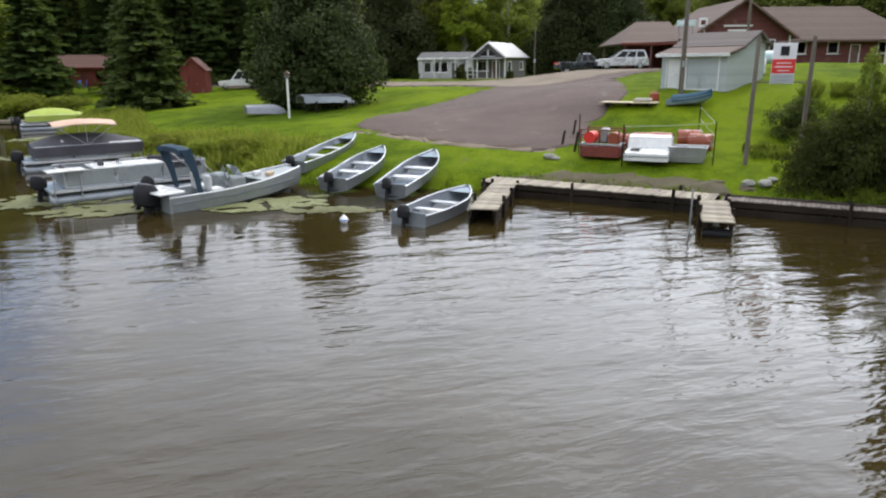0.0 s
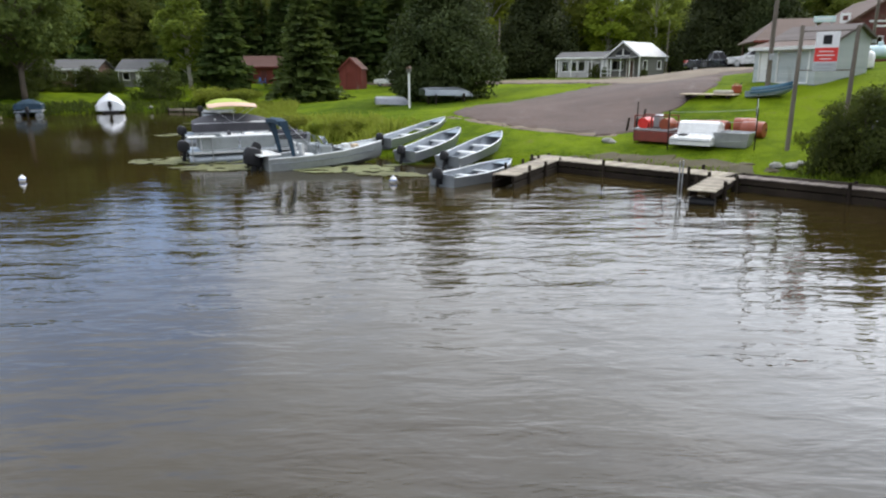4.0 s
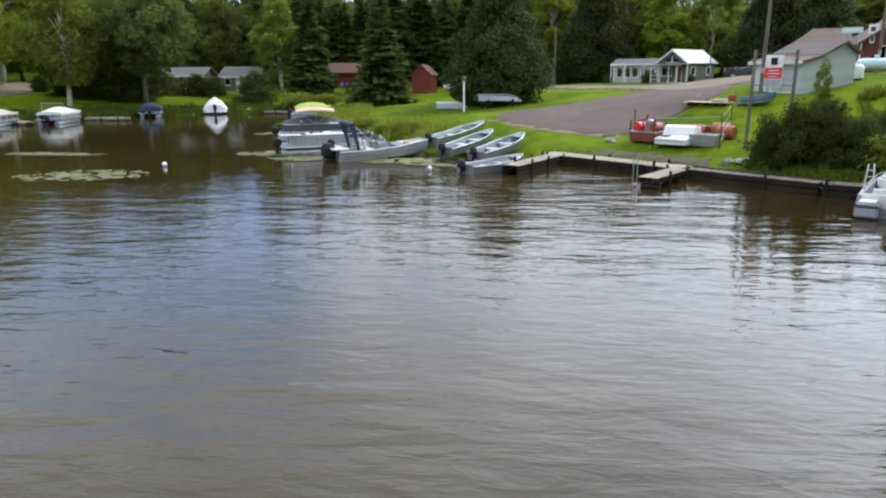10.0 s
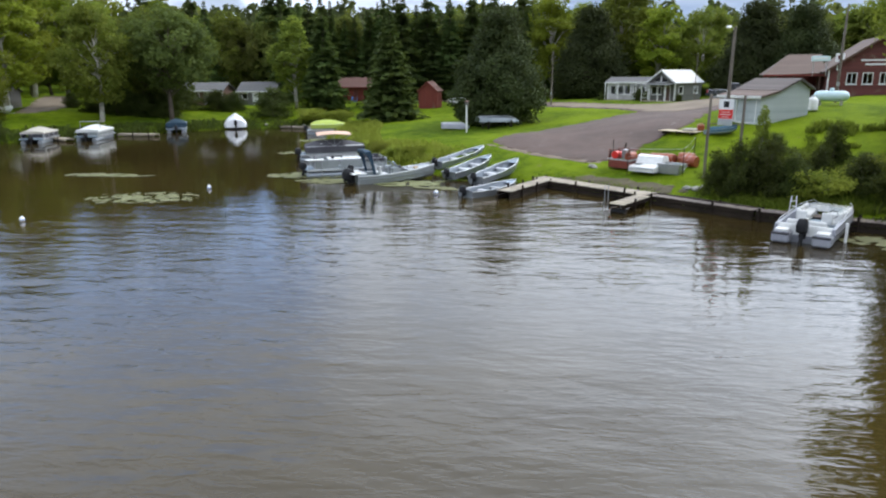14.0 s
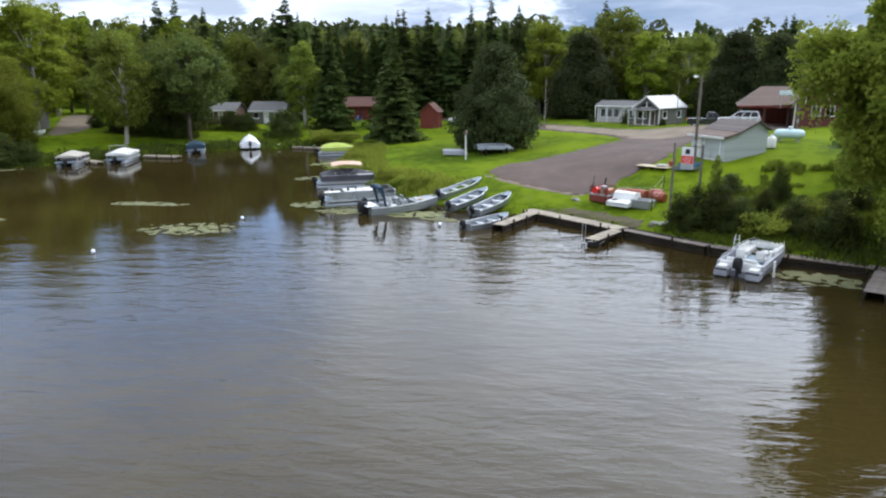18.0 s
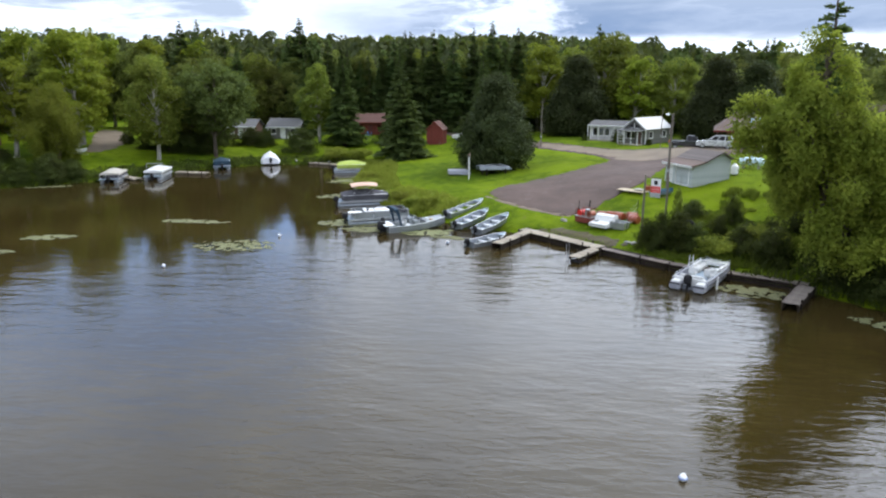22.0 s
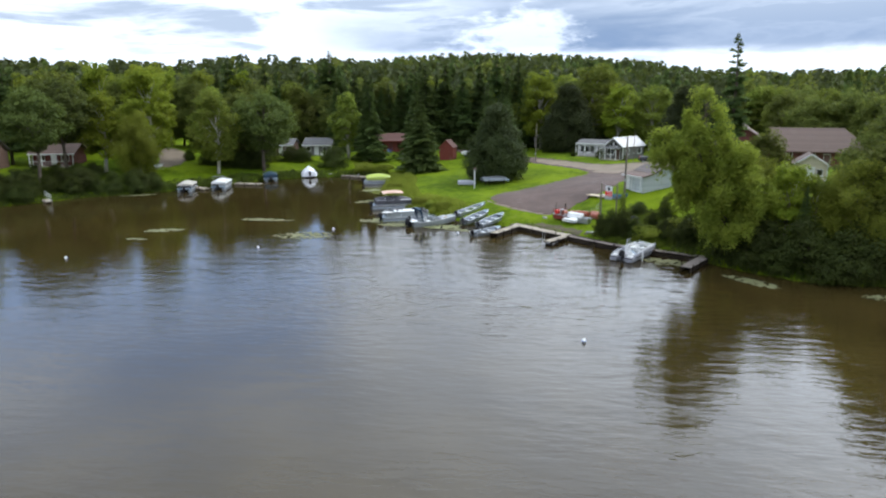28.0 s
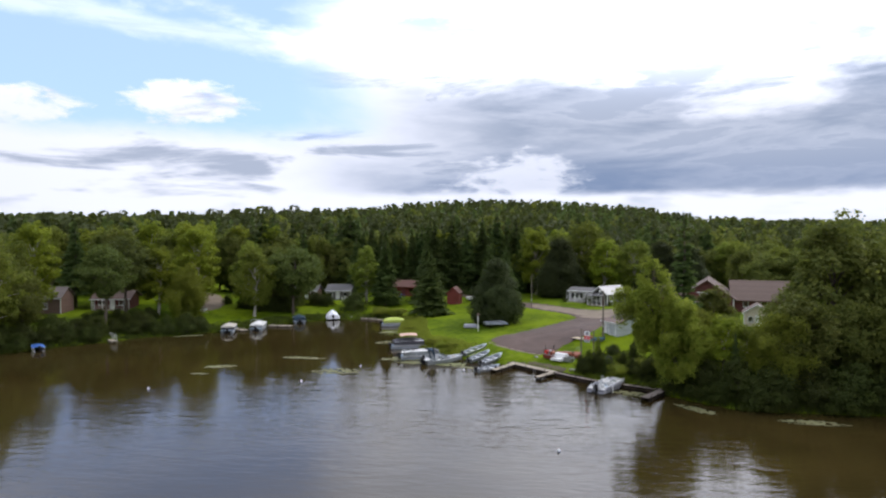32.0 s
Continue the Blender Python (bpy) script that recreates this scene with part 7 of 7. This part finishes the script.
meadow = np.random.default_rng(51)
MX, MY = meadow.uniform(12.5, 27, 46000), meadow.uniform(20, 37, 46000)
MK = np.array([noise.noise((x * 0.35, y * 0.35, 4.0)) + 0.5 * noise.noise((x * 1.1, y * 1.1, 7.0)) for x, y in zip(MX, MY)])
keep = (shore_distance(MX, MY) > 0.8) & (MK + 0.09 * (27 - MY) + 0.05 * (MX - 16) > -0.2) & (np.hypot(MX - 12.8, MY - 26.6) > 0.8)
spots = np.stack([MX[keep], MY[keep], 0.5 + np.clip(MK[keep], 0, 0.8)], 1)
blades("bank_meadow", "long uneven yellow-green grass on the bank above the docks", spots, 0.6, 52, MEADOW, width=0.04)
SOIL_PATCH = [(2.6, 27.5), (5.0, 26.6), (8.2, 24.9), (10.8, 23.6), (11.4, 24.4), (8.6, 26.4), (5.6, 28.0), (3.2, 28.6)]
tagged(draped("bare_bank", SOIL_PATCH, SOIL, 1.0, 0.05, 0.6, 5), "worn brown soil on the bank behind the boardwalk", "soil", kind="structure")
EDGE = [(-5.6, 36.6), (-2.8, 34.2), (0.2, 32.9), (3.0, 31.8), (5.7, 30.9), (6.2, 31.3), (5.6, 31.4), (3.1, 32.3), (0.4, 33.4), (-2.4, 34.8)]
tagged(draped("gravel_edge", EDGE, SAND, 1.0, 0.080, 0.16, 8, 2), "pale sandy rim of the gravel lot", "gravel", kind="structure")
PATH_EDGE = [(-70.6, 46.4), (-73.4, 45.8), (-77.5, 51.5), (-86.0, 59.5), (-92, 66), (-90, 69), (-82.5, 64.0), (-74.5, 56.0)]
tagged(draped("sandy_path", PATH_EDGE, SAND, 1.0, 0.07, 0.5, 14), "pale sandy path across the far lawn", "path", kind="structure")
TRACK = [(-9.0, 75.2), (0.4, 67.8), (3.4, 64), (5.6, 60), (10, 59), (13, 60), (19, 63), (22, 66), (12, 68.4), (5, 70), (-3, 76), (-9.6, 81)]
tagged(draped("pale_driveway", TRACK, SAND, 1.0, 0.095, 0.6, 11), "pale sandy driveway in front of the cabins", "driveway", kind="structure")


# ---- things on the lawn ----
# the marina sign between two tall posts
sign_turn = -17.7
sign = thing("marina_sign", "tall red and white enamel sign hung between two posts", "sign", "", pose(12.84, 26.57, 0, 0, 0, sign_turn))
for px, tall in ((-0.955, 5.9), (0.955, 5.85)):
    gx_, gy_ = 12.84 + px * math.cos(radians(sign_turn)), 26.57 + px * math.sin(radians(sign_turn))
    part("post", Geo().tube([(px, 0, at(gx_, gy_) - 0.4), (px + 0.02, 0, tall)], [0.095, 0.075], 10), POLE_WOOD, sign, smooth=True)
for dz in (4.20, 5.68):
    part("crossbar", Geo().box(0, 0.02, dz, 1.91, 0.04, 0.045), POLE_WOOD, sign)
board = part("board", Geo().box(0, -0.05, 4.88, 0.82, 0.05, 1.50), SIGN_WHITE, sign)
part("red_panel", Geo().box(0, -0.082, 4.78, 0.80, 0.012, 0.52), SIGN_RED, board)
part("lower_panel", Geo().box(0, -0.082, 4.32, 0.80, 0.012, 0.34), PALE_SIDING, board, "dull grey lower panel")
part("emblem", Geo().box(0, -0.082, 5.34, 0.30, 0.012, 0.34).box(0.0, -0.09, 5.34, 0.12, 0.012, 0.14), BLACK, board)
for k, (w_, dz) in enumerate(((0.5, 4.9), (0.6, 4.76), (0.4, 4.62))):
    part("lettering_bar", Geo().box(0, -0.094, dz, w_, 0.008, 0.035), SIGN_WHITE, board)
for k, (w_, dz) in enumerate(((0.6, 4.40), (0.5, 4.27))):
    part("lettering_bar", Geo().box(0, -0.094, dz, w_, 0.008, 0.05), STEEL, board)


def utility_pole(x, y, tall, label, lamp=False, r=0.14, bar=False):
    pole = thing("utility_pole", label, "pole", "utility poles", pose(x, y, at(x, y)))
    part("shaft", Geo().tube([(0, 0, -0.5), (0, 0, tall * 0.5), (0.03, 0, tall)], [r, r * 0.85, r * 0.65], 10), POLE_WOOD, pole, smooth=True)
    if lamp:
        arm = part("lamp_arm", Geo().tube([(0, 0, tall - 0.3), (-0.2, -0.3, tall - 0.05), (-0.35, -0.55, tall - 0.05)], 0.03, 6), STEEL, pole)
        part("lamp_head", Geo().ball(-0.42, -0.66, tall - 0.08, 0.17, 0.24, 0.12, 10, 6), LAMP_GLASS, arm, smooth=True)
    if bar:
        part("crossarm", Geo().box(0, 0, tall - 0.5, 1.6, 0.10, 0.12), POLE_WOOD, pole)
        for k in (-0.7, -0.25, 0.25, 0.7):
            part("insulator", Geo().tube([(k, 0, tall - 0.44), (k, 0, tall - 0.30)], [0.04, 0.03], 8), LAMP_GLASS, pole)
    part("meter_box", Geo().box(0, -r - 0.06, 1.6, 0.22, 0.12, 0.34), STEEL, pole)
    return pole


utility_pole(13.0, 38.2, 7.0, "grey utility pole with a yard lamp beside the shed", True)
utility_pole(-8.9, 76.5, 7.2, "thin grey utility pole at the road behind the lawn", False, 0.10)
utility_pole(21.6, 50.5, 8.0, "grey utility pole in front of the lodge", False, 0.12)
utility_pole(9.5, 74.0, 5.6, "thin grey pole between chalet and drive", False, 0.06)

bird_post = thing("bird_house_post", "white post with a small bird house on top", "bird house", "", pose(-10.8, 47.7, at(-10.8, 47.7)))
part("post", Geo().box(0, 0, 1.3, 0.13, 0.13, 2.9), WHITE, bird_post)
box_ = part("house", Geo().box(0, 0, 2.85, 0.32, 0.30, 0.32), GREY_SIDING, bird_post)
part("house_roof", Geo().put([(-0.22, -0.22, 2.98), (0.22, -0.22, 2.98), (0, -0.22, 3.16), (-0.22, 0.22, 2.98), (0.22, 0.22, 2.98), (0, 0.22, 3.16)], [(0, 1, 2), (4, 3, 5), (0, 2, 5, 3), (1, 4, 5, 2), (0, 3, 4, 1)]), BROWN_SIDING, box_)

# stored floats and an old pedal boat behind wire
pedal = thing("pedal_boat", "old white fibreglass pedal boat lying on the grass", "boat", "", pose(8.55, 28.45, at(8.55, 28.45), 0, 0, 66))
prof = [(-0.95, 0.10), (-0.95, 0.40), (-0.05, 0.52), (0.0, 0.62), (0.12, 0.98), (0.35, 1.06), (0.9, 0.98), (1.0, 0.70), (1.0, 0.10)]
rings = []
for y_, k in ((-0.88, 0.90), (-0.84, 1.0), (0.84, 1.0), (0.88, 0.90)):
    rings.append([(x * (1 if k == 1 else 0.97), y_, z_ * k) for x, z_ in prof])
part("hull", Geo().loft(rings), GELCOAT, pedal)
part("foot_well", Geo().box(-0.35, 0.5, 0.50, 0.45, 0.35, 0.04), BLACK, pedal)
for px in (-0.97, 1.02):
    part("seam", Geo().tube([(px, -0.9, 0.3), (px, 0.9, 0.3)], 0.03, 6), STEEL, pedal)

crate = thing("float_crate", "dark red steel float frame full of tanks", "float", "", pose(6.85, 29.6, at(6.85, 29.6), 0, 0, -28))
part("frame", Geo().box(0, 0, 0.28, 1.7, 1.1, 0.46, c=0.03), RUST_RED, crate)
for px in (-0.82, 0.0, 0.82):
    for py in (-0.52, 0.52):
        part("upright", Geo().box(px, py, 0.85, 0.06, 0.06, 0.80), RUST_RED, crate)
for py in (-0.52, 0.52):
    part("top_rail", Geo().box(0, py, 1.22, 1.70, 0.05, 0.05), RUST_RED, crate)
part("frame_rim", Geo().box(0, -0.52, 0.60, 1.74, 0.08, 0.08).box(0, 0.52, 0.60, 1.74, 0.08, 0.08).box(-0.83, 0, 0.60, 0.08, 1.0, 0.08).box(0.83, 0, 0.60, 0.08, 1.0, 0.08), STEEL, crate)
part("motor_block", Geo().box(0.1, 0, 0.95, 0.35, 0.45, 0.62, c=0.06), STEEL, crate)
for k in (-0.5, 0.55):
    part("tank", Geo().tube([(k, -0.35, 0.86), (k, 0.35, 0.86)], 0.26, 12), ORANGE if k > 0 else SIGN_RED, crate, smooth=True)


def barrel(x, y, turn, upright, label="faded orange plastic float barrel", r=0.31, L=0.95, roll=0.0):
    z = at(x, y)
    b = thing("float_barrel", label, "barrel", "orange float barrels", pose(x, y, z + (0 if upright else r), 0 if upright else 90, 0, turn))
    rings = [[(q * math.cos(2 * math.pi * j / 16), q * math.sin(2 * math.pi * j / 16), zz) for j in range(16)] for zz, q in ((0, r * 0.93), (0.04, r), (L * 0.3, r), (L * 0.33, r * 1.04), (L * 0.36, r), (L * 0.64, r), (L * 0.67, r * 1.04), (L * 0.70, r), (L - 0.04, r), (L, r * 0.93))]
    part("drum", Geo().loft(rings), ORANGE, b, smooth=True)
    part("bung", Geo().tube([(r * 0.5, 0, L), (r * 0.5, 0, L + 0.03)], 0.05, 8), BLACK, b)


barrel(7.7, 31.0, 60, False)
barrel(8.5, 30.9, 68, False)
barrel(9.3, 30.7, 50, False)
barrel(10.3, 30.2, 75, False, r=0.38)
barrel(10.6, 29.6, 60, False, r=0.36)
bin_ = thing("steel_trough", "low grey steel trough on the grass", "trough", "", pose(10.0, 27.9, at(10.0, 27.9), 0, 0, -24))
part("body", Geo().loft([[(-0.75 * k, -0.45 * k, z_), (0.75 * k, -0.45 * k, z_), (0.75 * k, 0.45 * k, z_), (-0.75 * k, 0.45 * k, z_)] for k, z_ in ((0.85, 0.0), (1.0, 0.62), (0.95, 0.62), (0.80, 0.08))]), STEEL, bin_)
part("rim", Geo().tube([(-0.75, -0.45, 0.62), (0.75, -0.45, 0.62), (0.75, 0.45, 0.62), (-0.75, 0.45, 0.62), (-0.75, -0.45, 0.62)], 0.02, 5), PALE_METAL, bin_)

wire = thing("wire_fence", "thin wire fence on stakes round the stored floats", "fence", "")
STAKES = [(6.0, 30.5), (7.3, 27.9), (10.7, 27.0), (11.2, 30.2)]
for x, y in STAKES:
    part("stake", Geo().tube([(x, y, at(x, y) - 0.3), (x, y, at(x, y) + 1.75)], 0.025, 6), TIMBER, wire)
for (ax, ay), (bx, by) in zip(STAKES[1:], STAKES[2:]):
    for h in (0.4, 0.8, 1.2, 1.68):
        part("wire_strand", Geo().tube([(ax, ay, at(ax, ay) + h), ((ax + bx) / 2, (ay + by) / 2, (at(ax, ay) + at(bx, by)) / 2 + h - 0.03), (bx, by, at(bx, by) + h)], 0.007, 4), STEEL, wire)

pallet = thing("lumber_pile", "low pile of pale boards at the edge of the lot", "lumber", "", pose(9.9, 37.1, at(9.9, 37.1), 0, 0, -25))
for k in range(6):
    part("board", Geo().box(0.05 * (k % 2), -0.5 + 0.2 * k, 0.18, 2.9, 0.17, 0.05), PALE_WOOD, pallet)
for k in (-1.1, 0, 1.1):
    part("bearer", Geo().box(k, 0, 0.06, 0.1, 1.2, 0.16), TIMBER, pallet)
part("folded_tarp", Geo().box(0.7, 0.1, 0.30, 0.9, 0.7, 0.2, c=0.06), CREAM_CANVAS, pallet)
gas_can = thing("fuel_can", "orange fuel can beside the lumber", "fuel can", "", pose(11.3, 37.3, at(11.3, 37.3), 0, 0, 20))
part("can", Geo().box(0, 0, 0.22, 0.5, 0.3, 0.44, c=0.06), ORANGE, gas_can)
part("spout", Geo().tube([(0.18, 0, 0.42), (0.3, 0, 0.58)], [0.035, 0.02], 8), BLACK, gas_can)
part("grip", Geo().tube([(-0.15, 0, 0.44), (-0.1, 0, 0.53), (0.08, 0, 0.53), (0.12, 0, 0.44)], 0.018, 6), ORANGE, gas_can)
for x, y, h in ((5.55, 32.2, 0.7), (6.35, 33.8, 0.75), (5.9, 30.9, 0.9)):
    stake = thing("wooden_stake", "short dark wooden stake at the lot's edge", "stake", "stakes by the lot", pose(x, y, at(x, y), 0, 8, 0))
    part("stick", Geo().tube([(0, 0, -0.2), (0, 0, h)], [0.06, 0.05], 8), TIMBER, stake)


def boulder(x, y, s, seed, label="pale rounded stone on the bank"):
    r_ = np.random.default_rng(seed)
    g = Geo().ball(0, 0, 0, 1, 1, 1, 10, 7)
    g.v = [tuple(np.array(p) * (s * (0.85 + 0.3 * noise.noise((p[0] * 1.5 + seed, p[1] * 1.5, p[2] * 1.5)))) * np.array([1.2, 0.9, 0.6])) for p in g.v]
    ob = part("boulder", g.move(pose(x, y, at(x, y) + s * 0.25, 0, 0, 40 * seed)), STONE, None, smooth=True)
    tagged(ob, label, "stone", "stones on the bank")


for n, (x, y, s) in enumerate(((11.1, 24.5, 0.28), (11.6, 24.3, 0.32), (12.0, 24.6, 0.22), (4.7, 30.2, 0.3), (4.9, 29.9, 0.2), (-41.0, 65.0, 0.4), (-46.5, 63.6, 0.35), (-34.0, 62.4, 0.4))):
    boulder(x, y, s, n + 1)

tank = thing("propane_tank", "large pale blue propane tank on the lawn by the lodge", "propane tank", "", pose(20.6, 45.6, at(20.6, 45.6), 0, 0, -14))
rings = [[(x, 0.42 * k * math.cos(2 * math.pi * j / 18), 0.72 + 0.42 * k * math.sin(2 * math.pi * j / 18)) for j in range(18)] for x, k in ((-1.25, 0.12), (-1.22, 0.45), (-1.12, 0.75), (-0.95, 0.94), (-0.75, 1.0), (0.75, 1.0), (0.95, 0.94), (1.12, 0.75), (1.22, 0.45), (1.25, 0.12))]
part("vessel", Geo().loft(rings), TANK_BLUE, tank, smooth=True)
part("valve_dome", Geo().tube([(0, 0, 1.12), (0, 0, 1.32), (0, 0, 1.36)], [0.16, 0.16, 0.10], 12), TANK_BLUE, tank)
for k in (-0.75, 0.75):
    part("saddle_foot", Geo().box(k, 0, 0.18, 0.14, 0.7, 0.5), STONE, tank)
small_tank = thing("gas_cylinder", "white gas cylinder standing beside the shed", "gas cylinder", "", pose(19.0, 42.3, at(19.0, 42.3)))
part("vessel", Geo().loft([[(q * math.cos(2 * math.pi * j / 14), q * math.sin(2 * math.pi * j / 14), z_) for j in range(14)] for z_, q in ((0.0, 0.3), (0.06, 0.38), (0.75, 0.38), (0.92, 0.28), (1.0, 0.1))]), GELCOAT, small_tank, smooth=True)
part("collar", Geo().tube([(0, 0, 0.98), (0, 0, 1.12)], 0.14, 10), GELCOAT, small_tank)
tyre = thing("tractor_tyre", "black tyre leaning on the grass bank", "tyre", "", pose(15.6, 27.6, at(15.6, 27.6) + 0.35, 70, 0, 30))
part("rubber_ring", Geo().loft([[((0.42 + 0.14 * math.cos(b)) * math.cos(a), (0.42 + 0.14 * math.cos(b)) * math.sin(a), 0.16 * math.sin(b)) for b in np.linspace(0, 2 * math.pi, 9)[:-1]] for a in np.linspace(0, 2 * math.pi, 21)], caps=False), RUBBER, tyre, smooth=True)


def vehicle(x, y, turn, label, paint, style="suv", category="car", L=4.8, W=1.85, H=1.75, name="sport_utility_vehicle"):
    """A parked car with body, glazing, bumpers, lamps and four wheels; its nose along local x."""
    car = thing(name, label, category, "parked vehicles", pose(x, y, at(x, y) + 0.09, 0, 0, turn))
    belt = 0.98
    side = [(0.0, 0.42), (0.02, 0.85), (0.10, belt), (L * 0.70, belt + 0.02), (L * 0.95, belt - 0.10), (L, 0.70), (L - 0.02, 0.42)]
    rings = []
    for k, y_ in ((0.96, -W / 2), (1.0, -W / 2 + 0.08), (1.0, W / 2 - 0.08), (0.96, W / 2)):
        rings.append([(L / 2 + (px - L / 2) * (0.99 if k < 1 else 1), y_, 0.42 + (pz - 0.42) * k) for px, pz in side] + [(L - 0.05, y_, 0.30), (0.05, y_, 0.30)])
    part("body", Geo().loft(rings), paint, car, smooth=True)
    if style == "suv":
        low, high = [(0.12, belt - 0.01), (L * 0.72, belt)], [(0.42, H), (L * 0.52, H)]
    else:
        low, high = [(L * 0.40, belt - 0.01), (L * 0.74, belt)], [(L * 0.44, H), (L * 0.60, H)]
    g = Geo().loft([[(low[0][0], -W / 2 + 0.06, belt), (low[1][0], -W / 2 + 0.06, belt), (low[1][0], W / 2 - 0.06, belt), (low[0][0], W / 2 - 0.06, belt)],
                    [(high[0][0], -W / 2 + 0.2, H - 0.06), (high[1][0], -W / 2 + 0.2, H - 0.06), (high[1][0], W / 2 - 0.2, H - 0.06), (high[0][0], W / 2 - 0.2, H - 0.06)],
                    [(high[0][0] + 0.1, -W / 2 + 0.3, H), (high[1][0] - 0.1, -W / 2 + 0.3, H), (high[1][0] - 0.1, W / 2 - 0.3, H), (high[0][0] + 0.1, W / 2 - 0.3, H)]])
    part("cab", g, paint, car)
    for s in (-1, 1):
        for u0, u1 in ((0.10, 0.46), (0.52, 0.92)) if style != "suv" else ((0.06, 0.32), (0.36, 0.62), (0.66, 0.93)):
            q = []
            for u, v_ in ((u0, 0.12), (u1, 0.12), (u1, 0.86), (u0, 0.86)):
                xl, xh = low[0][0] + (low[1][0] - low[0][0]) * u, high[0][0] + (high[1][0] - high[0][0]) * u
                q.append((xl + (xh - xl) * v_, s * (W / 2 - 0.06 - 0.14 * v_ + 0.006), belt + (H - 0.06 - belt) * v_))
            part("side_window", Geo().put(q, [(0, 1, 2, 3) if s < 0 else (3, 2, 1, 0)]), BLACK, car)
    for (xl, xh, d) in ((low[1][0], high[1][0], 1), (low[0][0], high[0][0], -1)):
        q = [(xl + (xh - xl) * v_ + d * 0.006, y_ * (W / 2 - 0.10 - 0.14 * v_), belt + (H - 0.06 - belt) * v_) for v_, y_ in ((0.12, -1), (0.12, 1), (0.86, 1), (0.86, -1))]
        part("windscreen", Geo().put(q, [(0, 1, 2, 3) if d > 0 else (3, 2, 1, 0)]), BLACK, car)
    if style != "suv":
        part("cargo_bed", Geo().box(L * 0.20, 0, belt + 0.02, L * 0.36, W - 0.3, 0.06), BLACK, car)
    part("bumper", Geo().box(L + 0.02, 0, 0.5, 0.12, W - 0.1, 0.2, c=0.05), BLACK, car)
    part("bumper", Geo().box(-0.02, 0, 0.5, 0.12, W - 0.1, 0.2, c=0.05), BLACK, car)
    for s in (-1, 1):
        part("headlight", Geo().box(L - 0.06, s * (W / 2 - 0.28), 0.78, 0.10, 0.34, 0.16, c=0.03), LAMP_GLASS, car)
        part("tail_light", Geo().box(0.03, s * (W / 2 - 0.14), 0.85, 0.08, 0.16, 0.28, c=0.02), SIGN_RED, car)
        part("wing_mirror", Geo().box(low[1][0] - 0.25, s * (W / 2 + 0.08), belt + 0.12, 0.10, 0.18, 0.14, c=0.03), paint, car)
        for wx in (0.82, L - 0.85):
            y_ = s * (W / 2 - 0.12)
            wheel = part("wheel", Geo().tube([(wx, y_ - 0.11, 0.26), (wx, y_ + 0.11, 0.26)], 0.21, 14), STEEL, car)
            part("tyre", Geo().loft([[(wx + q * math.cos(2 * math.pi * j / 18), y_ + dy, 0.26 + q * math.sin(2 * math.pi * j / 18)) for j in range(18)] for dy, q in ((-0.12, 0.22), (-0.12, 0.32), (-0.08, 0.35), (0.08, 0.35), (0.12, 0.32), (0.12, 0.22))], caps=False), RUBBER, wheel, smooth=True)
    return car


vehicle(11.0, 69.0, 4, "dark blue-black pickup truck parked by the drive", CAR_BLACK, "pickup", "truck", 5.4, 1.95, 1.8, "pickup_truck")
vehicle(19.4, 67.2, 176, "silver sport utility vehicle parked beside the lodge", CAR_SILVER, "suv")
vehicle(-24.5, 92.0, 200, "white van parked behind the red shed", GELCOAT, "suv", "van", 5.2, 2.0, 2.3, "passenger_van")
tin_boat = thing("boat_trailer", "boat on a trailer under trees by the far lawn", "trailer", "", pose(-71.5, 41.5, at(-71.5, 41.5) + 0.1, 0, 0, 10))
shell, shape_ = hull_geo(3.8, 1.5, 0.6)
part("hull", shell.move(pose(0, 0, 0.55)), GELCOAT, tin_boat, smooth=True)
part("chassis", Geo().box(1.8, 0, 0.38, 4.2, 0.12, 0.1).box(1.0, 0, 0.3, 0.1, 1.5, 0.1), STEEL, tin_boat)
for s in (-1, 1):
    part("wheel", Geo().tube([(1.0, s * 0.75 - 0.08, 0.22), (1.0, s * 0.75 + 0.08, 0.22)], 0.26, 14), RUBBER, tin_boat)
table = thing("picnic_table", "wooden picnic table on the far lawn", "table", "", pose(-54.6, 76.4, at(-54.6, 76.4), 0, 0, 20))
part("tabletop", Geo().box(0, 0, 0.74, 1.8, 0.75, 0.05), PALE_WOOD, table)
for s in (-1, 1):
    part("bench", Geo().box(0, s * 0.7, 0.44, 1.8, 0.26, 0.05), PALE_WOOD, table)
    part("leg_frame", Geo().box(s * 0.65, 0, 0.42, 0.08, 1.5, 0.08).box(s * 0.65, 0.28, 0.36, 0.08, 0.08, 0.75).box(s * 0.65, -0.28, 0.36, 0.08, 0.08, 0.75), PALE_WOOD, table)
for n, (x, y) in enumerate(((-57.0, 77.2), (-56.2, 77.0), (-46.5, 88.2), (-45.6, 88.0))):
    chair = thing("garden_chair", "white plastic garden chair on the far lawn" if n < 2 else "blue plastic garden chair by the red house", "chair", "garden chairs", pose(x, y, at(x, y), 0, 0, 200 + 30 * n))
    mat_ = GELCOAT if n < 2 else BLUE_PLASTIC
    part("seat", Geo().box(0, 0, 0.42, 0.5, 0.5, 0.05, c=0.02), mat_, chair)
    part("backrest", Geo().box(0, 0.24, 0.70, 0.5, 0.05, 0.55, c=0.02), mat_, chair)
    for sx in (-0.2, 0.2):
        for sy in (-0.2, 0.2):
            part("leg", Geo().box(sx, sy, 0.2, 0.05, 0.05, 0.44), mat_, chair)
